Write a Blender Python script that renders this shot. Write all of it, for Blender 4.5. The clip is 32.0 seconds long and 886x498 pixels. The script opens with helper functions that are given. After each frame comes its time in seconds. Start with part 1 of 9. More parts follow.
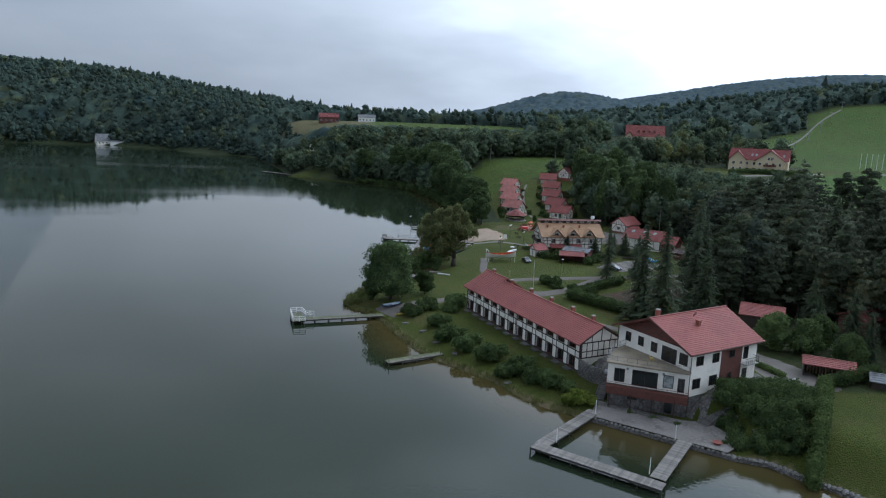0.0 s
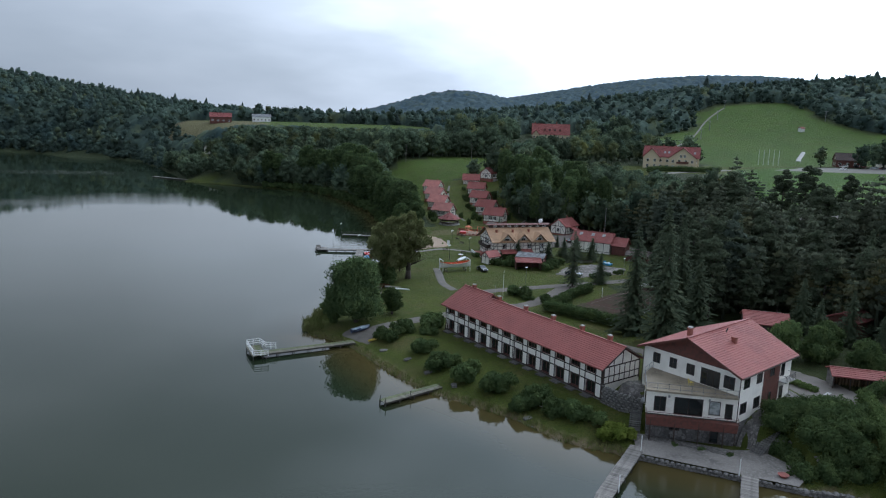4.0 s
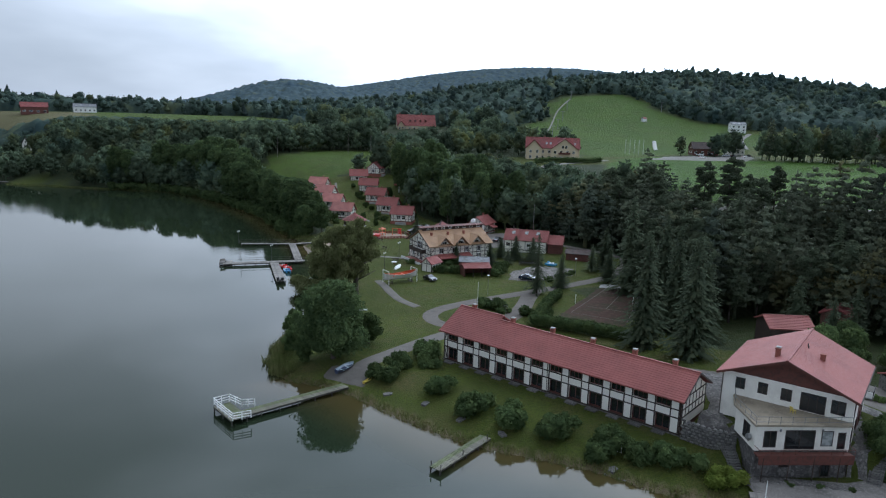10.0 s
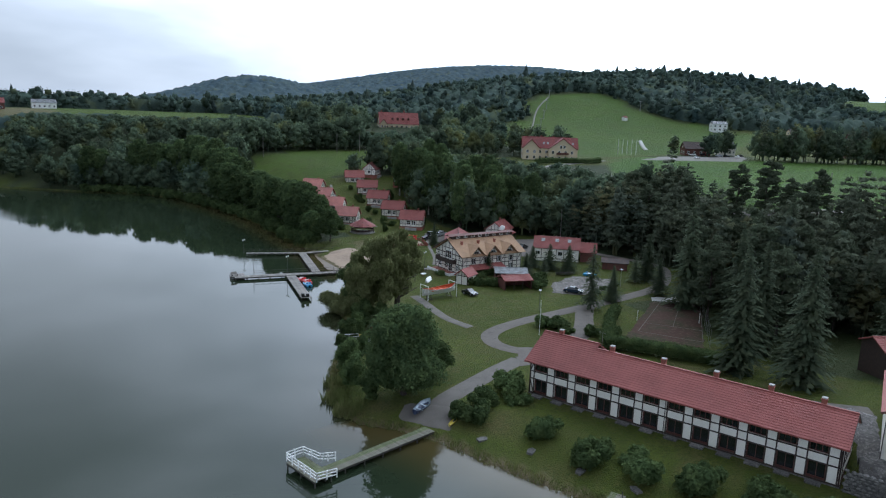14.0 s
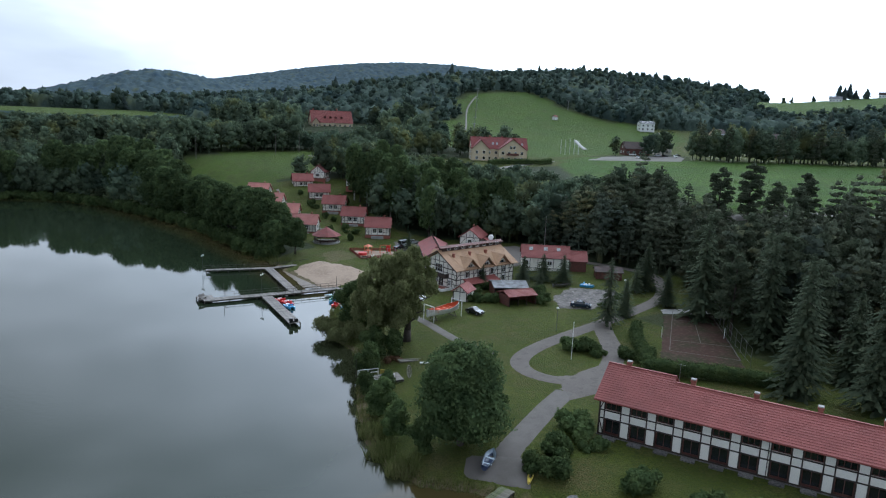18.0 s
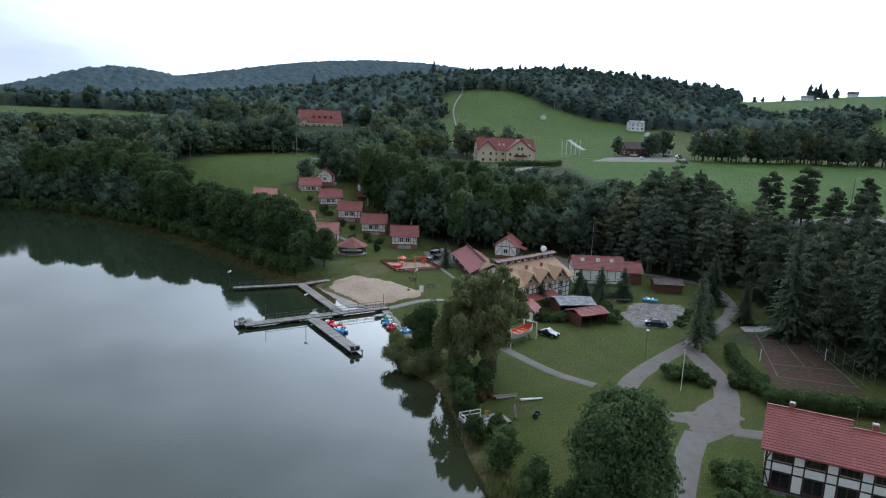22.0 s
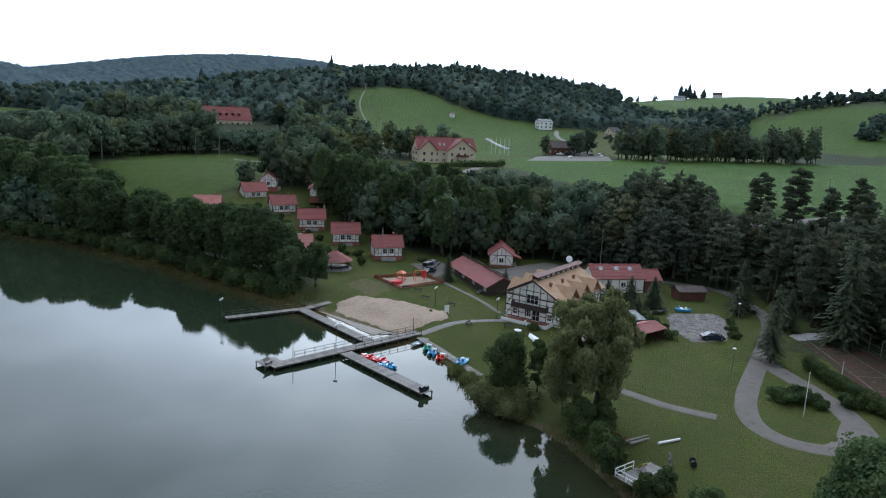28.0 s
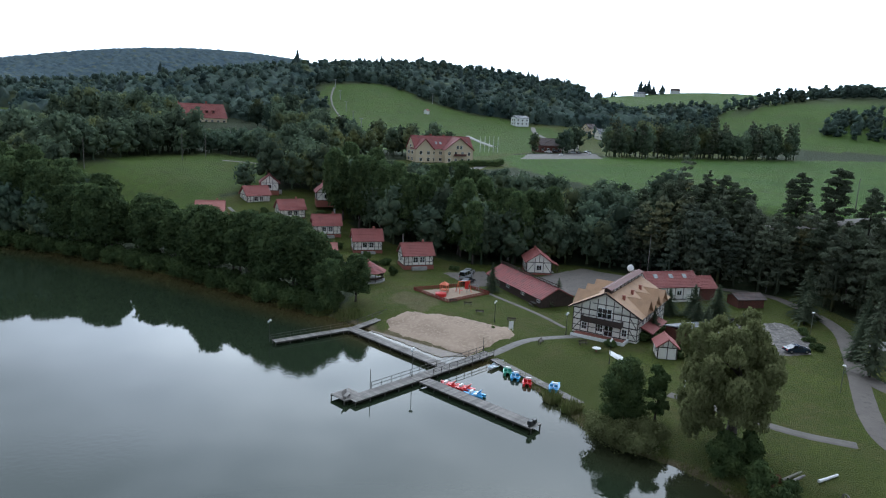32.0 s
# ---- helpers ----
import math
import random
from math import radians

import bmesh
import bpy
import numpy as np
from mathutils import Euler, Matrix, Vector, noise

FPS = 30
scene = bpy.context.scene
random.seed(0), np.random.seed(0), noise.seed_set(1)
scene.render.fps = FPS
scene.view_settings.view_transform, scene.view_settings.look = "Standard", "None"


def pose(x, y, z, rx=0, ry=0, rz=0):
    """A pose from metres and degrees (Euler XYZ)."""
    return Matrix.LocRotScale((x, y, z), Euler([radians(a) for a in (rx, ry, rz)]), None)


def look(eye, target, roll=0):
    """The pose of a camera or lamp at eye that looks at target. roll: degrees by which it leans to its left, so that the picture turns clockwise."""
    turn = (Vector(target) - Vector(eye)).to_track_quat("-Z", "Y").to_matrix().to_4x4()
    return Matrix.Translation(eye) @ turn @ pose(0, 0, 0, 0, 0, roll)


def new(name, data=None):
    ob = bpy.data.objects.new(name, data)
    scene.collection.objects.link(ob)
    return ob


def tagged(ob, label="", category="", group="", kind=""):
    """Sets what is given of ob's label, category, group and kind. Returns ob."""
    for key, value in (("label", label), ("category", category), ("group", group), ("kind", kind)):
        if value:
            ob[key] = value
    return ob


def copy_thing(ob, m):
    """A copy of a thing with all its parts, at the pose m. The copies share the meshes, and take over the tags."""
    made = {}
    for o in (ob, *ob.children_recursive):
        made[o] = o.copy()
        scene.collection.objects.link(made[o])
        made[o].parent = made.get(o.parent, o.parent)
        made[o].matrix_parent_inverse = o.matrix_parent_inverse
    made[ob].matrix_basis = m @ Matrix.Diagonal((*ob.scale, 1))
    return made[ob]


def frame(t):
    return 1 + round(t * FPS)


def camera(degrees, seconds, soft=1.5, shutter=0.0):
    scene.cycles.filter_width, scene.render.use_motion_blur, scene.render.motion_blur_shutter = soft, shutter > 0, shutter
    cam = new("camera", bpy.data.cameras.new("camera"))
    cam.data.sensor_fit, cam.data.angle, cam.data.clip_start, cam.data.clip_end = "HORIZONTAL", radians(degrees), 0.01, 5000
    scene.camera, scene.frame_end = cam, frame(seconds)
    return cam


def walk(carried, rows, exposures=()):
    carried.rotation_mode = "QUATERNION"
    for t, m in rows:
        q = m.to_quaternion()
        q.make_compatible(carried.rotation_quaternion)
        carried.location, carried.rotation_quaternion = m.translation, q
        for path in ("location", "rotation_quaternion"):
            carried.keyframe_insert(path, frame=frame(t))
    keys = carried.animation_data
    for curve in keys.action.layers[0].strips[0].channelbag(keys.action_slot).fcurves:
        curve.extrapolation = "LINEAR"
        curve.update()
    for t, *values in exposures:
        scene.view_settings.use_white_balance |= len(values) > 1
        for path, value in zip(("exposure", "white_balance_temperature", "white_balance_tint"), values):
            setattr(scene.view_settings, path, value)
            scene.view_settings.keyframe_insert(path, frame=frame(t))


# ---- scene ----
cam = camera(65.2, 32.0, soft=1.15)
METRES, EYE, TILT, LEAN, TURN = 200.0, 44.4, -10.93, -1.92, 0.0
ROWS = [
    (0.0, 0.0, 0.0, 0.0, 0.0, 0.0, -0.0),
    (0.5, -0.0098, 0.0109, 0.0023, -0.17, 0.01, 0.06),
    (1.0, -0.0207, 0.0217, 0.0046, -0.37, 0.03, 0.12),
    (1.5, -0.0311, 0.032, 0.0067, -0.63, 0.04, 0.2),
    (2.0, -0.042, 0.0428, 0.0088, -3.22, 0.02, 0.75),
    (2.5, -0.0533, 0.0531, 0.0109, -4.25, -0.01, 0.99),
    (3.0, -0.0642, 0.0635, 0.013, -6.01, -0.08, 1.36),
    (3.5, -0.0754, 0.0742, 0.015, -7.87, -0.16, 1.71),
    (5.5, -0.1197, 0.1166, 0.0251, -12.66, -0.6, 2.69),
    (6.0, -0.1303, 0.1277, 0.0277, -14.01, -0.73, 2.94),
    (6.5, -0.1404, 0.1392, 0.0303, -15.37, -0.86, 3.18),
    (7.0, -0.1503, 0.1508, 0.0327, -16.8, -1.01, 3.42),
    (7.5, -0.1597, 0.1629, 0.0352, -18.25, -1.17, 3.66),
    (8.0, -0.1689, 0.1752, 0.0376, -19.71, -1.35, 3.88),
    (8.5, -0.1777, 0.1878, 0.0401, -21.14, -1.51, 4.08),
    (9.0, -0.1861, 0.2005, 0.0428, -22.32, -1.67, 4.28),
    (9.5, -0.1945, 0.2135, 0.0455, -23.2, -1.8, 4.43),
    (10.0, -0.2028, 0.2268, 0.0473, -23.31, -1.85, 4.43),
    (10.5, -0.2106, 0.24, 0.0496, -23.32, -1.9, 4.39),
    (11.0, -0.218, 0.2533, 0.0525, -23.32, -1.94, 4.38),
    (11.5, -0.2254, 0.2665, 0.0552, -23.34, -1.97, 4.34),
    (12.0, -0.2325, 0.28, 0.0582, -23.59, -2.01, 4.35),
    (12.5, -0.2396, 0.2934, 0.0612, -23.82, -2.04, 4.35),
    (13.0, -0.2462, 0.3069, 0.0639, -24.62, -2.12, 4.45),
    (13.5, -0.2527, 0.3207, 0.0665, -25.63, -2.21, 4.59),
    (14.0, -0.2594, 0.3346, 0.0692, -26.76, -2.33, 4.69),
    (14.5, -0.2659, 0.3484, 0.0718, -27.53, -2.41, 4.75),
    (16.5, -0.2911, 0.4037, 0.0842, -32.54, -2.98, 5.32),
    (17.0, -0.2969, 0.4178, 0.0874, -33.82, -3.13, 5.44),
    (17.5, -0.303, 0.4323, 0.0908, -34.17, -3.21, 5.46),
    (18.0, -0.3086, 0.4469, 0.094, -34.19, -3.21, 5.46),
    (18.5, -0.3141, 0.4613, 0.0974, -34.19, -3.23, 5.51),
    (19.0, -0.3199, 0.4756, 0.1008, -34.21, -3.25, 5.5),
    (19.5, -0.325, 0.4896, 0.104, -34.9, -3.32, 5.6),
    (20.0, -0.3307, 0.5042, 0.1072, -36.72, -3.54, 5.82),
    (20.5, -0.3364, 0.5193, 0.1101, -37.13, -3.6, 5.87),
    (21.0, -0.3417, 0.534, 0.1128, -37.14, -3.63, 5.89),
    (21.5, -0.3469, 0.5487, 0.1159, -37.15, -3.65, 5.87),
    (22.0, -0.352, 0.5637, 0.1185, -37.16, -3.66, 5.81),
    (22.5, -0.3573, 0.5786, 0.1211, -37.18, -3.67, 5.78),
    (23.0, -0.3625, 0.5937, 0.1232, -37.2, -3.69, 5.76),
    (23.5, -0.3678, 0.6085, 0.1256, -37.21, -3.73, 5.73),
    (24.0, -0.3734, 0.6233, 0.1277, -37.38, -3.75, 5.76),
    (24.5, -0.3789, 0.638, 0.1304, -37.45, -3.76, 5.75),
    (25.0, -0.3841, 0.6522, 0.1331, -38.74, -3.87, 5.85),
    (25.5, -0.3899, 0.6667, 0.1361, -39.95, -4.01, 5.96),
    (27.5, -0.4107, 0.7244, 0.1466, -46.08, -4.8, 6.58),
    (28.0, -0.4158, 0.7391, 0.1493, -47.71, -5.04, 6.75),
    (28.5, -0.4205, 0.754, 0.1518, -48.66, -5.22, 6.84),
    (29.0, -0.4248, 0.7689, 0.1545, -49.4, -5.36, 6.93),
    (29.5, -0.4281, 0.7841, 0.1579, -50.39, -5.53, 7.05),
    (30.0, -0.4312, 0.7982, 0.1612, -51.3, -5.7, 7.11),
    (30.5, -0.4344, 0.8136, 0.1642, -51.84, -5.81, 7.19),
    (31.0, -0.4373, 0.8287, 0.1676, -51.84, -5.85, 7.19),
    (31.5, -0.44, 0.844, 0.1707, -51.84, -5.88, 7.2),
    (32.0, -0.4425, 0.8593, 0.1737, -51.84, -5.91, 7.2),
]
EXPOSURES = [(0, -0.28, 6150, 10), (8, -0.18, 6150, 10), (14, -0.1, 6150, 10), (20, -0.05, 6150, 10), (32, -0.12, 6150, 10)]
walk(cam, [(t, pose(0, 0, EYE, TILT, LEAN, TURN) @ pose(METRES * x, METRES * y, METRES * z, 90 + pitch, roll, yaw)) for t, x, y, z, yaw, pitch, roll in ROWS], EXPOSURES)

# ---- world and sun ----
SUN_UP, SUN_WAY = 33.0, 60.0
world = bpy.data.worlds.new("overcast_sky")
scene.world = world
world.use_nodes = True
wt = world.node_tree
wt.nodes.clear()
w_out = wt.nodes.new("ShaderNodeOutputWorld")
w_bg = wt.nodes.new("ShaderNodeBackground")
w_sky = wt.nodes.new("ShaderNodeTexSky")
w_sky.sky_type, w_sky.sun_disc = "NISHITA", False
w_sky.sun_elevation, w_sky.sun_rotation = radians(SUN_UP), radians(SUN_WAY)
w_sky.air_density, w_sky.dust_density, w_sky.ozone_density = 1.0, 3.0, 1.0
w_co = wt.nodes.new("ShaderNodeTexCoord")
w_map = wt.nodes.new("ShaderNodeMapping")
w_map.inputs["Scale"].default_value = (1.0, 1.0, 3.2)
w_noise = wt.nodes.new("ShaderNodeTexNoise")
w_noise.inputs["Scale"].default_value, w_noise.inputs["Detail"].default_value = 1.7, 5.0
w_ramp = wt.nodes.new("ShaderNodeValToRGB")
w_ramp.color_ramp.elements[0].position, w_ramp.color_ramp.elements[1].position = 0.38, 0.62
w_ramp.color_ramp.elements[0].color = (6.2, 7.4, 9.0, 1)
w_ramp.color_ramp.elements[1].color = (7.9, 9.0, 10.6, 1)
w_mix = wt.nodes.new("ShaderNodeMix")
w_mix.data_type = "RGBA"
w_mix.inputs["Factor"].default_value = 0.88
wt.links.new(w_co.outputs["Generated"], w_map.inputs["Vector"])
wt.links.new(w_map.outputs["Vector"], w_noise.inputs["Vector"])
wt.links.new(w_noise.outputs["Fac"], w_ramp.inputs["Fac"])
# the cloud cover is thinner and brighter towards the hidden sun
w_dot = wt.nodes.new("ShaderNodeVectorMath")
w_dot.operation = "DOT_PRODUCT"
w_dot.inputs[1].default_value = (math.sin(radians(SUN_WAY)) * math.cos(radians(SUN_UP)), math.cos(radians(SUN_WAY)) * math.cos(radians(SUN_UP)), math.sin(radians(SUN_UP)))
w_half = wt.nodes.new("ShaderNodeMapRange")
w_half.inputs["From Min"].default_value = -1.0
w_thin = wt.nodes.new("ShaderNodeValToRGB")
# Unseen sky opposite the sun is raised too, to brighten walls facing the lake.
for at, tone in ((0.1, 1.4), (0.26, 1.0), (0.38, 0.66), (0.46, 0.62), (0.6, 0.71), (0.7, 0.87), (0.78, 1.2), (0.84, 1.95), (0.89, 2.9), (0.94, 4.2)):
    w_thin.color_ramp.elements.new(at).color = (tone, tone, tone, 1)
w_thin.color_ramp.elements[0].color = (1.5, 1.5, 1.5, 1)
w_thin.color_ramp.elements[-1].color = (6.6, 6.5, 6.2, 1)
w_cloud = wt.nodes.new("ShaderNodeMix")
w_cloud.data_type, w_cloud.blend_type = "RGBA", "MULTIPLY"
w_cloud.inputs["Factor"].default_value = 1.0
wt.links.new(w_co.outputs["Generated"], w_dot.inputs[0])
w_drift = wt.nodes.new("ShaderNodeMath")
w_drift.operation = "MULTIPLY_ADD"
w_drift.inputs[1].default_value = 0.55
wt.links.new(w_noise.outputs["Fac"], w_drift.inputs[0])
wt.links.new(w_dot.outputs["Value"], w_drift.inputs[2])
w_level = wt.nodes.new("ShaderNodeMath")
w_level.operation = "SUBTRACT"
w_level.inputs[1].default_value = 0.275
wt.links.new(w_drift.outputs["Value"], w_level.inputs[0])
wt.links.new(w_level.outputs["Value"], w_half.inputs["Value"])
wt.links.new(w_half.outputs["Result"], w_thin.inputs["Fac"])
wt.links.new(w_ramp.outputs["Color"], w_cloud.inputs["A"])
wt.links.new(w_thin.outputs["Color"], w_cloud.inputs["B"])
wt.links.new(w_sky.outputs["Color"], w_mix.inputs["A"])
wt.links.new(w_cloud.outputs["Result"], w_mix.inputs["B"])
wt.links.new(w_mix.outputs["Result"], w_bg.inputs["Color"])
w_bg.inputs["Strength"].default_value = 0.10
wt.links.new(w_bg.outputs["Background"], w_out.inputs["Surface"])
sun = new("sun", bpy.data.lights.new("sun", "SUN"))
sun.data.energy, sun.data.angle, sun.data.color = 0.5, radians(170), (1.0, 0.96, 0.9)
_a, _e = radians(SUN_WAY), radians(SUN_UP)
sun.matrix_world = look((0, 0, 200), (0 - math.sin(_a) * math.cos(_e) * 9, 0 - math.cos(_a) * math.cos(_e) * 9, 200 - math.sin(_e) * 9))

# ---- materials ----


def material(name, base, rough=0.7, spots=(), bump=0.0, bump_scale=8.0, metal=0.0, spec=0.5, rand=0.0, attr="", waves=None):
    """base: colour. spots: (scale, colour, low, high) noise layers. rand: value shift by object. attr: float attribute that darkens or lightens.
    waves: (scale, strength, axis) ribs as bump."""
    m = bpy.data.materials.new(name)
    m.use_nodes = True
    nt = m.node_tree
    b = nt.nodes["Principled BSDF"]
    b.inputs["Roughness"].default_value, b.inputs["Metallic"].default_value = rough, metal
    b.inputs["Specular IOR Level"].default_value = spec
    rgb = nt.nodes.new("ShaderNodeRGB")
    rgb.outputs[0].default_value = (*base, 1)
    colour = rgb.outputs[0]
    co = nt.nodes.new("ShaderNodeTexCoord")
    for scale, tone, low, high in spots:
        n = nt.nodes.new("ShaderNodeTexNoise")
        n.inputs["Scale"].default_value, n.inputs["Detail"].default_value = scale, 6.0
        nt.links.new(co.outputs["Object"], n.inputs["Vector"])
        r = nt.nodes.new("ShaderNodeMapRange")
        r.inputs["From Min"].default_value, r.inputs["From Max"].default_value = low, high
        nt.links.new(n.outputs["Fac"], r.inputs["Value"])
        x = nt.nodes.new("ShaderNodeMix")
        x.data_type = "RGBA"
        x.inputs["B"].default_value = (*tone, 1)
        nt.links.new(r.outputs["Result"], x.inputs["Factor"])
        nt.links.new(colour, x.inputs["A"])
        colour = x.outputs["Result"]
    if rand or attr:
        hsv = nt.nodes.new("ShaderNodeHueSaturation")
        src = nt.nodes.new("ShaderNodeObjectInfo").outputs["Random"]
        if attr:
            an = nt.nodes.new("ShaderNodeAttribute")
            an.attribute_name = attr
            src = an.outputs["Fac"]
        r = nt.nodes.new("ShaderNodeMapRange")
        r.inputs["To Min"].default_value, r.inputs["To Max"].default_value = 1 - rand, 1 + rand
        nt.links.new(src, r.inputs["Value"])
        nt.links.new(r.outputs["Result"], hsv.inputs["Value"])
        nt.links.new(colour, hsv.inputs["Color"])
        colour = hsv.outputs["Color"]
    nt.links.new(colour, b.inputs["Base Color"])
    if bump:
        n = nt.nodes.new("ShaderNodeTexNoise")
        n.inputs["Scale"].default_value, n.inputs["Detail"].default_value = bump_scale, 5.0
        nt.links.new(co.outputs["Object"], n.inputs["Vector"])
        bp = nt.nodes.new("ShaderNodeBump")
        bp.inputs["Strength"].default_value, bp.inputs["Distance"].default_value = min(bump * 4, 1.0), bump
        nt.links.new(n.outputs["Fac"], bp.inputs["Height"])
        last = bp
        if waves:
            wv = nt.nodes.new("ShaderNodeTexWave")
            wv.bands_direction = waves[2]
            wv.inputs["Scale"].default_value = waves[0]
            nt.links.new(co.outputs["Object"], wv.inputs["Vector"])
            bp2 = nt.nodes.new("ShaderNodeBump")
            bp2.inputs["Strength"].default_value, bp2.inputs["Distance"].default_value = 0.8, waves[1]
            nt.links.new(wv.outputs["Fac"], bp2.inputs["Height"])
            nt.links.new(bp.outputs["Normal"], bp2.inputs["Normal"])
            last = bp2
        nt.links.new(last.outputs["Normal"], b.inputs["Normal"])
    return m


M_TILE = material("red_roof_tile", (0.275, 0.083, 0.072), 0.62, [(0.35, (0.21, 0.065, 0.057), 0.42, 0.7), (6, (0.33, 0.115, 0.1), 0.5, 0.75)], 0.01, 20, rand=0.08, spec=0.25, waves=(1.6, 0.03, "X"))
M_TILE_PALE = material("faded_pink_roof_tile", (0.45, 0.17, 0.14), 0.6, [(0.5, (0.36, 0.13, 0.11), 0.42, 0.7)], 0.01, 20, rand=0.12)
M_TILE_OLD = material("old_red_roof_felt", (0.23, 0.055, 0.05), 0.75, [(0.6, (0.15, 0.05, 0.045), 0.45, 0.7)], 0.01, 14, rand=0.12)
M_SHINGLE = material("tan_shingle", (0.4, 0.245, 0.14), 0.75, [(0.5, (0.31, 0.185, 0.112), 0.42, 0.7), (9, (0.48, 0.31, 0.18), 0.5, 0.75)], 0.015, 16)
M_GREYROOF = material("grey_sheet_roof", (0.2, 0.21, 0.22), 0.5, [(0.7, (0.11, 0.11, 0.11), 0.45, 0.62)], 0.01, 10)
M_DARKROOF = material("dark_brown_roof", (0.06, 0.04, 0.035), 0.7, [(0.7, (0.1, 0.06, 0.05), 0.45, 0.7)], 0.01, 10)
M_PLASTER = material("white_plaster", (0.83, 0.79, 0.71), 0.85, [(0.5, (0.64, 0.6, 0.53), 0.5, 0.75), (7, (0.72, 0.68, 0.61), 0.5, 0.7)], 0.004, 18)
M_CREAM = material("cream_plaster", (0.6, 0.49, 0.33), 0.85, [(0.5, (0.6, 0.5, 0.36), 0.5, 0.75)], 0.004, 18)
M_TIMBER = material("dark_stained_timber", (0.035, 0.022, 0.018), 0.7, [(3, (0.06, 0.035, 0.025), 0.45, 0.7)], 0.006, 25)
M_REDWOOD = material("red_brown_boards", (0.13, 0.04, 0.028), 0.65, [(2, (0.08, 0.03, 0.022), 0.45, 0.7)], 0.008, 14, waves=(3.0, 0.02, "Z"))
M_STONE = material("grey_field_stone", (0.13, 0.122, 0.115), 0.9, [(1.2, (0.2, 0.185, 0.17), 0.45, 0.7), (5, (0.06, 0.06, 0.056), 0.5, 0.62)], 0.06, 3.5, rand=0.25)


def masonry(name, base, size):
    """Irregular stones with recessed dark joints."""
    m = material(name, base, 0.92, [(0.6, tuple(c * 0.62 for c in base), 0.42, 0.66)])
    nt = m.node_tree
    b = nt.nodes["Principled BSDF"]
    src = b.inputs["Base Color"].links[0].from_socket
    co = nt.nodes.new("ShaderNodeTexCoord")
    cell, edge = nt.nodes.new("ShaderNodeTexVoronoi"), nt.nodes.new("ShaderNodeTexVoronoi")
    edge.feature = "DISTANCE_TO_EDGE"
    for v in (cell, edge):
        v.inputs["Scale"].default_value = 1 / size
        nt.links.new(co.outputs["Object"], v.inputs["Vector"])
    bw = nt.nodes.new("ShaderNodeRGBToBW")
    nt.links.new(cell.outputs["Color"], bw.inputs["Color"])
    r = nt.nodes.new("ShaderNodeMapRange")
    r.inputs["To Min"].default_value, r.inputs["To Max"].default_value = 0.5, 1.7
    nt.links.new(bw.outputs["Val"], r.inputs["Value"])
    hsv = nt.nodes.new("ShaderNodeHueSaturation")
    nt.links.new(src, hsv.inputs["Color"])
    nt.links.new(r.outputs["Result"], hsv.inputs["Value"])
    j = nt.nodes.new("ShaderNodeMapRange")
    j.inputs["From Max"].default_value = 0.09
    nt.links.new(edge.outputs["Distance"], j.inputs["Value"])
    x = nt.nodes.new("ShaderNodeMix")
    x.data_type = "RGBA"
    x.inputs["A"].default_value = (*(c * 0.4 for c in base), 1)
    nt.links.new(j.outputs["Result"], x.inputs["Factor"])
    nt.links.new(hsv.outputs["Color"], x.inputs["B"])
    nt.links.new(x.outputs["Result"], b.inputs["Base Color"])
    bp = nt.nodes.new("ShaderNodeBump")
    bp.inputs["Strength"].default_value, bp.inputs["Distance"].default_value = 0.9, 0.05
    nt.links.new(j.outputs["Result"], bp.inputs["Height"])
    nt.links.new(bp.outputs["Normal"], b.inputs["Normal"])
    return m


M_MASONRY = masonry("grey_rubble_masonry", (0.135, 0.125, 0.12), 0.42)
M_FLAGS = masonry("grey_stone_setts", (0.15, 0.138, 0.128), 0.3)
M_COBBLE = masonry("worn_pale_cobbles", (0.17, 0.152, 0.135), 0.55)
M_TERRACE = material("pale_shingle_gravel", (0.19, 0.172, 0.155), 0.95, [(0.35, (0.11, 0.1, 0.09), 0.45, 0.66), (2.5, (0.24, 0.22, 0.2), 0.48, 0.7), (14, (0.1, 0.092, 0.085), 0.5, 0.68)], 0.03, 14)
M_TERRACETILE = material("tan_terrace_tiles", (0.3, 0.25, 0.18), 0.8, [(0.5, (0.2, 0.165, 0.12), 0.42, 0.66), (4, (0.36, 0.31, 0.24), 0.5, 0.7)], 0.006, 6)
M_PANE = material("window_glass", (0.015, 0.018, 0.02), 0.06, spec=0.8)
M_CURTAIN = material("pale_curtain_glass", (0.35, 0.37, 0.36), 0.15, [(2, (0.2, 0.22, 0.22), 0.45, 0.6)])
M_WHITE = material("white_paint", (0.8, 0.8, 0.78), 0.5, [(4, (0.66, 0.66, 0.62), 0.52, 0.75)], 0.003, 20)
M_DECK = material("weathered_grey_planks", (0.2, 0.182, 0.162), 0.85, [(1.5, (0.125, 0.113, 0.1), 0.45, 0.7), (8, (0.28, 0.26, 0.24), 0.5, 0.72)], 0.012, 12, rand=0.28)
M_DECKGREEN = material("mossy_planks", (0.15, 0.138, 0.105), 0.9, [(0.6, (0.095, 0.115, 0.045), 0.45, 0.6), (6, (0.23, 0.215, 0.185), 0.5, 0.72)], 0.012, 12, rand=0.2)
M_DARKWOOD = material("wet_dark_wood", (0.045, 0.04, 0.034), 0.7, [(2, (0.08, 0.07, 0.06), 0.45, 0.7)], 0.01, 10)
M_METAL = material("grey_metal", (0.3, 0.3, 0.3), 0.4, metal=0.8)
M_BLACK = material("black_iron", (0.02, 0.02, 0.02), 0.5)
M_BRICK = material("red_brick_chimney", (0.3, 0.1, 0.07), 0.85, [(5, (0.22, 0.08, 0.06), 0.45, 0.65)], 0.01, 12)
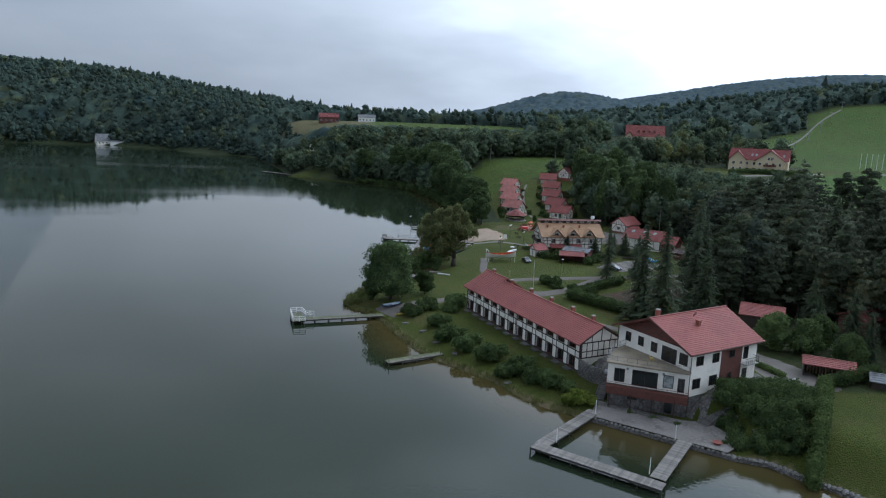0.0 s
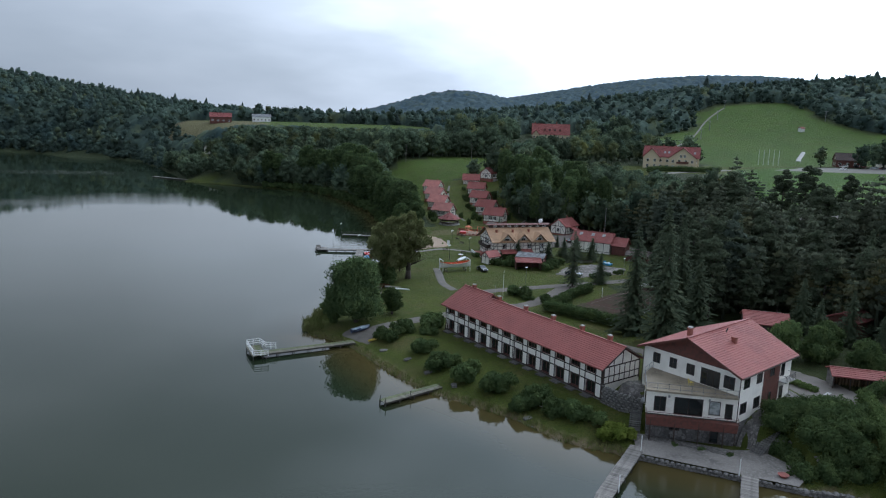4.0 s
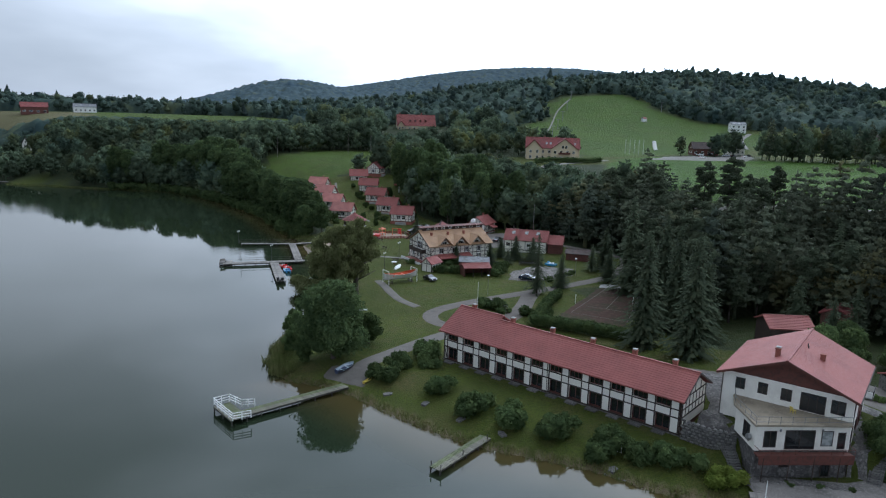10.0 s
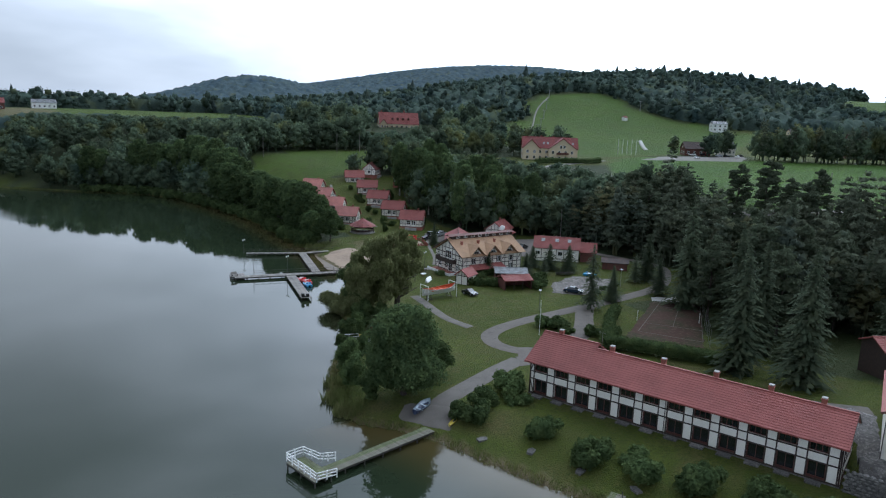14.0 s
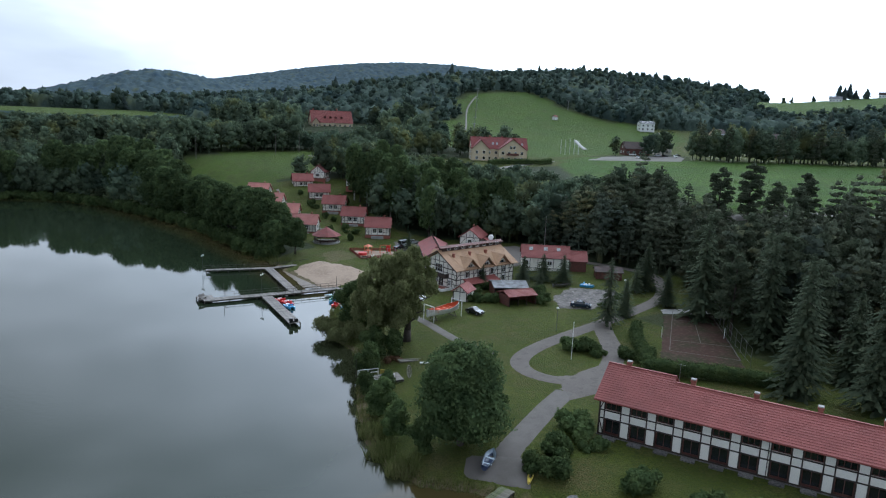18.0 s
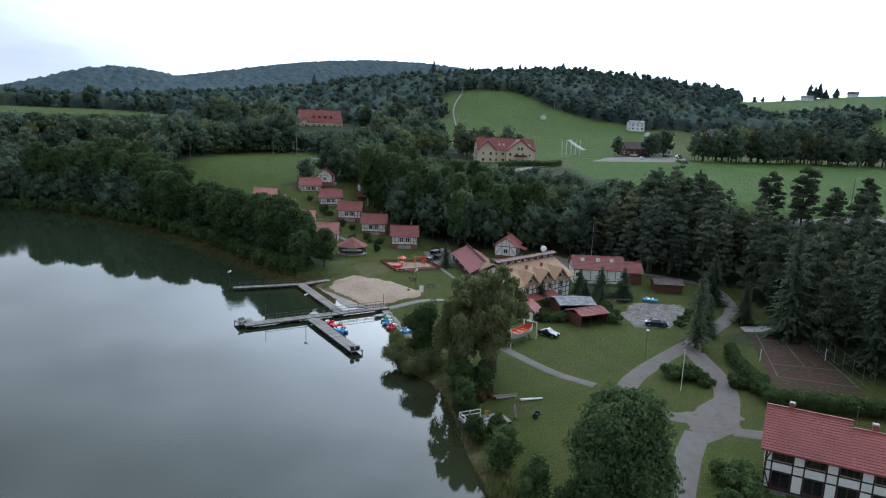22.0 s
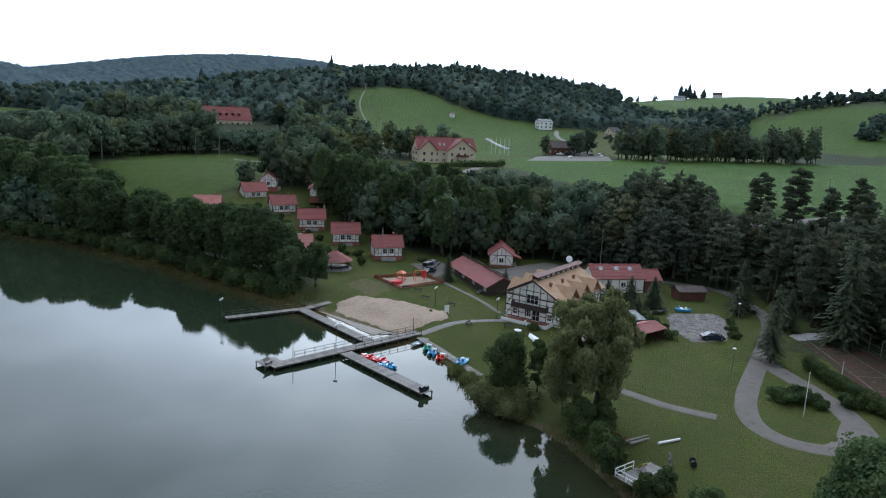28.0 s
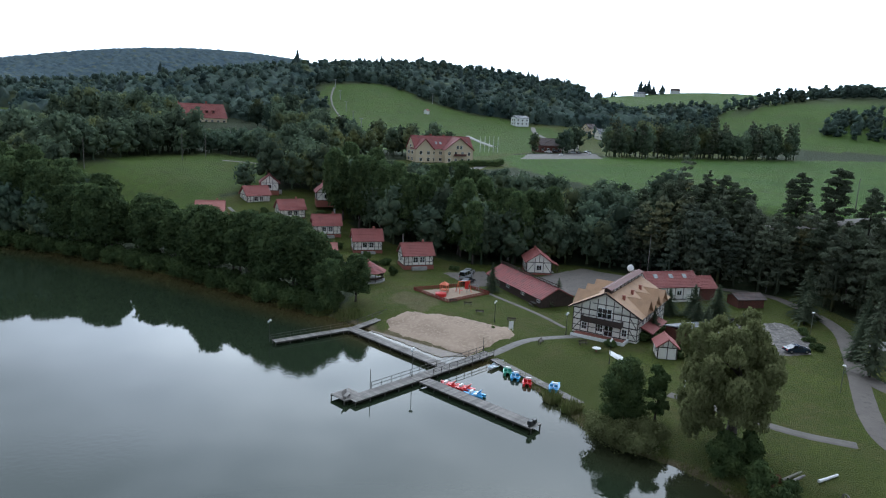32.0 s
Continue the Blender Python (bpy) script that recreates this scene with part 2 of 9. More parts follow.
M_ASPHALT = material("worn_asphalt", (0.1, 0.084, 0.071), 0.95, [(0.25, (0.128, 0.108, 0.092), 0.4, 0.7), (0.9, (0.066, 0.058, 0.046), 0.55, 0.72), (25, (0.155, 0.138, 0.122), 0.5, 0.75)], 0.01, 30)
M_PAVER = material("grey_paving", (0.128, 0.112, 0.098), 0.95, [(0.5, (0.095, 0.084, 0.07), 0.42, 0.7), (10, (0.15, 0.138, 0.127), 0.5, 0.72)], 0.01, 20, rand=0.15)
M_GRAVEL = material("pale_gravel", (0.17, 0.155, 0.135), 0.95, [(0.6, (0.125, 0.113, 0.098), 0.42, 0.7), (18, (0.25, 0.234, 0.206), 0.5, 0.75)], 0.02, 30)
M_SAND = material("beach_sand", (0.31, 0.225, 0.16), 0.95, [(0.25, (0.24, 0.172, 0.12), 0.42, 0.65), (1.6, (0.36, 0.275, 0.2), 0.48, 0.72)], 0.05, 2.5)
M_WETSAND = material("wet_brown_sand", (0.13, 0.095, 0.062), 0.55, [(0.4, (0.09, 0.068, 0.042), 0.42, 0.65), (2.0, (0.17, 0.125, 0.085), 0.5, 0.7)], 0.02, 4)
# Worn clay browns, darkened to carry the tree shade over the court.
M_CLAY = material("shaded_worn_clay_court", (0.062, 0.035, 0.026), 0.95, [(0.2, (0.042, 0.038, 0.02), 0.45, 0.62), (1.5, (0.096, 0.062, 0.047), 0.5, 0.72)], 0.02, 8, spec=0.1)
M_CONCRETE = material("pale_concrete", (0.36, 0.35, 0.33), 0.9, [(0.8, (0.27, 0.26, 0.24), 0.42, 0.7)], 0.006, 12)
M_ORANGE = material("orange_paint", (0.62, 0.13, 0.05), 0.45, [(3, (0.5, 0.11, 0.05), 0.5, 0.7)])
M_RED = material("red_plastic", (0.62, 0.03, 0.03), 0.35, [(3, (0.5, 0.03, 0.03), 0.5, 0.7)])
M_BLUE = material("blue_plastic", (0.05, 0.3, 0.55), 0.35, [(3, (0.1, 0.4, 0.6), 0.5, 0.7)])
M_GREEN = material("green_plastic", (0.05, 0.3, 0.2), 0.35, [(3, (0.08, 0.4, 0.28), 0.5, 0.7)])
M_YELLOW = material("yellow_plastic", (0.65, 0.5, 0.1), 0.4, [(3, (0.55, 0.45, 0.12), 0.5, 0.7)])
M_CARBLACK = material("black_car_paint", (0.012, 0.013, 0.016), 0.2, spec=0.7)
M_CARSILVER = material("silver_car_paint", (0.42, 0.44, 0.46), 0.3, metal=0.5)
M_CARNAVY = material("navy_car_paint", (0.015, 0.025, 0.05), 0.2, spec=0.7)
M_TYRE = material("tyre_rubber", (0.015, 0.015, 0.015), 0.9)
M_RUST = material("rust_red_paint", (0.22, 0.045, 0.03), 0.6, [(2, (0.14, 0.03, 0.025), 0.45, 0.7)], 0.005, 12)
M_GLOBE = material("white_lamp_globe", (0.85, 0.85, 0.83), 0.3)
M_BARK = material("tree_bark", (0.07, 0.055, 0.045), 0.95, [(3, (0.04, 0.033, 0.028), 0.45, 0.7)], 0.03, 8)
M_BIRCH = material("birch_bark", (0.36, 0.35, 0.32), 0.9, [(2.5, (0.07, 0.06, 0.055), 0.55, 0.6)], 0.01, 8)


def leaf_material(name, dark, light, rand=0.25, attr=""):
    """Matt leaves that let some light through."""
    m = material(name, dark, 0.9, [(0.55, light, 0.4, 0.68), (3.0, tuple(c * 0.7 for c in dark), 0.55, 0.7)] + ([(0.055, (light[0] * 1.35, light[1] * 1.12, light[2] * 0.72), 0.55, 0.72), (0.03, (dark[0] * 0.72, dark[1] * 0.8, dark[2] * 0.95), 0.54, 0.7)] if attr else []), rand=rand, attr=attr, spec=0.06)
    nt = m.node_tree
    b, out = nt.nodes["Principled BSDF"], nt.nodes["Material Output"]
    tr = nt.nodes.new("ShaderNodeBsdfTranslucent")
    mix = nt.nodes.new("ShaderNodeMixShader")
    mix.inputs["Fac"].default_value = 0.38
    nt.links.new(b.inputs["Base Color"].links[0].from_socket, tr.inputs["Color"])
    nt.links.new(b.outputs["BSDF"], mix.inputs[1])
    nt.links.new(tr.outputs["BSDF"], mix.inputs[2])
    nt.links.new(mix.outputs["Shader"], out.inputs["Surface"])
    return m


L_OAK = leaf_material("green_broad_leaves", (0.062, 0.096, 0.042), (0.114, 0.155, 0.062))
L_WILLOW = leaf_material("grey_green_willow_leaves", (0.15, 0.166, 0.07), (0.226, 0.238, 0.11))
L_SPRUCE = leaf_material("dark_spruce_needles", (0.06, 0.082, 0.05), (0.104, 0.122, 0.07))
L_PINE = leaf_material("pine_needles", (0.07, 0.09, 0.056), (0.122, 0.14, 0.086))
L_BUSH = leaf_material("dark_green_shrub_leaves", (0.067, 0.102, 0.041), (0.120, 0.161, 0.060))
L_LIME = leaf_material("yellow_green_leaves", (0.120, 0.159, 0.032), (0.190, 0.222, 0.048))
L_HEDGE = leaf_material("clipped_hedge_leaves", (0.083, 0.124, 0.044), (0.126, 0.168, 0.060))
L_REED = leaf_material("reed_blades", (0.143, 0.174, 0.056), (0.222, 0.222, 0.095))
L_FAR = leaf_material("wooded_hill_leaves", (0.078, 0.112, 0.072), (0.134, 0.17, 0.1), rand=0.45, attr="tint")
L_FARCON = leaf_material("wooded_hill_needles", (0.084, 0.102, 0.068), (0.142, 0.156, 0.102), rand=0.35, attr="tint")
# Paler, bluer leaf colour: the haze over the far ridges is painted in.
L_DIST = leaf_material("hazed_distant_leaves", (0.1, 0.146, 0.162), (0.12, 0.17, 0.184), rand=0.12, attr="tint")
# Hill leaf colour blued for haze and darkened for the shade between leaves.
L_CANOPY = leaf_material("hazed_shaded_canopy_leaves", (0.07, 0.104, 0.085), (0.102, 0.142, 0.11), rand=0.3, attr="tint")
# Needle green shifted to blue-grey, standing in for haze on the hills.
L_HILLCON = leaf_material("hazed_hillside_needles", (0.055, 0.08, 0.072), (0.076, 0.104, 0.092), rand=0.25, attr="tint")


L_BANK = leaf_material("bank_grass_blades", (0.113, 0.136, 0.044), (0.176, 0.163, 0.067))


def ground_material():
    m = bpy.data.materials.new("grass_and_earth")
    m.use_nodes = True
    nt = m.node_tree
    b = nt.nodes["Principled BSDF"]
    b.inputs["Roughness"].default_value, b.inputs["Specular IOR Level"].default_value = 0.95, 0.15
    co = nt.nodes.new("ShaderNodeTexCoord")

    def noise_of(scale, low, high, detail=6.0):
        n = nt.nodes.new("ShaderNodeTexNoise")
        n.inputs["Scale"].default_value, n.inputs["Detail"].default_value = scale, detail
        nt.links.new(co.outputs["Object"], n.inputs["Vector"])
        r = nt.nodes.new("ShaderNodeMapRange")
        r.inputs["From Min"].default_value, r.inputs["From Max"].default_value = low, high
        nt.links.new(n.outputs["Fac"], r.inputs["Value"])
        return r.outputs["Result"]

    def mixed(fac, a, c):
        x = nt.nodes.new("ShaderNodeMix")
        x.data_type = "RGBA"
        nt.links.new(fac, x.inputs["Factor"])
        for key, val in (("A", a), ("B", c)):
            if isinstance(val, tuple):
                x.inputs[key].default_value = (*val, 1)
            else:
                nt.links.new(val, x.inputs[key])
        return x.outputs["Result"]

    def attr_of(name):
        a = nt.nodes.new("ShaderNodeAttribute")
        a.attribute_name = name
        return a.outputs["Fac"]

    lawn = mixed(noise_of(0.09, 0.4, 0.65), (0.063, 0.082, 0.012), (0.093, 0.113, 0.018))
    lawn = mixed(noise_of(0.22, 0.47, 0.7), lawn, (0.108, 0.093, 0.033))
    lawn = mixed(noise_of(0.9, 0.5, 0.75), lawn, (0.1, 0.099, 0.026))
    lawn = mixed(noise_of(2.6, 0.46, 0.7), lawn, (0.05, 0.064, 0.014))
    lawn = mixed(noise_of(0.035, 0.5, 0.7), lawn, (0.064, 0.077, 0.015))
    lawn = mixed(noise_of(7.0, 0.45, 0.75), lawn, (0.028, 0.046, 0.011))
    field = mixed(noise_of(0.02, 0.4, 0.65), (0.052, 0.12, 0.013), (0.078, 0.15, 0.018))
    field = mixed(noise_of(0.07, 0.5, 0.7), field, (0.075, 0.11, 0.02))
    field = mixed(noise_of(0.25, 0.48, 0.75), field, (0.034, 0.06, 0.013))
    field = mixed(noise_of(1.4, 0.48, 0.7), field, (0.03, 0.05, 0.013))
    rows = nt.nodes.new("ShaderNodeTexWave")
    rows.inputs["Scale"].default_value, rows.inputs["Distortion"].default_value, rows.inputs["Detail"].default_value = 0.11, 1.6, 2.0
    turn = nt.nodes.new("ShaderNodeMapping")
    turn.inputs["Rotation"].default_value = (0, 0, radians(58))
    nt.links.new(co.outputs["Object"], turn.inputs["Vector"])
    nt.links.new(turn.outputs["Vector"], rows.inputs["Vector"])
    thin = nt.nodes.new("ShaderNodeMath")
    thin.operation = "MULTIPLY"
    thin.inputs[1].default_value = 0.4
    nt.links.new(rows.outputs["Fac"], thin.inputs[0])
    field = mixed(thin.outputs["Value"], field, (0.04, 0.076, 0.012))
    wood = mixed(noise_of(0.5, 0.4, 0.7), (0.028, 0.042, 0.018), (0.046, 0.052, 0.025))
    earth = mixed(noise_of(0.8, 0.4, 0.7), (0.15, 0.11, 0.07), (0.21, 0.16, 0.11))
    c = mixed(attr_of("field"), lawn, field)
    c = mixed(attr_of("wood"), c, wood)
    c = mixed(attr_of("bare"), c, earth)
    nt.links.new(c, b.inputs["Base Color"])
    bp = nt.nodes.new("ShaderNodeBump")
    bp.inputs["Strength"].default_value, bp.inputs["Distance"].default_value = 0.9, 0.3
    nt.links.new(noise_of(5.0, 0.2, 0.8), bp.inputs["Height"])
    nt.links.new(bp.outputs["Normal"], b.inputs["Normal"])
    return m


def water_material():
    m = bpy.data.materials.new("lake_water")
    m.use_nodes = True
    nt = m.node_tree
    b = nt.nodes["Principled BSDF"]
    b.inputs["Roughness"].default_value, b.inputs["IOR"].default_value = 0.03, 1.3
    a = nt.nodes.new("ShaderNodeAttribute")
    a.attribute_name = "shallow"
    x = nt.nodes.new("ShaderNodeMix")
    x.data_type = "RGBA"
    x.inputs["A"].default_value, x.inputs["B"].default_value = (0.017, 0.026, 0.014, 1), (0.062, 0.048, 0.018, 1)
    nt.links.new(a.outputs["Fac"], x.inputs["Factor"])
    nt.links.new(x.outputs["Result"], b.inputs["Base Color"])
    co = nt.nodes.new("ShaderNodeTexCoord")
    ripple = nt.nodes.new("ShaderNodeTexNoise")
    ripple.inputs["Scale"].default_value, ripple.inputs["Detail"].default_value = 1.3, 3.0
    patch = nt.nodes.new("ShaderNodeTexNoise")
    patch.inputs["Scale"].default_value, patch.inputs["Detail"].default_value = 0.012, 3.0
    long = nt.nodes.new("ShaderNodeMapping")
    long.inputs["Scale"].default_value = (0.45, 1.5, 1.0)
    r = nt.nodes.new("ShaderNodeMapRange")
    r.inputs["From Min"].default_value, r.inputs["From Max"].default_value = 0.48, 0.62
    r.inputs["To Min"].default_value, r.inputs["To Max"].default_value = 0.02, 0.16
    bp = nt.nodes.new("ShaderNodeBump")
    bp.inputs["Distance"].default_value = 0.1
    nt.links.new(co.outputs["Object"], ripple.inputs["Vector"])
    nt.links.new(co.outputs["Object"], long.inputs["Vector"])
    nt.links.new(long.outputs["Vector"], patch.inputs["Vector"])
    nt.links.new(patch.outputs["Fac"], r.inputs["Value"])
    wind = nt.nodes.new("ShaderNodeAttribute")
    wind.attribute_name = "wind"
    gust, gust_map = nt.nodes.new("ShaderNodeTexNoise"), nt.nodes.new("ShaderNodeMapping")
    gust_map.inputs["Scale"].default_value = (0.25, 1.6, 1.0)
    gust.inputs["Scale"].default_value, gust.inputs["Detail"].default_value = 0.016, 2.0
    gr = nt.nodes.new("ShaderNodeMapRange")
    gr.inputs["From Min"].default_value, gr.inputs["From Max"].default_value, gr.inputs["To Max"].default_value = 0.5, 0.6, 0.7
    blow, whole = nt.nodes.new("ShaderNodeMath"), nt.nodes.new("ShaderNodeMath")
    blow.operation, whole.operation = "MULTIPLY", "ADD"
    nt.links.new(co.outputs["Object"], gust_map.inputs["Vector"])
    nt.links.new(gust_map.outputs["Vector"], gust.inputs["Vector"])
    nt.links.new(gust.outputs["Fac"], gr.inputs["Value"])
    nt.links.new(gr.outputs["Result"], blow.inputs[0])
    nt.links.new(wind.outputs["Fac"], blow.inputs[1])
    nt.links.new(blow.outputs["Value"], whole.inputs[0])
    nt.links.new(r.outputs["Result"], whole.inputs[1])
    nt.links.new(whole.outputs["Value"], bp.inputs["Strength"])
    nt.links.new(ripple.outputs["Fac"], bp.inputs["Height"])
    nt.links.new(bp.outputs["Normal"], b.inputs["Normal"])
    return m


M_GROUND, M_WATER = ground_material(), water_material()


# ---- building helpers ----
class Geo:
    """Verts and faces of one part."""

    def __init__(self):
        self.v, self.f = [], []

    def add(self, verts, faces):
        k = len(self.v)
        self.v += [tuple(p) for p in verts]
        self.f += [tuple(i + k for i in q) for q in faces]
        return self

    def box(self, x0, x1, y0, y1, z0, z1, m=None):
        p = [Vector((x, y, z)) for z in (z0, z1) for x, y in ((x0, y0), (x1, y0), (x1, y1), (x0, y1))]
        if m is not None:
            p = [m @ q for q in p]
        return self.add(p, [(3, 2, 1, 0), (4, 5, 6, 7), (0, 1, 5, 4), (1, 2, 6, 5), (2, 3, 7, 6), (3, 0, 4, 7)])

    def beam(self, a, b, w, h):
        """A bar of width w and height h between two points."""
        a, b = Vector(a), Vector(b)
        d = (b - a).normalized()
        side = d.cross(Vector((0, 0, 1)))
        side = Vector((1, 0, 0)) if side.length < 1e-4 else side.normalized()
        up = side.cross(d)
        c = [(-w / 2, -h / 2), (w / 2, -h / 2), (w / 2, h / 2), (-w / 2, h / 2)]
        p = [q + side * s + up * u for q in (a, b) for s, u in c]
        return self.add(p, [(0, 1, 2, 3), (7, 6, 5, 4), (0, 4, 5, 1), (1, 5, 6, 2), (2, 6, 7, 3), (3, 7, 4, 0)])

    def tube(self, a, b, r0, r1, n=8):
        a, b = Vector(a), Vector(b)
        d = (b - a).normalized()
        s = d.cross(Vector((0, 0, 1)))
        s = Vector((1, 0, 0)) if s.length < 1e-4 else s.normalized()
        u = s.cross(d)
        p = [q + (s * math.cos(t) + u * math.sin(t)) * r for q, r in ((a, r0), (b, r1)) for t in [2 * math.pi * i / n for i in range(n)]]
        return self.add(p, [(i, (i + 1) % n, n + (i + 1) % n, n + i) for i in range(n)] + [tuple(range(n - 1, -1, -1)), tuple(range(n, 2 * n))])

    def ball(self, c, r, n=8, rings=5, squash=1.0):
        p = [(c[0], c[1], c[2] - r * squash)]
        for j in range(1, rings):
            t = math.pi * j / rings
            p += [(c[0] + r * math.sin(t) * math.cos(2 * math.pi * i / n), c[1] + r * math.sin(t) * math.sin(2 * math.pi * i / n), c[2] - r * squash * math.cos(t)) for i in range(n)]
        p.append((c[0], c[1], c[2] + r * squash))
        f = [(0, 1 + (i + 1) % n, 1 + i) for i in range(n)]
        for j in range(rings - 2):
            a = 1 + j * n
            f += [(a + i, a + (i + 1) % n, a + n + (i + 1) % n, a + n + i) for i in range(n)]
        a = 1 + (rings - 2) * n
        f += [(a + i, a + (i + 1) % n, len(p) - 1) for i in range(n)]
        return self.add(p, f)

    def prism(self, pts, z0, z1):
        n = len(pts)
        p = [(x, y, z0) for x, y in pts] + [(x, y, z1) for x, y in pts]
        return self.add(p, [tuple(range(n - 1, -1, -1)), tuple(range(n, 2 * n))] + [(i, (i + 1) % n, n + (i + 1) % n, n + i) for i in range(n)])

    def slab(self, quad, t):
        """A sheet of thickness t under four corners."""
        a = [Vector(q) for q in quad]
        nrm = (a[1] - a[0]).cross(a[3] - a[0]).normalized()
        if nrm.z < 0:
            a = [a[1], a[0], a[3], a[2]]
            nrm = -nrm
        p = a + [q - nrm * t for q in a]
        return self.add(p, [(0, 1, 2, 3), (7, 6, 5, 4), (0, 4, 5, 1), (1, 5, 6, 2), (2, 6, 7, 3), (3, 7, 4, 0)])

    def courses(self, e0, e1, r1, r0, step=0.4, lift=0.06, t=0.16):
        """A roof slope from the eave e0-e1 to the ridge r0-r1, in stepped tile courses, as one closed sheet."""
        e0, e1, r1, r0 = (Vector(q) for q in (e0, e1, r1, r0))
        nrm = (e1 - e0).cross(r0 - e0).normalized()
        if nrm.z < 0:
            nrm = -nrm
        n = max(2, round((r0 - e0).length / step))
        line = [(0.0, -t)]
        for i in range(n):
            line += [(i / n, lift + 0.012), ((i + 0.97) / n, 0.012)]
        line += [(1.0, 0.012), (1.0, -t)]
        m = len(line)
        p = [e0.lerp(r0, a) + nrm * b for a, b in line] + [e1.lerp(r1, a) + nrm * b for a, b in line]
        return self.add(p, [(i, (i + 1) % m, m + (i + 1) % m, m + i) for i in range(m)] + [tuple(range(m)), tuple(range(2 * m - 1, m - 1, -1))])


def finish(name, me, mat, parent=None, label="", smooth=False):
    me.materials.append(mat)
    if smooth:
        me.polygons.foreach_set("use_smooth", [True] * len(me.polygons))
    ob = new(name, me)
    ob.parent = parent
    if label:
        ob["label"] = label
    return ob


def part(name, geo, mat, parent=None, label="", smooth=False):
    me = bpy.data.meshes.new(name)
    me.from_pydata(geo.v, [], geo.f)
    return finish(name, me, mat, parent, label, smooth)


def share(name, me, parent, m):
    """One more piece on a mesh that is already there."""
    ob = new(name, me)
    ob.parent = parent
    ob.matrix_basis = m
    return ob


def sheet(name, V, F, mat, parent=None, smooth=False, tint=None):
    """A large mesh from arrays: V (n, 3), F (m, 3 or 4)."""
    me = bpy.data.meshes.new(name)
    k = F.shape[1]
    me.vertices.add(len(V))
    me.vertices.foreach_set("co", np.ascontiguousarray(V, dtype=np.float32).ravel())
    me.loops.add(F.size)
    me.loops.foreach_set("vertex_index", np.ascontiguousarray(F, dtype=np.int32).ravel())
    me.polygons.add(len(F))
    me.polygons.foreach_set("loop_start", np.arange(0, F.size, k, dtype=np.int32))
    me.update(calc_edges=True)
    if tint is not None:
        for key, val in tint.items():
            at = me.attributes.new(key, "FLOAT", "POINT")
            at.data.foreach_set("value", np.ascontiguousarray(val, dtype=np.float32))
    return finish(name, me, mat, parent, "", smooth)


def thing(name, m, label, category, group="", kind=""):
    ob = new(name)
    ob.matrix_basis = m
    return tagged(ob, label, category, group, kind)


# ---- the land ----
SHORE = [(420, -600), (190, -160), (112, 0), (78, 42), (58, 68), (51.3, 77.8), (47.6, 81.7), (44.5, 85.5), (40.5, 87.2), (35.4, 90.2), (24.2, 97.4), (21.0, 99.9), (17.3, 102.3), (14.3, 105.4), (12, 110), (8.9, 113.8),
         (5.4, 117.2), (0.4, 121.8), (-4, 128.6), (-8, 137), (-11, 144.5), (-15.0, 150.5), (-19, 154), (-20.5, 158.6), (-19.5, 167), (-15, 178), (-9.2, 188), (-5.5, 195.3), (-4.2, 201), (-4.6, 207)]
SHORE += [(-2.5, 213.7), (2.0, 219), (5.5, 227), (11, 238), (10, 243.5), (8.8, 254), (8.5, 265), (9.5, 275), (7.8, 288.5), (5.3, 329.6), (-2, 369), (-12.8, 401.5), (-25, 423), (-52, 439), (-78, 457), (-104, 472), (-120, 520),
          (-170, 640), (-241, 706), (-352, 764), (-418, 770), (-475, 753), (-700, 700), (-1500, 760), (-2600, 300), (-2600, -600)]


def smooth(t):
    t = np.clip(t, 0.0, 1.0)
    return t * t * (3 - 2 * t)


def shore_distance(X, Y):
    """Metres from the shore: more than nought on land, less over the lake."""
    X, Y = np.asarray(X, float), np.asarray(Y, float)
    best = np.full(X.shape, 1e9)
    inside = np.zeros(X.shape, bool)
    n = len(SHORE)
    for i in range(n):
        (ax, ay), (bx, by) = SHORE[i], SHORE[(i + 1) % n]
        dx, dy = bx - ax, by - ay
        t = np.clip(((X - ax) * dx + (Y - ay) * dy) / (dx * dx + dy * dy), 0, 1)
        best = np.minimum(best, np.hypot(X - ax - t * dx, Y - ay - t * dy))
        if ay != by:
            cross = ((ay > Y) != (by > Y)) & (X < dx * (Y - ay) / dy + ax)
            inside ^= cross
    return np.where(inside, -best, best)


HILLS = [(640, 820, 220, 220, 72), (370, 720, 90, 90, 16), (200, 800, 120, 120, 13), (165, 570, 70, 60, 6), (1150, 2150, 420, 350, 150), (500, 2150, 250, 250, 16), (1480, 1900, 200, 220, 45), (290, 1680, 130, 120, 58), (75, 236, 14, 18, 1.6),
         (-600, 1000, 260, 180, 70), (-60, 700, 130, 130, 14), (1250, 560, 250, 300, 80), (850, 250, 130, 150, 48)]


TERRACE = [(22.8, 98.6), (26.2, 106.0), (29.5, 106.0), (40.5, 98.0), (45.0, 96.2), (43.2, 87.0), (40.5, 83.0), (22, 95.5)]


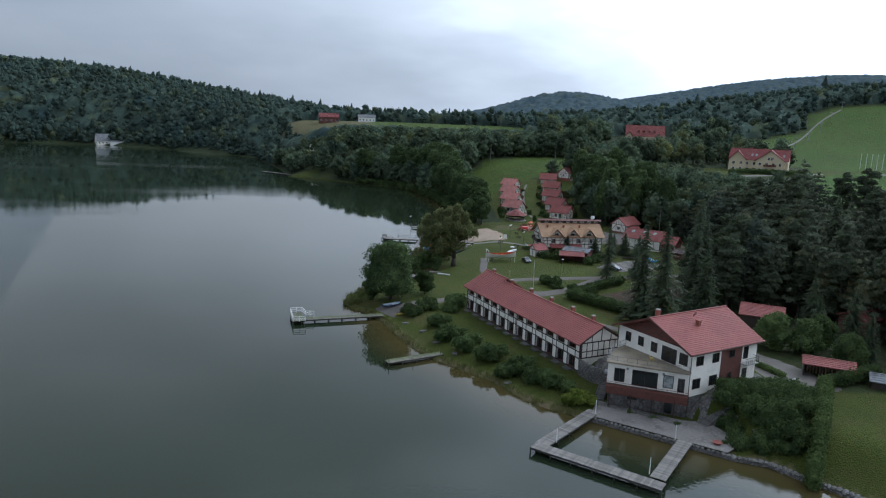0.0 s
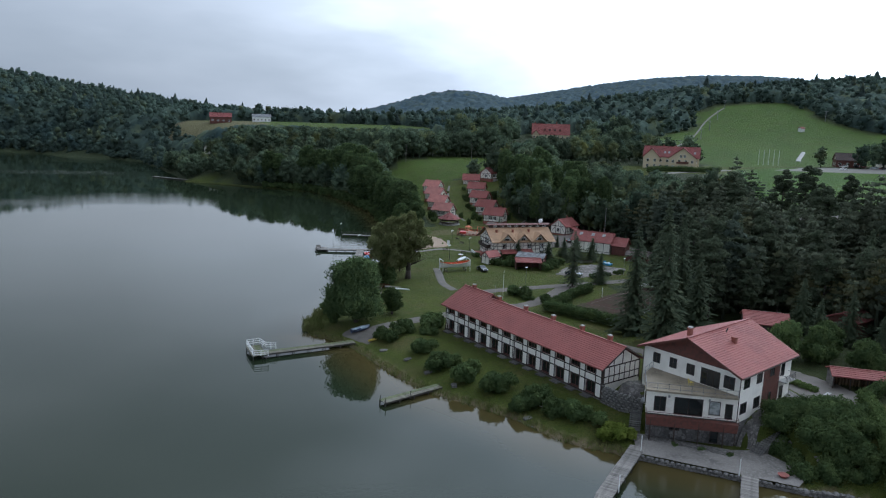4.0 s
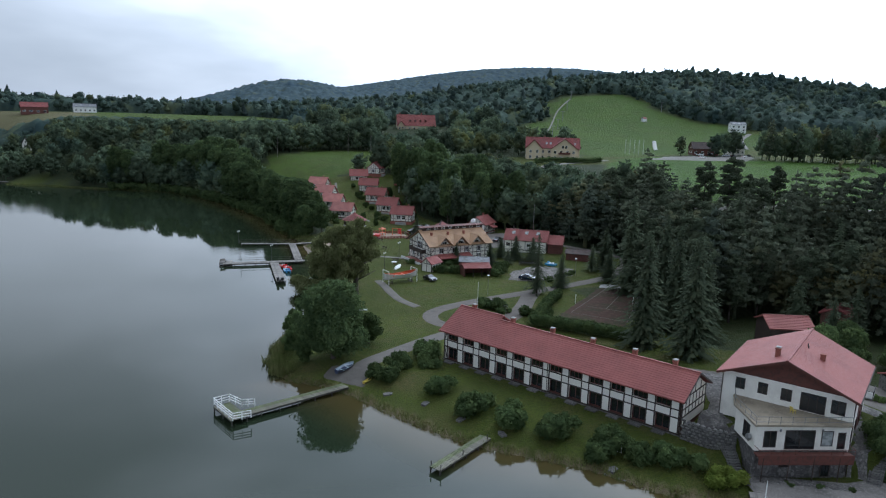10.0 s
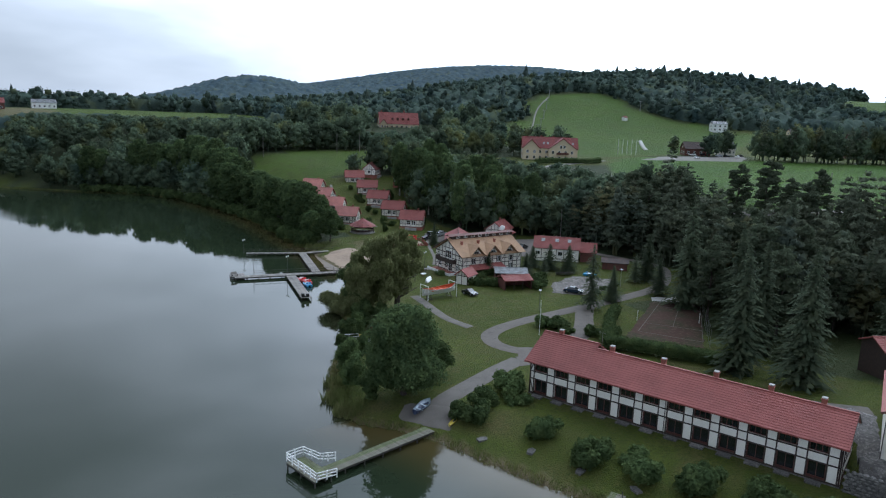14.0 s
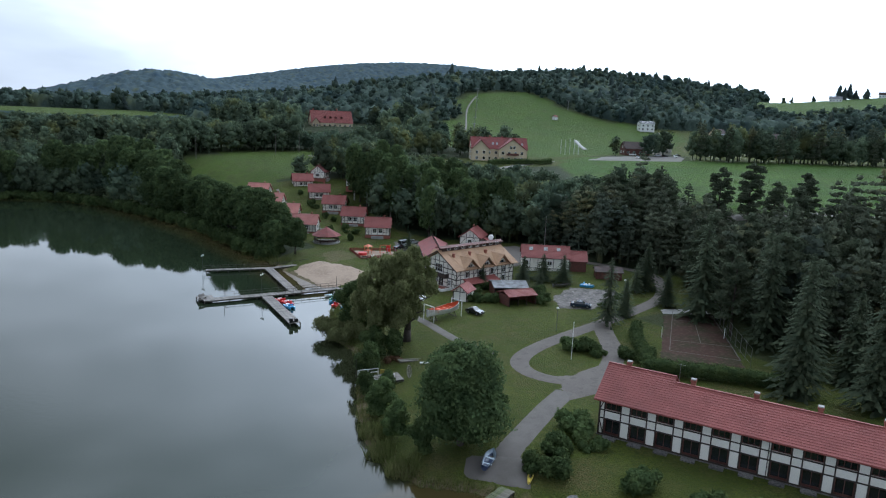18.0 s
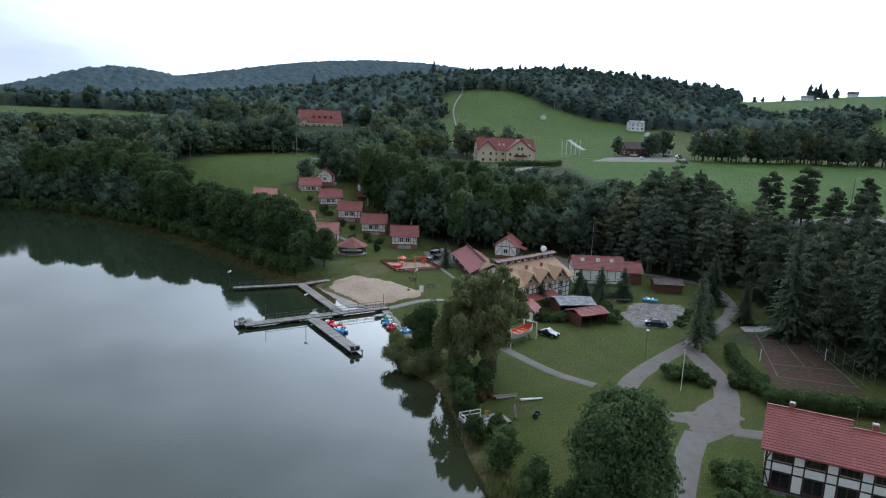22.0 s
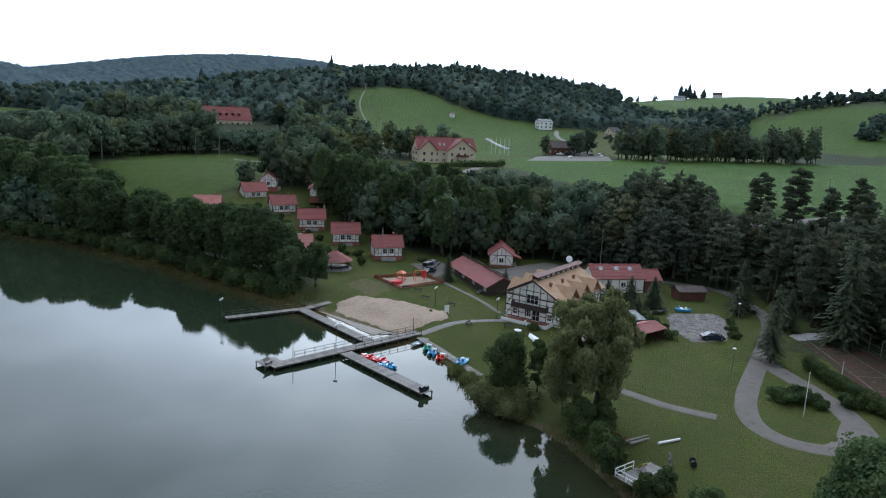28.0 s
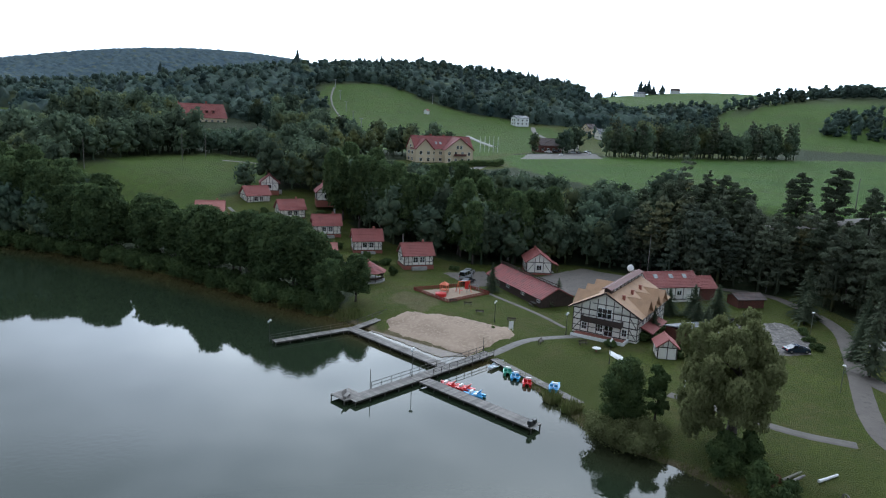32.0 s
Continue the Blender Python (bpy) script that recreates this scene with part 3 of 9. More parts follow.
def land(X, Y):
    X, Y = np.asarray(X, float), np.asarray(Y, float)
    d = shore_distance(X, Y)
    p = smooth((X - 92 - 0.05 * (Y - 200)) / 52) * smooth((Y + 100) / 200)
    n = smooth((Y - 272) / 165) * 16 / 17.4
    rise = 17.4 * (1 - (1 - p) * (1 - n)) * smooth(d / 60)
    for cx, cy, sx, sy, h in HILLS:
        rise = rise + h * np.exp(-0.5 * (((X - cx) / sx) ** 2 + ((Y - cy) / sy) ** 2)) * smooth(d / 90)
    rise = rise + 8 * smooth((Y - 900) / 700) * smooth(d / 200)
    s = (X - 26) * 0.904 + (Y - 113) * 0.427
    south = (Y < 113.4) & (X < 33)
    bench = 2.8 * smooth((s - np.where(south, -0.8, 3)) / np.where(south, 2.2, 8)) * smooth((150 - Y) / 26) * smooth((100 - X) / 30)
    dry = 0.3 + 1.45 * smooth(d / 11) + (rise + bench * smooth(d / 9))
    dry = np.where(in_poly(X, Y, TERRACE), np.minimum(dry, 0.6), dry)
    wet = -0.25 - np.minimum(-d * 0.22, 5.0)
    return np.where(d > 0, dry, np.where(d > -1.2, 0.3 + (d / 1.2) * 0.6, wet))


def z_at(x, y):
    return float(land(np.array([x]), np.array([y]))[0])


def in_poly(X, Y, poly):
    inside = np.zeros(np.shape(X), bool)
    for i in range(len(poly)):
        (ax, ay), (bx, by) = poly[i], poly[(i + 1) % len(poly)]
        if ay != by:
            inside ^= ((ay > Y) != (by > Y)) & (X < (bx - ax) * (Y - ay) / (by - ay) + ax)
    return inside


FIELD = [(150, 130), (139, 190), (133, 215), (140, 255), (150, 300), (185, 345), (215, 372), (250, 388), (300, 350), (420, 286), (480, 250), (560, 180), (560, 60), (260, 60)]
SLOPE = [(195, 470), (203, 509), (237, 553), (291, 589), (320, 612), (338, 652), (382, 680), (418, 678), (450, 664), (436, 617), (430, 586), (430, 550), (444, 520), (432, 490), (440, 468), (437, 451), (412, 436), (362, 415), (330, 395), (250, 390), (205, 385), (195, 420)]
MEADOW = [(12, 372), (22, 352), (40, 372), (66, 378), (95, 392), (112, 420), (98, 445), (60, 446), (30, 438), (16, 412)]
RESORT = [(60, 60), (95, 95), (56, 128), (52, 140), (72, 172), (82, 190), (98, 205), (84, 226), (88, 262), (66, 282), (62, 300), (66, 330), (86, 352), (84, 372), (26, 372), (24, 330), (25, 300), (26, 284), (14, 280), (5, 276), (-10, 240),
          (-30, 160), (-5, 110), (22, 92), (40, 75)]
EAST_MEADOW = [(622, 480), (645, 545), (730, 585), (800, 640), (1040, 730), (1400, 730), (1400, 300), (1000, 330), (850, 380), (760, 410), (710, 455)]
EAST_LOW = [(560, 200), (540, 330), (640, 400), (740, 410), (830, 330), (800, 190)]
NORTH_FIELD = [(-156, 690), (-146, 742), (-60, 738), (60, 725), (115, 640), (45, 590), (-15, 592), (-60, 596), (-100, 606), (-128, 636)]
VILLAGE = [(310, 300), (300, 345), (330, 392), (365, 415), (400, 510), (440, 500), (520, 430), (500, 330), (420, 290)]
HOUSE_VIEW = [(140, 570), (186, 546), (140, 425), (84, 430)]
SPUR = [(-106, 468), (-105, 480), (-76, 468), (-72, 458), (-80, 454)]
GROVE = [(56, 128), (52, 140), (60, 153), (82, 148), (90, 120), (95, 95)]
CLEAR = [GROVE, FIELD, SLOPE, MEADOW, RESORT, EAST_MEADOW, EAST_LOW, NORTH_FIELD, VILLAGE, SPUR, [(196, 352), (215, 372), (250, 388), (330, 385), (365, 350), (372, 420), (330, 397), (250, 393), (200, 392)], [(135, 340), (205, 345), (205, 385), (140, 392)]]


def spread(*runs):
    out = []
    for a, b, step in runs:
        out += list(np.arange(a, b, step))
    return np.array(out + [runs[-1][1]])


def build_land():
    xs = spread((-2600, -200, 80), (-200, -32, 8), (-32, 104, 1.25), (104, 200, 4), (200, 700, 14), (700, 3000, 70))
    ys = spread((-600, 60, 40), (60, 284, 1.25), (284, 400, 3), (400, 900, 14), (900, 3700, 70))
    X, Y = np.meshgrid(xs, ys)
    Z = land(X, Y)
    V = np.stack([X, Y, Z], -1).reshape(-1, 3)
    nx, ny = len(xs), len(ys)
    i = (np.arange(ny - 1)[:, None] * nx + np.arange(nx - 1)[None]).ravel()
    F = np.stack([i, i + 1, i + nx + 1, i + nx], -1)
    d = shore_distance(X, Y)
    wood = np.ones(X.shape)
    for poly in CLEAR[1:]:
        wood[in_poly(X, Y, poly)] = 0
    wood[(X > 56) & (X < 100) & (Y > 100) & (Y < 186)] = 0.75
    field = np.zeros(X.shape)
    for poly, share_ in ((FIELD, 1.0), (SLOPE, 0.72), (EAST_MEADOW, 0.8), (EAST_LOW, 0.8)):
        field[in_poly(X, Y, poly)] = share_
    field[in_poly(X, Y, MEADOW) | in_poly(X, Y, NORTH_FIELD)] = 0.5
    bare = np.where((d < 0.7) & (d > -3) & (Y < 280), 0.7, 0.0)
    bare[in_poly(X, Y, [(-160, 690), (-148, 738), (-75, 730), (-66, 600), (-100, 600), (-130, 636)])] = 0.55
    bare[in_poly(X, Y, [(20, 263), (24, 276), (31, 277), (33, 266)])] = 0.35
    ground = sheet("ground", V, F, M_GROUND, smooth=True, tint={"wood": wood.ravel(), "field": field.ravel(), "bare": bare.ravel()})
    tagged(ground, "grassy lakeside land rising to wooded hills", "ground", kind="structure")


def build_water():
    xs = spread((-2600, -200, 80), (-200, -36, 6), (-36, 60, 1.5), (60, 430, 10))
    ys = spread((-600, 60, 20), (60, 290, 1.5), (290, 780, 6), (780, 800, 20))
    X, Y = np.meshgrid(xs, ys)
    V = np.stack([X, Y, np.zeros(X.shape)], -1).reshape(-1, 3)
    nx, ny = len(xs), len(ys)
    i = (np.arange(ny - 1)[:, None] * nx + np.arange(nx - 1)[None]).ravel()
    F = np.stack([i, i + 1, i + nx + 1, i + nx], -1)
    d = shore_distance(X, Y).ravel()
    F = F[(d[F] < 4).any(axis=1)]
    shallow = smooth((d + 12) / 12) * smooth((430 - Y.ravel()) / 60) * np.where((Y.ravel() > 155) & (Y.ravel() < 236), 0.25, 1.0)
    wind = smooth((Y.ravel() - 300) / 220) * smooth((-70 - X.ravel()) / 130)
    water = sheet("water", V, F, M_WATER, smooth=True, tint={"shallow": shallow, "wind": wind})
    tagged(water, "calm dark green lake reflecting sky and woods", "lake", kind="structure")


build_land()
build_water()


def strip(name, line, width, mat, label, category, lift=0.06, kind="structure"):
    """A road or path laid on the land along a line."""
    pts = [Vector(p) for p in line]
    dense = []
    for i in range(len(pts) - 1):
        p0, p1, p2, p3 = pts[max(i - 1, 0)], pts[i], pts[i + 1], pts[min(i + 2, len(pts) - 1)]
        steps = max(2, int((p2 - p1).length / 1.2))
        for k in range(steps):
            t = k / steps
            dense.append(0.5 * ((2 * p1) + (p2 - p0) * t + (2 * p0 - 5 * p1 + 4 * p2 - p3) * t * t + (3 * p1 - p0 - 3 * p2 + p3) * t ** 3))
    dense.append(pts[-1])
    across = 6
    V = []
    for i, p in enumerate(dense):
        d = (dense[min(i + 1, len(dense) - 1)] - dense[max(i - 1, 0)]).normalized()
        nrm = Vector((-d.y, d.x))
        w = width * (1 + 0.04 * noise.noise((p.x * 0.3, p.y * 0.3, 0)))
        for k in range(across + 1):
            V.append(p + nrm * w * (k / across - 0.5))
    V = np.array([(q.x, q.y) for q in V])
    Z = land(V[:, 0], V[:, 1]) + lift
    edge = np.tile([1] + [0] * (across - 1) + [1], len(dense))
    Z = Z - edge * (lift + 0.03)
    n = across + 1
    i = (np.arange(len(dense) - 1)[:, None] * n + np.arange(across)[None]).ravel()
    F = np.stack([i, i + 1, i + n + 1, i + n], -1)
    return tagged(sheet(name, np.c_[V, Z], F, mat, smooth=True), label, category, kind=kind)


def patch(name, poly, mat, label, category, lift=0.07, step=1.2, kind="structure", flat=None, rough=0.0):
    """An area laid on the land inside an outline."""
    if rough:
        dense = []
        for (ax, ay), (bx, by) in zip(poly, poly[1:] + poly[:1]):
            k = max(1, int(math.hypot(bx - ax, by - ay) / 0.9))
            for i in range(k):
                x, y = ax + (bx - ax) * i / k, ay + (by - ay) * i / k
                dense.append((x + rough * noise.noise((x * 0.5, y * 0.5, 1)) + rough * 0.5 * noise.noise((x * 1.7, y * 1.7, 4)), y + rough * noise.noise((x * 0.5, y * 0.5, 9)) + rough * 0.5 * noise.noise((x * 1.7, y * 1.7, 12))))
        poly = dense
    P = np.array(poly, float)
    xs, ys = np.arange(P[:, 0].min(), P[:, 0].max() + step, step), np.arange(P[:, 1].min(), P[:, 1].max() + step, step)
    bm = bmesh.new()
    face = bm.faces.new([bm.verts.new((x, y, 0)) for x, y in poly])
    for x in xs[1:-1]:
        bmesh.ops.bisect_plane(bm, geom=bm.verts[:] + bm.edges[:] + bm.faces[:], plane_co=(x, 0, 0), plane_no=(1, 0, 0))
    for y in ys[1:-1]:
        bmesh.ops.bisect_plane(bm, geom=bm.verts[:] + bm.edges[:] + bm.faces[:], plane_co=(0, y, 0), plane_no=(0, 1, 0))
    for v in bm.verts:
        v.co.z = (z_at(v.co.x, v.co.y) if flat is None else flat) + (lift if not v.is_boundary else -0.04 if flat is None else lift)
    if face.is_valid and face.normal.z < 0:
        bmesh.ops.reverse_faces(bm, faces=bm.faces[:])
    me = bpy.data.meshes.new(name)
    bm.to_mesh(me)
    bm.free()
    return tagged(finish(name, me, mat, None, "", True), label, category, kind=kind)

# ---- roads, yards, beach ----
strip("road", [(24, 163.4), (18.6, 165.4), (15.2, 168.4), (13.9, 172.4), (15.1, 176.4), (19, 179.6), (26, 182.2), (36, 184.5), (50, 187.3), (62, 190), (72, 192.8), (80, 197.2), (88.5, 205), (93, 212), (90, 222), (80, 236), (72, 248), (64, 262), (56, 276)], 3.7, M_ASPHALT, "worn grey asphalt resort road", "road")
strip("road", [(13.4, 163.0), (19, 163.2), (25.0, 165.8), (31.6, 170.0), (37.2, 175.6), (42.4, 182.0), (47, 187)], 4.2, M_ASPHALT, "worn asphalt side road round the grass island", "road", 0.075)
patch("road_junction", [(11.0, 160.6), (14.6, 166.0), (16.2, 169.4), (19.4, 168.2), (26.6, 169.4), (33.6, 171.4), (27.3, 165.2), (19.2, 160.0)], M_ASPHALT, "worn asphalt junction of the two resort roads", "road", 0.085)
strip("path", [(13.4, 163.4), (7.2, 160.6), (2.2, 158.0), (-3.0, 155.2), (-7.7, 152.6), (-9.5, 150.6)], 3.7, M_PAVER, "grey paved lane down to the boat slip", "path", 0.09)
strip("path", [(14.0, 208), (13.7, 202), (13.1, 195.5), (13.0, 189), (14.6, 182.6)], 2.3, M_PAVER, "grey paved lane beside the lawn", "path", 0.09)
strip("path", [(18, 161), (26, 151), (33, 139), (38, 127), (44, 121)], 3.2, M_ASPHALT, "narrow drive behind the long house", "path", 0.07)
strip("path", [(11, 240.4), (18, 238.6), (24, 236), (30, 231.5), (33, 227)], 1.9, M_DECK, "weathered grey slab walk", "path", 0.08)
strip("path", [(40, 296), (38.5, 312), (40, 330), (42, 350), (45, 364)], 1.2, M_GRAVEL, "pale walk between the cabins", "path", 0.1)
strip("path", [(108, 398), (103, 406), (96, 416), (86, 426)], 1.8, M_GRAVEL, "pale lane at the meadow's upper edge", "path", 0.15)
strip("path", [(33, 236), (38, 246), (44, 262), (52, 280)], 1.1, M_PAVER, "grey garden walk", "path", 0.08)
patch("yard", [(57, 238), (64, 234), (82, 240), (84, 258), (66, 262), (56, 254)], M_ASPHALT, "grey asphalt yard between the houses", "yard", 0.1)
patch("yard", [(46, 199), (52, 194.5), (66, 198), (70, 204), (62, 211), (52, 207)], M_COBBLE, "mossy cobbled parking patch", "yard", 0.1, rough=0.9)
patch("yard", [(46, 268), (56, 262), (62, 276), (52, 282)], M_ASPHALT, "asphalt parking yard beside the shed", "yard", 0.12)
patch("beach", [(9.5, 243), (18, 241.5), (22, 240.5), (24.6, 244), (24.2, 251), (22.5, 259.5), (19, 265.5), (13.5, 266.6), (9.3, 262), (9.6, 252)], M_SAND, "raked pale brown sand bathing beach", "beach", 0.16, rough=0.9)
patch("wet_sand", [(5.6, 246.5), (9.9, 243.4), (10.3, 252), (10.0, 262), (12.5, 266), (7.6, 265.2), (6.8, 256)], M_WETSAND, "wet brown sand at the edge of the beach", "beach", 0.03, flat=0.05, rough=0.5)
patch("clay_court", [(64, 184.5), (74.5, 179), (49.5, 155.2), (38.5, 165.5)], M_CLAY, "overgrown brown clay sports court", "court", 0.1, rough=0.5)
for a_, b_ in (((44.8, 168.0), (68.0, 185.0)), ((52.0, 158.0), (73.2, 178.4)), ((44.8, 168.0), (52.0, 158.0)), ((50.2, 172.0), (57.6, 163.4)), ((62.2, 180.8), (68.6, 174.0)), ((53.9, 167.7), (65.4, 177.4))):
    strip("court_line", [a_, ((a_[0] + b_[0]) / 2, (a_[1] + b_[1]) / 2), b_], 0.14, M_PAVER, "faded pale line on the clay court", "court line", 0.14)
patch("court_apron", [(67, 188), (77.5, 182), (74.7, 179.3), (64.3, 184.8)], M_CONCRETE, "grey concrete end of the court", "court", 0.11)
patch("playground_sand", [(31.2, 264.5), (33.8, 275.2), (44.4, 269.8), (43, 262.2)], M_SAND, "pale sand of the playground", "sand", 0.14)
patch("terrace", [(23.6, 97.6), (26.0, 103.4), (37.0, 96.9), (41.0, 96.4), (42.8, 91.6), (41.4, 88.0), (40.0, 86.9), (35.2, 90.0)], M_TERRACE, "pale gravel shore terrace below the stone basement", "terrace", 0.22, flat=0.62)
patch("courtyard", [(25.5, 110.9), (27.2, 108.6), (29.4, 107.2), (30.6, 109.4), (31.2, 111.4), (43.4, 119.8), (42, 124.5), (37.6, 126.5), (33.6, 116.4)], M_FLAGS, "grey stone paved yard between the two houses", "yard", 0.1)
patch("patio", [(50.4, 102.4), (53.3, 103.8), (53.0, 108.4), (50.2, 107.4)], M_FLAGS, "grey paved sunken patio beside the house", "patio", 0.09)
strip("path", [(50.6, 101.5), (54.6, 103.4), (58.4, 105.6)], 0.9, M_CONCRETE, "pale concrete edge walk to the patio", "path", 0.13)
strip("path", [(25.6, 102.4), (31.2, 99.4), (36.6, 95.6)], 2.4, M_FLAGS, "dark stone setts along the basement", "path", 0.27)
patch("stair_bank", [(38.6, 98.2), (41.2, 95.6), (44.4, 99.6), (49.6, 104.6), (49.8, 106.6), (46.6, 103.6)], M_FLAGS, "dark stone paving beside the basement stairs", "paving", 0.07)
patch("slipway", [(-14.6, 152.6), (-11.5, 156.0), (-5.2, 150.6), (-9.2, 146.0)], M_PAVER, "grey paved boat slip", "slip", 0.12)
patch("driveway", [(56, 121), (62, 110), (64, 101.5), (58, 98.6), (53.5, 103.5), (52.5, 113)], M_PAVER, "grey paved drive behind the main house", "drive", 0.1)
patch("car_park", [(228, 368), (262, 384), (320, 370), (286, 347)], M_GRAVEL, "pale gravel car park of the inn", "car park", 0.35, step=8)
strip("road", [(196, 150), (160, 175), (140, 195), (126, 222), (118, 250), (112, 280), (118, 310), (136, 335), (160, 348), (200, 366)], 4.5, M_GRAVEL, "pale lane through the trees", "road", 0.25)


# ---- wall pieces ----
def wall_frame(p0, p1, out=1):
    """Wall coordinates: x along p0 to p1, y outward, z up."""
    a, b = Vector((*p0, 0)), Vector((*p1, 0))
    x = (b - a).normalized()
    y = Vector((x.y, -x.x, 0)) * out
    m = Matrix((x, y, Vector((0, 0, 1)))).transposed().to_4x4()
    m.translation = a
    return m


def window(parent, m, x0, x1, z0, z1, frame_mat, pane_mat=None, bars=1, rails=0, name="window", depth=0.06):
    g = Geo()
    t = 0.09
    g.box(x0, x1, 0.003, depth, z0, z0 + t, m).box(x0, x1, 0.003, depth, z1 - t, z1, m)
    g.box(x0, x0 + t, 0.003, depth, z0 + t, z1 - t, m).box(x1 - t, x1, 0.003, depth, z0 + t, z1 - t, m)
    for i in range(bars):
        c = x0 + (x1 - x0) * (i + 1) / (bars + 1)
        g.box(c - 0.035, c + 0.035, 0.003, depth - 0.01, z0 + t, z1 - t, m)
    for i in range(rails):
        c = z0 + (z1 - z0) * (i + 1) / (rails + 1)
        g.box(x0 + t, x1 - t, 0.003, depth - 0.012, c - 0.03, c + 0.03, m)
    ob = part(name, g, frame_mat, parent)
    part("pane", Geo().box(x0 + t, x1 - t, 0.004, 0.02, z0 + t, z1 - t, m), pane_mat or M_PANE, ob)
    return ob


def beams(parent, m, bars, mat=None, depth=0.05, name="timber"):
    """Bars as (x0, z0, x1, z1, width) on a wall."""
    for x0, z0, x1, z1, w in bars:
        a, b = Vector((x0, 0, z0)), Vector((x1, 0, z1))
        d = (b - a).normalized()
        s = Vector((-d.z, 0, d.x)) * w / 2
        p = [q + k * s + Vector((0, y, 0)) for y in (0.002, depth) for q, k in ((a, -1), (b, -1), (b, 1), (a, 1))]
        g = Geo().add([m @ q for q in p], [(0, 1, 2, 3), (7, 6, 5, 4), (0, 4, 5, 1), (1, 5, 6, 2), (2, 6, 7, 3), (3, 7, 4, 0)])
        part(name, g, mat or M_TIMBER, parent)


def chimney(parent, x, y, z0, z1, s=0.55, cap=True):
    ob = part("chimney", Geo().box(x - s / 2, x + s / 2, y - s / 2, y + s / 2, z0, z1).box(x - s / 2 - 0.06, x + s / 2 + 0.06, y - s / 2 - 0.06, y + s / 2 + 0.06, z1 - 0.15, z1 + 0.02), M_BRICK, parent, "brick chimney")
    if cap:
        part("cap", Geo().box(x - s / 2 + 0.1, x + s / 2 - 0.1, y - s / 2 + 0.1, y + s / 2 - 0.1, z1 + 0.02, z1 + 0.14).box(x - s / 2 - 0.02, x + s / 2 + 0.02, y - s / 2 - 0.02, y + s / 2 + 0.02, z1 + 0.14, z1 + 0.2), M_CONCRETE, ob, "pale chimney cap")


# ---- long half-timbered guest house ----
def long_house():
    h = thing("guest_house", pose(5.8, 150.9, 0, 0, 0, -64.7), "long two-storey half-timbered guest house with red tile roof", "house")
    L, ze, zr, wy, bw = 43.3, 7.05, 9.85, 0.85, 3.42
    part("wall", Geo().box(0.6, L - 0.6, wy + 0.45, 9.2, 1.0, 7.25), M_REDWOOD, h, "dark red-brown recessed boards")
    part("gable_wall", Geo().add([(0.6, wy, 7.0), (0.6, 9.2, 7.0), (0.6, 5.0, 9.5), (0.9, wy, 7.0), (0.9, 9.2, 7.0), (0.9, 5.0, 9.5)], [(0, 1, 2), (5, 4, 3), (0, 3, 4, 1), (1, 4, 5, 2), (2, 5, 3, 0)]), M_PLASTER, h)
    part("gable_wall", Geo().add([(L - 0.9, wy, 3.0), (L - 0.9, 9.2, 3.0), (L - 0.9, 9.2, 7.0), (L - 0.9, 5.0, 9.5), (L - 0.9, wy, 7.0), (L - 0.56, wy, 3.0), (L - 0.56, 9.2, 3.0), (L - 0.56, 9.2, 7.0), (L - 0.56, 5.0, 9.5), (L - 0.56, wy, 7.0)],
                                 [(0, 1, 2, 3, 4), (9, 8, 7, 6, 5), (0, 5, 6, 1), (1, 6, 7, 2), (2, 7, 8, 3), (3, 8, 9, 4), (4, 9, 5, 0)]), M_PLASTER, h)
    m = Matrix.Translation((0, wy, 0)) @ Matrix.Diagonal((1, -1, 1, 1))
    g_up, g_sp, g_spw, g_low = (Geo().box(-w / 2, w / 2, -0.45, 0, z0, z1) for w, z0, z1 in ((1.2, 5.45, 7.2), (1.2, 4.25, 5.45), (bw - 1.2, 4.25, 5.45), (1.2, 2.1, 4.25)))
    made = [None] * 4
    for i in range(12):
        x0 = 1.35 + i * bw
        xw, xp = x0 + (bw - 1.2) / 2, x0 + bw - 0.6
        for k, (geo, x) in enumerate(((g_up, xp), (g_sp, xp), (g_spw, xw), (g_low, xp))):
            place = m @ Matrix.Translation((x, 0, 0))
            if made[k] is None:
                ob = part("wall_panel", geo, M_PLASTER, h, "white plaster infill panel")
                ob.matrix_basis = place
                made[k] = ob.data
            else:
                share("wall_panel", made[k], h, place)["label"] = "white plaster infill panel"
        window(h, m @ Matrix.Translation((0, -0.3, 0)), x0 + 0.08, x0 + bw - 1.28, 5.5, 6.95, M_REDWOOD, bars=2)
        d = window(h, m @ Matrix.Translation((0, -0.42, 0)), x0 + 0.1, x0 + bw - 1.3, 2.15, 4.15, M_REDWOOD, bars=1, name="door")
        beams(h, m, [(x0 + bw - 1.2, 1.95, x0 + bw - 1.2, 7.2, 0.17), (x0 + bw, 1.95, x0 + bw, 7.2, 0.17)])
        part("door_step", Geo().box(x0 + 0.2, x0 + bw - 1.5, wy - 1.3, wy - 0.2, 1.55, 1.95), M_STONE, h, "flat stone door step")
    beams(h, m, [(0.6, 1.95, L - 0.6, 1.95, 0.3), (0.6, 4.25, L - 0.6, 4.25, 0.18), (0.6, 5.42, L - 0.6, 5.42, 0.16), (0.6, 7.1, L - 0.6, 7.1, 0.22)], depth=0.07)
    part("wall_panel", Geo().box(0.62, 1.3, wy, wy + 0.45, 2.1, 7.2), M_PLASTER, h, "white plaster end panel")
    part("wall_panel", Geo().box(1.35 + 12 * bw, L - 0.6, wy, wy + 0.45, 2.1, 7.2), M_PLASTER, h, "white plaster end panel")
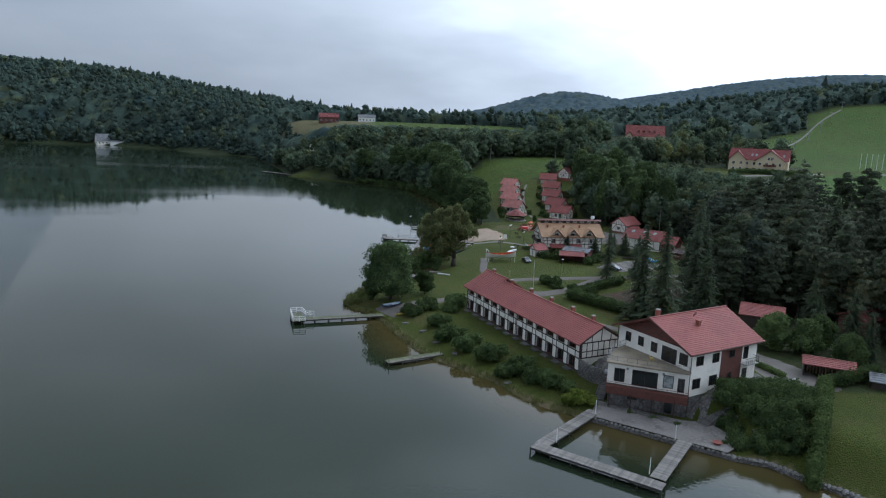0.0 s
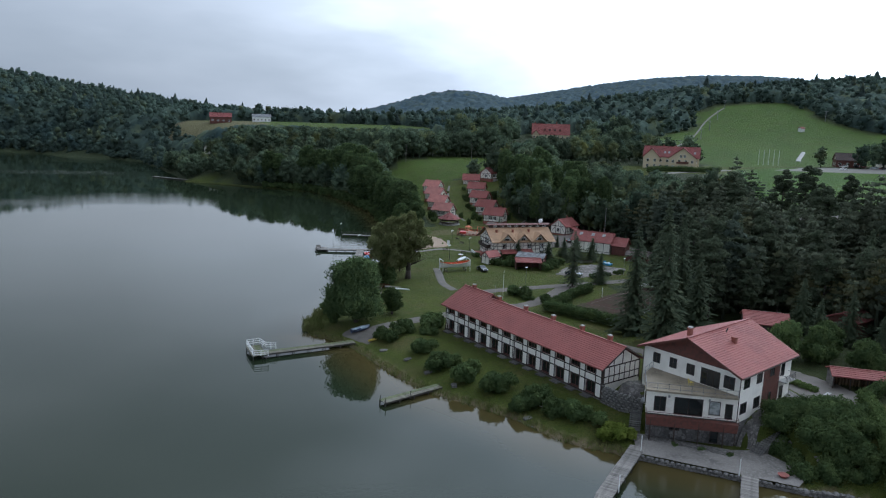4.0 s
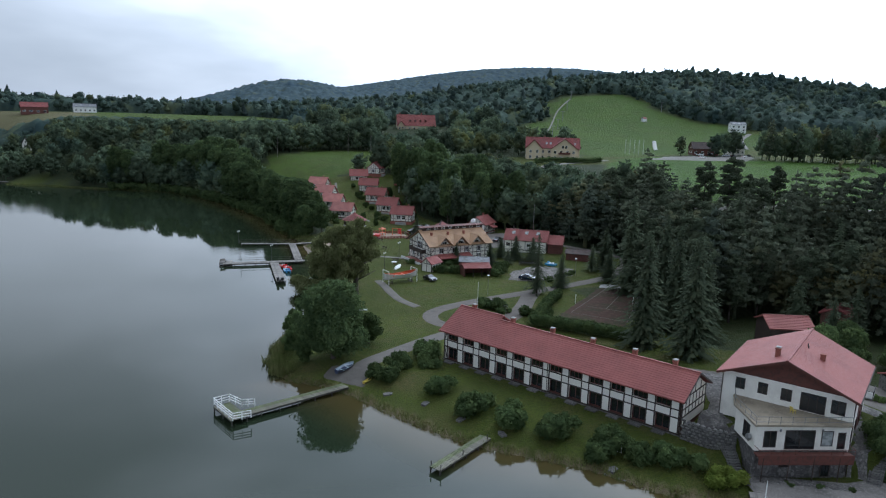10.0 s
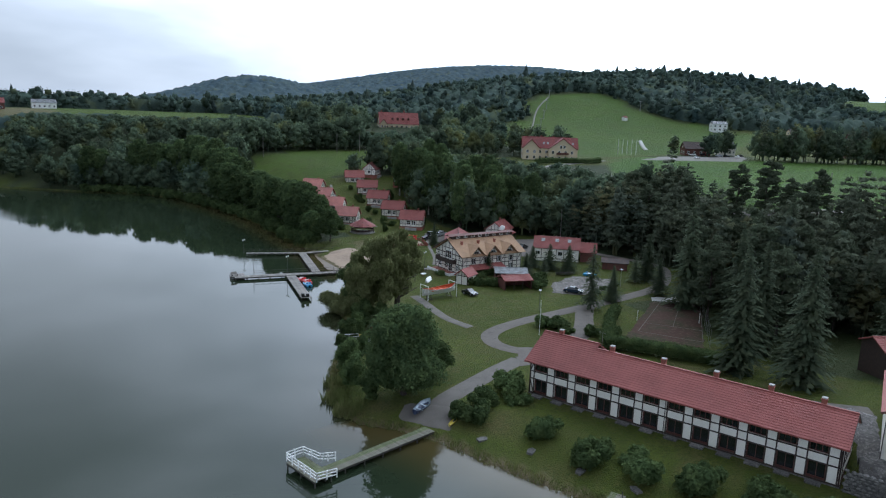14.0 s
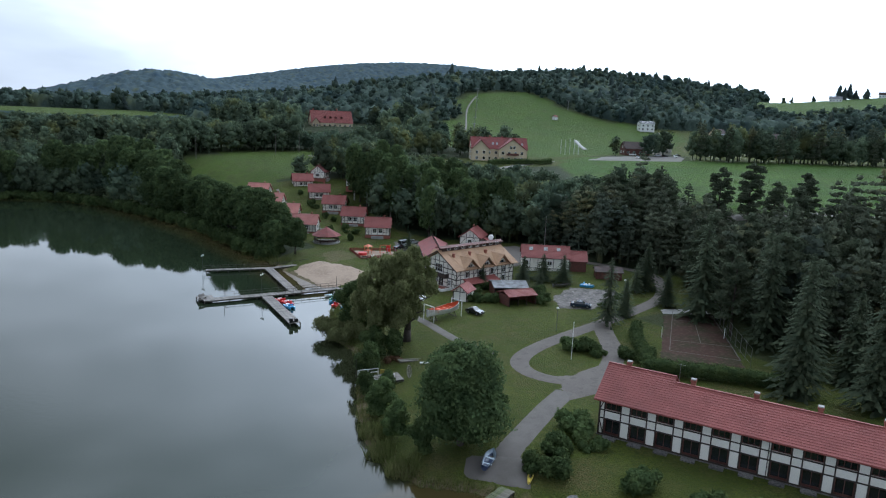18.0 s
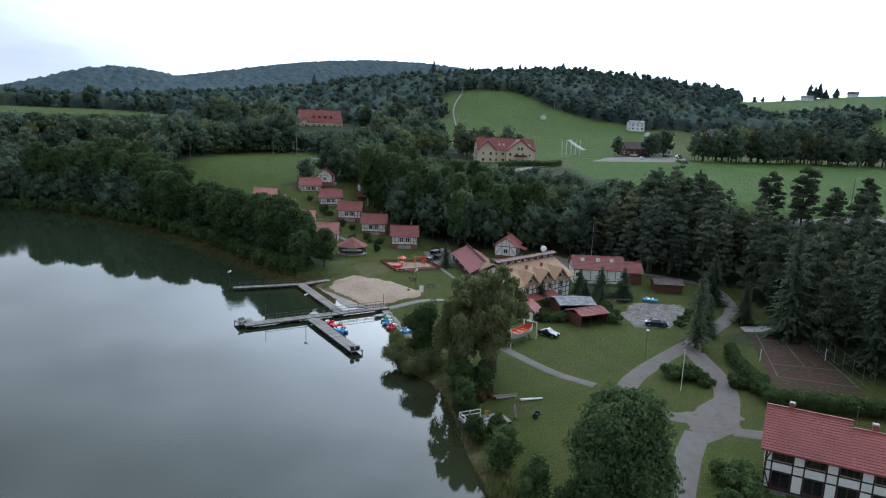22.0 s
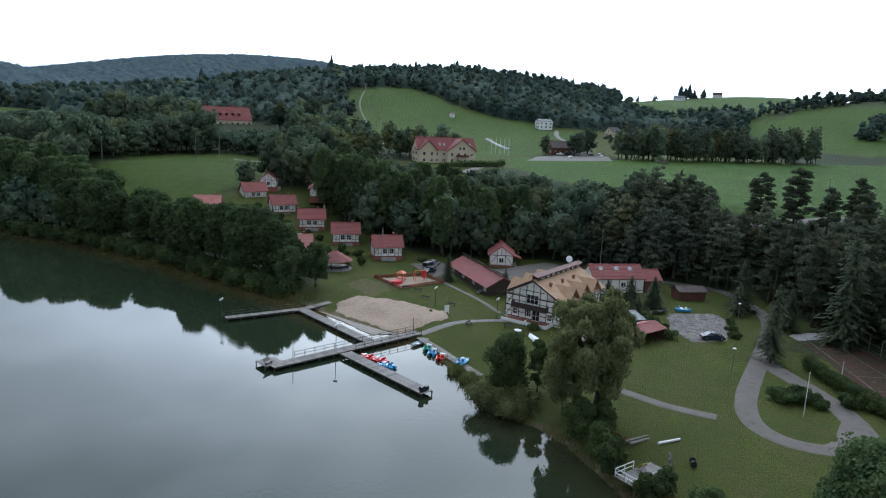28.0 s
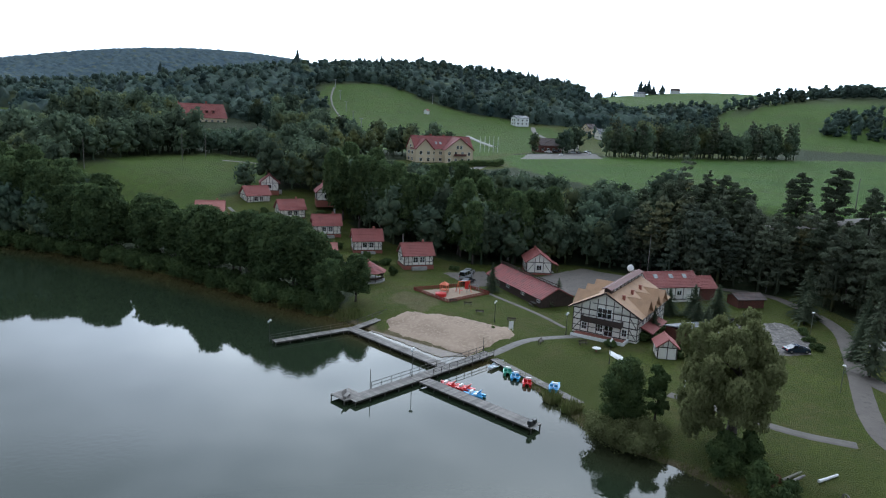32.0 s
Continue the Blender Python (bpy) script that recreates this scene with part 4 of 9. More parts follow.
    beams(h, m, [(0.7, 2, 0.7, 7.2, 0.2), (1.35, 2, 1.35, 7.2, 0.17), (0.7, 5.4, 1.3, 7.0, 0.14), (0.7, 4.1, 1.3, 2.2, 0.14), (L - 0.7, 2, L - 0.7, 7.2, 0.2), (L - 0.75, 5.4, L - 1.0, 7.0, 0.14)])
    part("plinth", Geo().box(0.5, L - 0.5, wy - 0.12, wy + 0.5, 0.9, 1.9), M_STONE, h, "rough stone plinth")
    me = wall_frame((L - 0.56, wy), (L - 0.56, 9.2), 1)
    w = 9.2 - wy
    beams(h, me, [(0.1, 2, 0.1, 7.1, 0.2), (w - 0.1, 4, w - 0.1, 7.1, 0.2), (0, 7.05, w, 7.05, 0.2), (0, 5.5, w, 5.5, 0.17), (0, 4.4, w, 4.4, 0.2)] + [(w * k / 7, 4.4, w * k / 7, 7.05, 0.14) for k in range(1, 7)] + [(w / 2, 7.05, w / 2, 9.2, 0.16), (w / 2 - 2, 7.05, w / 2 - 2, 8.2, 0.14), (w / 2 + 2, 7.05, w / 2 + 2, 8.2, 0.14)])
    mn = wall_frame((0.6, wy), (0.6, 9.2), -1)
    beams(h, mn, [(0, 7.05, w, 7.05, 0.2), (w / 2, 7.05, w / 2, 9.2, 0.16), (0.1, 2, 0.1, 7.1, 0.2)])
    part("wall", Geo().box(0.58, 0.64, wy + 0.02, 9.18, 1.8, 7.0), M_PLASTER, h, "white plaster end wall")
    cut = 9.3
    part("roof", Geo().courses((cut, 0, ze), (L, 0, ze), (L, 5, zr), (cut, 5, zr)), M_TILE, h, "red profiled tile roof slope")
    part("roof", Geo().courses((0, 0, ze), (cut, 0, ze), (cut, 5.9, zr + 0.5), (0, 5.9, zr + 0.5)), M_TILE, h, "red profiled tile roof slope")
    part("roof", Geo().courses((L, 10, ze), (cut, 10, ze), (cut, 5, zr), (L, 5, zr)), M_TILE, h, "red profiled tile roof slope")
    part("roof", Geo().courses((cut, 10, 7.9), (0, 10, 7.9), (0, 5.9, zr + 0.5), (cut, 5.9, zr + 0.5)), M_TILE, h, "red profiled tile roof slope")
    part("ridge_cap", Geo().beam((cut, 5, zr + 0.06), (L, 5, zr + 0.06), 0.3, 0.14), M_TILE, h)
    part("ridge_cap", Geo().beam((0, 5.9, zr + 0.56), (cut, 5.9, zr + 0.56), 0.3, 0.14), M_TILE, h)
    part("verge_board", Geo().beam((L + 0.02, 0, ze - 0.05), (L + 0.02, 5, zr - 0.05), 0.05, 0.25).beam((L + 0.02, 5, zr - 0.05), (L + 0.02, 10, ze - 0.05), 0.05, 0.25), M_TIMBER, h)
    part("gutter", Geo().tube((0, -0.07, ze - 0.08), (L, -0.07, ze - 0.08), 0.07, 0.07, 6), M_RUST, h, "dark red gutter")
    for x in (21.6, L - 0.5):
        part("downpipe", Geo().tube((x, wy - 0.12, 1.8), (x, wy - 0.12, 6.8), 0.05, 0.05, 6).tube((x, wy - 0.12, 6.8), (x, -0.05, ze - 0.1), 0.05, 0.05, 6), M_TIMBER, h)
    for i, x in enumerate((2.8, 11.5, 19.2, 26.4, 33.3, 39.4)):
        chimney(h, x, 6.2 if x < cut else 5.6, 9.0, (10.9 if x < cut else 10.5), 0.6)
    part("antenna", Geo().tube((9.6, 6.0, 9.5), (9.6, 6.0, 12.3), 0.025, 0.025, 5).beam((9.0, 6.0, 12.1), (10.2, 6.0, 12.1), 0.02, 0.02), M_METAL, h, "thin roof antenna")


long_house()


# ---- main lakeside house ----
def main_house():
    h = thing("lake_house", pose(37.8, 97.3, 0, 0, 0, 29.6), "white three-storey lake house with red tile roof and roof terrace", "house")
    D, Wd, ze, zr, ov = 16.9, 16.8, 10.8, 14.3, 1.15
    f, bk, rt, lf = ov, 16.0, 0.65, 16.15
    ext = [(0.75, 0.65), (-6.9, 9.8), (-2.2, 13.3), (f, 14.0)]
    body = [(f + 0.02, rt), (bk, rt), (bk, lf), (f + 0.02, lf)]
    part("wall", Geo().prism(body, 3.9, 10.95), M_PLASTER, h, "white plaster upper storeys")
    part("wall", Geo().prism([ext[0], (f + 0.02, rt), (f + 0.02, 14.0), (-2.2, 13.3), (-6.9, 9.8)], 4.3, 7.55), M_PLASTER, h, "white plaster front bay")
    part("basement_wall", Geo().prism([(0.85, 0.75), (f, 0.75), (f, 15.8), (-1.9, 13.1), (-6.6, 9.7)], 0.2, 4.3).prism([(f, 0.6), (bk - 4, 0.6), (bk - 4, 16.2), (f, 16.2)], 0.2, 3.9), M_MASONRY, h, "grey stone basement wall")
    part("terrace_deck", Geo().prism([(0.45, 0.35), (f + 0.01, 0.6), (f + 0.01, 14.6), (-2.2, 13.7), (-7.3, 9.85)], 7.55, 7.8), M_TERRACETILE, h, "tan tiled roof terrace")
    # gable boards
    part("gable_cladding", Geo().add([(f, 0.7, 10.9), (f, 16.1, 10.9), (f, 8.4, 14.1), (f + 0.3, 0.7, 10.9), (f + 0.3, 16.1, 10.9), (f + 0.3, 8.4, 14.1)], [(0, 1, 2), (5, 4, 3), (0, 3, 4, 1), (1, 4, 5, 2), (2, 5, 3, 0)]), M_REDWOOD, h, "red-brown gable boarding")
    part("gable_wall", Geo().add([(bk, 0.7, 10.9), (bk, 16.1, 10.9), (bk, 8.4, 14.1), (bk - 0.3, 0.7, 10.9), (bk - 0.3, 16.1, 10.9), (bk - 0.3, 8.4, 14.1)], [(0, 1, 2), (5, 4, 3), (0, 3, 4, 1), (1, 4, 5, 2), (2, 5, 3, 0)]), M_PLASTER, h)
    part("roof", Geo().courses((0, 0, ze), (D, 0, ze), (D + 0.7, 8.4, zr), (-0.3, 8.4, zr)), M_TILE, h, "red profiled tile roof slope")
    part("roof", Geo().courses((D, Wd, ze), (0, Wd, ze), (-0.3, 8.4, zr), (D + 0.7, 8.4, zr)), M_TILE, h, "red profiled tile roof slope")
    part("ridge_cap", Geo().beam((-0.3, 8.4, zr + 0.06), (D + 0.7, 8.4, zr + 0.06), 0.32, 0.14), M_TILE, h)
    part("verge_board", Geo().beam((-0.02, 0, ze - 0.08), (-0.32, 8.4, zr - 0.08), 0.06, 0.3).beam((-0.32, 8.4, zr - 0.08), (-0.02, Wd, ze - 0.08), 0.06, 0.3), M_REDWOOD, h)
    part("gutter", Geo().tube((0, -0.08, ze - 0.1), (D, -0.08, ze - 0.1), 0.08, 0.08, 6), M_TIMBER, h)
    part("downpipe", Geo().tube((0.75, 0.5, 0.8), (0.75, 0.5, 10.4), 0.06, 0.06, 6), M_TIMBER, h)
    part("downpipe", Geo().tube((f - 0.1, lf, 4.0), (f - 0.1, lf, 10.4), 0.06, 0.06, 6), M_TIMBER, h)
    chimney(h, 7.4, 5.4, 12.4, 13.9, 0.6, False)
    chimney(h, 3.4, 10.2, 13.0, 14.7, 0.6)
    part("roof_vent", Geo().tube((9.3, 7.6, 13.8), (9.3, 7.6, 14.4), 0.08, 0.08, 6), M_BLACK, h)
    part("roof_vent", Geo().tube((8.6, 7.4, 13.7), (8.6, 7.4, 14.3), 0.08, 0.08, 6), M_BLACK, h)
    # front upper storey
    mf = wall_frame((f, 0), (f, 16), -1)
    for x0, x1, z0, z1, b in ((13.3, 14.5, 8.75, 10.3, 1), (10.5, 11.7, 8.75, 10.3, 1), (7.6, 8.9, 8.6, 10.2, 1), (3.7, 6.6, 7.9, 10.3, 2), (1.5, 3.1, 8.4, 10.2, 1)):
        window(h, mf, x0, x1, z0, z1, M_TIMBER, bars=b)
    # bay, lake side
    a, b = ext[0], ext[1]
    mb = wall_frame(a, b, -1)
    n = math.hypot(b[0] - a[0], b[1] - a[1])
    window(h, mb, 0.5, 1.5, 4.5, 6.7, M_TIMBER, bars=0, name="door")
    window(h, mb, 2.1, 3.6, 4.9, 6.9, M_TIMBER, M_CURTAIN, 0)
    window(h, mb, 4.4, 8.2, 4.5, 7.0, M_TIMBER, bars=1)
    window(h, mb, 9.3, 10.9, 4.75, 6.9, M_TIMBER, bars=1)
    window(h, mb, 7.2, 8.6, 2.1, 3.2, M_TIMBER, bars=0)
    window(h, mb, 2.0, 3.2, 0.8, 2.9, M_TIMBER, bars=0, name="door")
    mc = wall_frame(ext[1], ext[2], -1)
    window(h, mc, 1.6, 3.4, 4.75, 6.9, M_TIMBER, bars=1)
    # side towards the drive
    ms = wall_frame((0, rt), (16, rt), 1)
    window(h, ms, 2.0, 3.6, 8.6, 10.1, M_TIMBER, bars=1)
    window(h, ms, 5.6, 7.1, 8.6, 10.1, M_TIMBER, bars=1)
    window(h, ms, 1.6, 3.3, 5.0, 6.6, M_TIMBER, bars=1)
    window(h, ms, 5.3, 7.0, 5.0, 6.6, M_TIMBER, bars=1)
    part("boarding", Geo().box(7.6, 12.4, rt - 0.06, rt + 0.02, 3.6, 10.8), M_REDWOOD, h, "red-brown board facing")
    ms2 = wall_frame((0, rt - 0.06), (16, rt - 0.06), 1)
    window(h, ms2, 9.3, 10.3, 4.4, 6.6, M_REDWOOD, bars=0, name="door")
    window(h, ms2, 9.3, 10.6, 8.9, 10.1, M_TIMBER, bars=1)
    window(h, ms, 12.8, 13.9, 8.2, 10.2, M_TIMBER, bars=0)
    window(h, ms, 12.9, 14.0, 4.6, 6.6, M_TIMBER, bars=0)
    bal = part("balcony", Geo().box(12.2, 15.2, rt - 1.2, rt, 7.5, 7.65), M_CONCRETE, h)
    g = Geo()
    for i in range(7):
        g.beam((12.25 + i * 0.48, rt - 1.15, 7.65), (12.25 + i * 0.48, rt - 1.15, 8.6), 0.04, 0.04)
    g.beam((12.2, rt - 1.15, 8.6), (15.2, rt - 1.15, 8.6), 0.05, 0.05).beam((12.2, rt, 8.6), (12.2, rt - 1.15, 8.6), 0.05, 0.05).beam((15.2, rt, 8.6), (15.2, rt - 1.15, 8.6), 0.05, 0.05)
    part("railing", g, M_BLACK, bal)
    # wooden balcony round the bay
    out = Vector((b[1] - a[1], a[0] - b[0])).normalized() * -1.0
    if out.x > 0:
        out = -out
    o = 1.25
    q0, q1 = Vector(a) + Vector((0.1, -0.1)), Vector(b)
    p0, p1 = q0 + out * o, q1 + out * o
    part("wood_balcony", Geo().prism([tuple(q0), tuple(p0), tuple(p1), tuple(q1)], 3.95, 4.12), M_REDWOOD, h, "red-brown wooden balcony")
    part("balcony_skirt", Geo().slab([(p0.x, p0.y, 4.25), (p1.x, p1.y, 4.25), (p1.x * 0.97 + q1.x * 0.03, p1.y, 3.05), (p0.x, p0.y + 0.05, 3.05)], 0.06), M_REDWOOD, h, "red-brown board skirt")
    g = Geo()
    for i in range(9):
        q = p0.lerp(p1, i / 8)
        g.beam((q.x, q.y, 4.1), (q.x, q.y, 5.0), 0.05, 0.05)
    g.beam((p0.x, p0.y, 5.0), (p1.x, p1.y, 5.0), 0.06, 0.05).beam((p0.x, p0.y, 4.6), (p1.x, p1.y, 4.6), 0.04, 0.04).beam((p1.x, p1.y, 5.0), (q1.x, q1.y, 5.0), 0.06, 0.05).beam((p0.x, p0.y, 5.0), (q0.x, q0.y, 5.0), 0.06, 0.05)
    part("balcony_rail", g, M_REDWOOD, h)
    for i in (0.15, 0.42, 0.68, 0.95):
        q = p0.lerp(p1, i)
        part("balcony_post", Geo().beam((q.x, q.y, 0.6), (q.x, q.y, 3.95), 0.12, 0.12), M_TIMBER, h)
    # terrace railing
    edge = [(0.5, 0.5), (-7.15, 9.85), (-2.2, 13.55), (f, 14.4)]
    g = Geo()
    for (x0, y0), (x1, y1) in zip(edge, edge[1:]):
        k = max(2, round(math.hypot(x1 - x0, y1 - y0) / 1.5))
        for i in range(k + 1):
            x, y = x0 + (x1 - x0) * i / k, y0 + (y1 - y0) * i / k
            g.beam((x, y, 7.8), (x, y, 8.8), 0.05, 0.05)
        for z in (8.15, 8.8):
            g.beam((x0, y0, z), (x1, y1, z), 0.05, 0.05)
    part("terrace_railing", g, M_METAL, h, "thin metal terrace railing")
    part("satellite_dish", Geo().tube((-6.2, 10.6, 5.6), (-6.45, 10.9, 5.7), 0.42, 0.36, 12), M_METAL, h, "grey satellite dish")
    for x, y, z in ((-1.6, 3.4, 6.9), (-5.0, 7.5, 6.9)):
        part("wall_lamp", Geo().box(x - 0.25, x, y - 0.2, y, z, z + 0.3), M_METAL, h)


main_house()


def plastic_chair(m):
    c = thing("garden_chair", m, "yellow plastic chair on the roof terrace", "chair")
    part("seat", Geo().box(-0.25, 0.25, -0.25, 0.25, 0.42, 0.47), M_YELLOW, c)
    part("backrest", Geo().slab([(-0.25, 0.25, 0.45), (0.25, 0.25, 0.45), (0.25, 0.4, 1.0), (-0.25, 0.4, 1.0)], 0.04), M_YELLOW, c)
    for x in (-0.22, 0.22):
        for y in (-0.22, 0.22):
            part("leg", Geo().beam((x, y, 0), (x, y, 0.42), 0.05, 0.05), M_YELLOW, c)


plastic_chair(pose(37.8, 97.3, 0, 0, 0, 29.6) @ pose(-0.6, 7.0, 7.8, 0, 0, 60))


def stone_steps(m, n, rise, run, width, label):
    s = thing("stone_stairs", m, label, "stairs")
    me = None
    for i in range(n):
        place = Matrix.Translation((0, i * run, i * rise))
        if me is None:
            ob = part("step", Geo().box(-width / 2, width / 2, 0, run + 0.03, -0.9, rise), M_STONE, s)
            me = ob.data
        else:
            share("step", me, s, place)


stone_steps(pose(26.3, 104.0, 0.7, 0, 0, -27), 20, 0.18, 0.36, 1.6, "worn grey stone stairs between the houses")
stone_steps(pose(39.6, 95.4, 0.7, 0, 0, -62), 19, 0.18, 0.36, 1.6, "grey stone stairs beside the basement")


def stone_wall(line, height, thick, label, base=None):
    """A dry wall of stacked field stones."""
    w = tagged(new("stone_wall"), label, "wall", kind="structure")
    rng = random.Random(7)
    shapes = []
    for k in range(6):
        g = Geo()
        g.ball((0, 0, 0), 0.5, 6, 4, 0.8)
        g.v = [(x * rng.uniform(0.8, 1.15), y * rng.uniform(0.8, 1.15), z * rng.uniform(0.8, 1.1)) for x, y, z in g.v]
        me = bpy.data.meshes.new("stone")
        me.from_pydata(g.v, [], g.f)
        me.materials.append(M_STONE)
        shapes.append(me)
    core = Geo()
    for (x0, y0, z0), (x1, y1, z1) in zip(line, line[1:]):
        length = math.hypot(x1 - x0, y1 - y0)
        core.beam((x0, y0, z0 + height / 2 - 0.15), (x1, y1, z1 + height / 2 - 0.15), thick * 0.6, height - 0.2)
        n = int(length / 0.62)
        for row in range(max(1, round(height / 0.42))):
            for i in range(n):
                t = (i + 0.5 * (row % 2) + rng.uniform(0, 0.3)) / n
                s = rng.uniform(0.5, 0.8)
                share("stone", rng.choice(shapes), w, Matrix.LocRotScale((x0 + (x1 - x0) * t, y0 + (y1 - y0) * t, z0 + (z1 - z0) * t + 0.2 + row * 0.42), Euler((rng.uniform(-0.3, 0.3), 0, math.atan2(y1 - y0, x1 - x0) + rng.uniform(-0.3, 0.3))), (s * 1.15, thick * 1.2, s * 0.85)))
    part("wall_core", core, M_STONE, w)


stone_wall([(23.9, 97.2, -0.1), (35.3, 89.8, -0.1), (40.3, 86.6, -0.1)], 0.7, 0.6, "low rubble stone edge of the shore terrace")
stone_wall([(40.3, 86.6, -0.2), (44.6, 85.0, -0.1), (48.0, 81.2, -0.1), (51.8, 77.4, -0.1), (58.4, 67.6, -0.1)], 0.9, 1.0, "tumbled boulder bank along the shore")
stone_wall([(43.0, 96.2, 0.8), (46.2, 95.0, 0.8), (45.2, 90.2, 0.8)], 1.5, 0.6, "rough stone retaining wall beside the terrace")
stone_wall([(24.6, 112.0, 0.9), (26.0, 109.0, 0.8), (28.6, 106.6, 0.7)], 3.6, 0.6, "stone retaining wall below the long house")


stone_wall([(22.6, 98.9, -0.35), (17.6, 102.4, -0.35), (14.4, 105.6, -0.35), (9.2, 113.8, -0.35), (5.6, 117.2, -0.35), (2.6, 119.9, -0.35)], 0.45, 0.7, "scattered field stones along the grassy bank")


# ---- piers and docks ----
def plank_pier(name, a, b, width, z, label, mat, parent=None, posts=True, plank=0.55, gap=0.04, beam_mat=None):
    """A straight plank deck between two points, on beams and posts."""
    a, b = Vector(a), Vector(b)
    d = b - a
    length = d.length
    ang = math.degrees(math.atan2(d.y, d.x))
    p = thing(name, pose(a.x, a.y, z, 0, 0, ang), label, "pier") if parent is None else parent
    m = Matrix.Identity(4) if parent is None else parent.matrix_basis.inverted() @ pose(a.x, a.y, z, 0, 0, ang)
    n = max(2, round(length / plank))
    g = Geo().box(-plank / 2 + gap / 2, plank / 2 - gap / 2, -width / 2, width / 2, -0.06, 0)
    me = None
    rng = random.Random(int(length * 10))
    for i in range(n):
        mm = m @ pose((i + 0.5) * length / n, rng.uniform(-0.04, 0.04), rng.uniform(-0.012, 0.012), 0, 0, rng.uniform(-0.5, 0.5))
        if me is None:
            ob = part("plank", g, mat, p)
            ob.matrix_basis, me = mm, ob.data
        else:
            share("plank", me, p, mm)
    for y in (-width / 2 + 0.15, width / 2 - 0.15):
        ob = part("deck_beam", Geo().box(0, length, y - 0.08, y + 0.08, -0.32, -0.07), beam_mat or M_DARKWOOD, p)
        ob.matrix_basis = m
        if posts:
            k = max(2, round(length / 3))
            for i in range(k + 1):
                po = part("post", Geo().tube((0, 0, -3), (0, 0, -0.07), 0.1, 0.1, 6), M_DARKWOOD, p)
                po.matrix_basis = m @ Matrix.Translation((0.1 + (length - 0.2) * i / k, y, 0))
    return p


def rail_run(parent, pts, h, mat, rails=2, gap=1.4, size=0.07):
    """A railing along points given in world places."""
    inv = parent.matrix_basis.inverted()
    for a, b in zip(pts, pts[1:]):
        a, b = inv @ Vector(a), inv @ Vector(b)
        k = max(1, round((b - a).length / gap))
        for i in range(k + 1):
            q = a.lerp(b, i / k)
            part("rail_post", Geo().beam(q, q + Vector((0, 0, h)), size, size), mat, parent)
        for j in range(rails):
            u = Vector((0, 0, h * (j + 1) / rails - 0.03))
            part("rail", Geo().beam(a + u, b + u, size * 0.7, size), mat, parent)


sq = plank_pier("pier", (24.6, 99.2), (14.9, 87.6), 2.0, 0.9, "weathered grey plank pier round a square basin", M_DECK, plank=0.3)
plank_pier("", (13.7, 87.5), (28.4, 77.3), 2.0, 0.9, "", M_DECK, sq, plank=0.3)
plank_pier("", (28.2, 79.3), (35.4, 90.0), 2.0, 0.9, "", M_DECK, sq, plank=0.3)
for x, y in ((24.5, 98.0), (17.0, 88.1), (34.0, 90.2), (27.5, 80.4)):
    lp = thing("pier_post", pose(x, y, 0.9), "thin white mooring post on the pier", "post")
    part("shaft", Geo().tube((0, 0, 0), (0, 0, 2.2), 0.06, 0.05, 6), M_WHITE, lp)

pa = plank_pier("pier", (-11.8, 147.2), (-28.9, 141.9), 1.9, 0.85, "mossy plank pier with white rail at its end", M_DECKGREEN, plank=0.3)
plank_pier("", (-29.0, 140.4), (-30.8, 146.2), 2.6, 0.85, "", M_DECKGREEN, pa, plank=0.3)
rail_run(pa, [(-27.5, 140.1, 0.85), (-30.0, 139.9, 0.85), (-31.9, 146.2, 0.85), (-29.6, 146.9, 0.85), (-28.2, 144.3, 0.85), (-26.4, 143.9, 0.85)], 1.15, M_WHITE, 3, 1.2, 0.11)
pb = plank_pier("pier", (1.2, 123.7), (-8.7, 118.2), 1.75, 0.7, "short mossy grey plank pier", M_DECKGREEN, plank=0.3)

for x, y in ((-8.2, 117.5), (-8.9, 118.9), (-4.0, 120.0), (1.0, 122.9)):
    lp = thing("pier_post", pose(x, y, 0.7), "short dark mooring post on the mossy pier", "post")
    part("shaft", Geo().tube((0, 0, -0.6), (0, 0, 0.75), 0.07, 0.06, 6), M_DARKWOOD, lp)

DK = 0.75
dk = plank_pier("dock", (12.3, 240.3), (-19.6, 243.6), 2.3, DK, "long dark wooden bathing dock with railings", M_DECK, plank=0.4)
plank_pier("", (-16.9, 245.2), (-20.4, 245.6), 3.4, DK, "", M_DECK, dk, plank=0.4)
plank_pier("", (-6.0, 240.6), (-8.3, 218.6), 2.4, DK, "", M_DECK, dk, plank=0.4)
plank_pier("", (1.3, 242.5), (4.6, 267.5), 2.2, DK, "", M_DECK, dk, plank=0.4)
plank_pier("", (18.5, 268.8), (5.4, 267.6), 1.7, DK, "", M_DECK, dk, plank=0.4)
plank_pier("", (5.4, 267.6), (-10.8, 272.2), 1.7, DK, "", M_DECK, dk, plank=0.4)
plank_pier("", (10.6, 238.2), (3.6, 217.8), 1.7, 0.6, "", M_DECK, dk, plank=0.4)
rail_run(dk, [(12.0, 241.4, DK), (-14.5, 244.2, DK)], 1.1, M_DARKWOOD, 2, 2.0)
rail_run(dk, [(12.0, 239.2, DK), (-3.5, 240.8, DK)], 1.1, M_DARKWOOD, 2, 2.0)
rail_run(dk, [(17, 269.8, DK), (5.0, 268.7, DK), (-11.0, 273.2, DK), (-11.4, 271.6, DK)], 1.0, M_DARKWOOD, 2, 2.2)
for x, y, h in ((-14.7, 244.3, 3.2), (12.1, 241.6, 2.6)):
    p = thing("mooring_pole", pose(x, y, DK), "dark pole at the dock railing", "post")
    part("shaft", Geo().tube((0, 0, -0.1), (0, 0, h), 0.06, 0.05, 6), M_DARKWOOD, p)


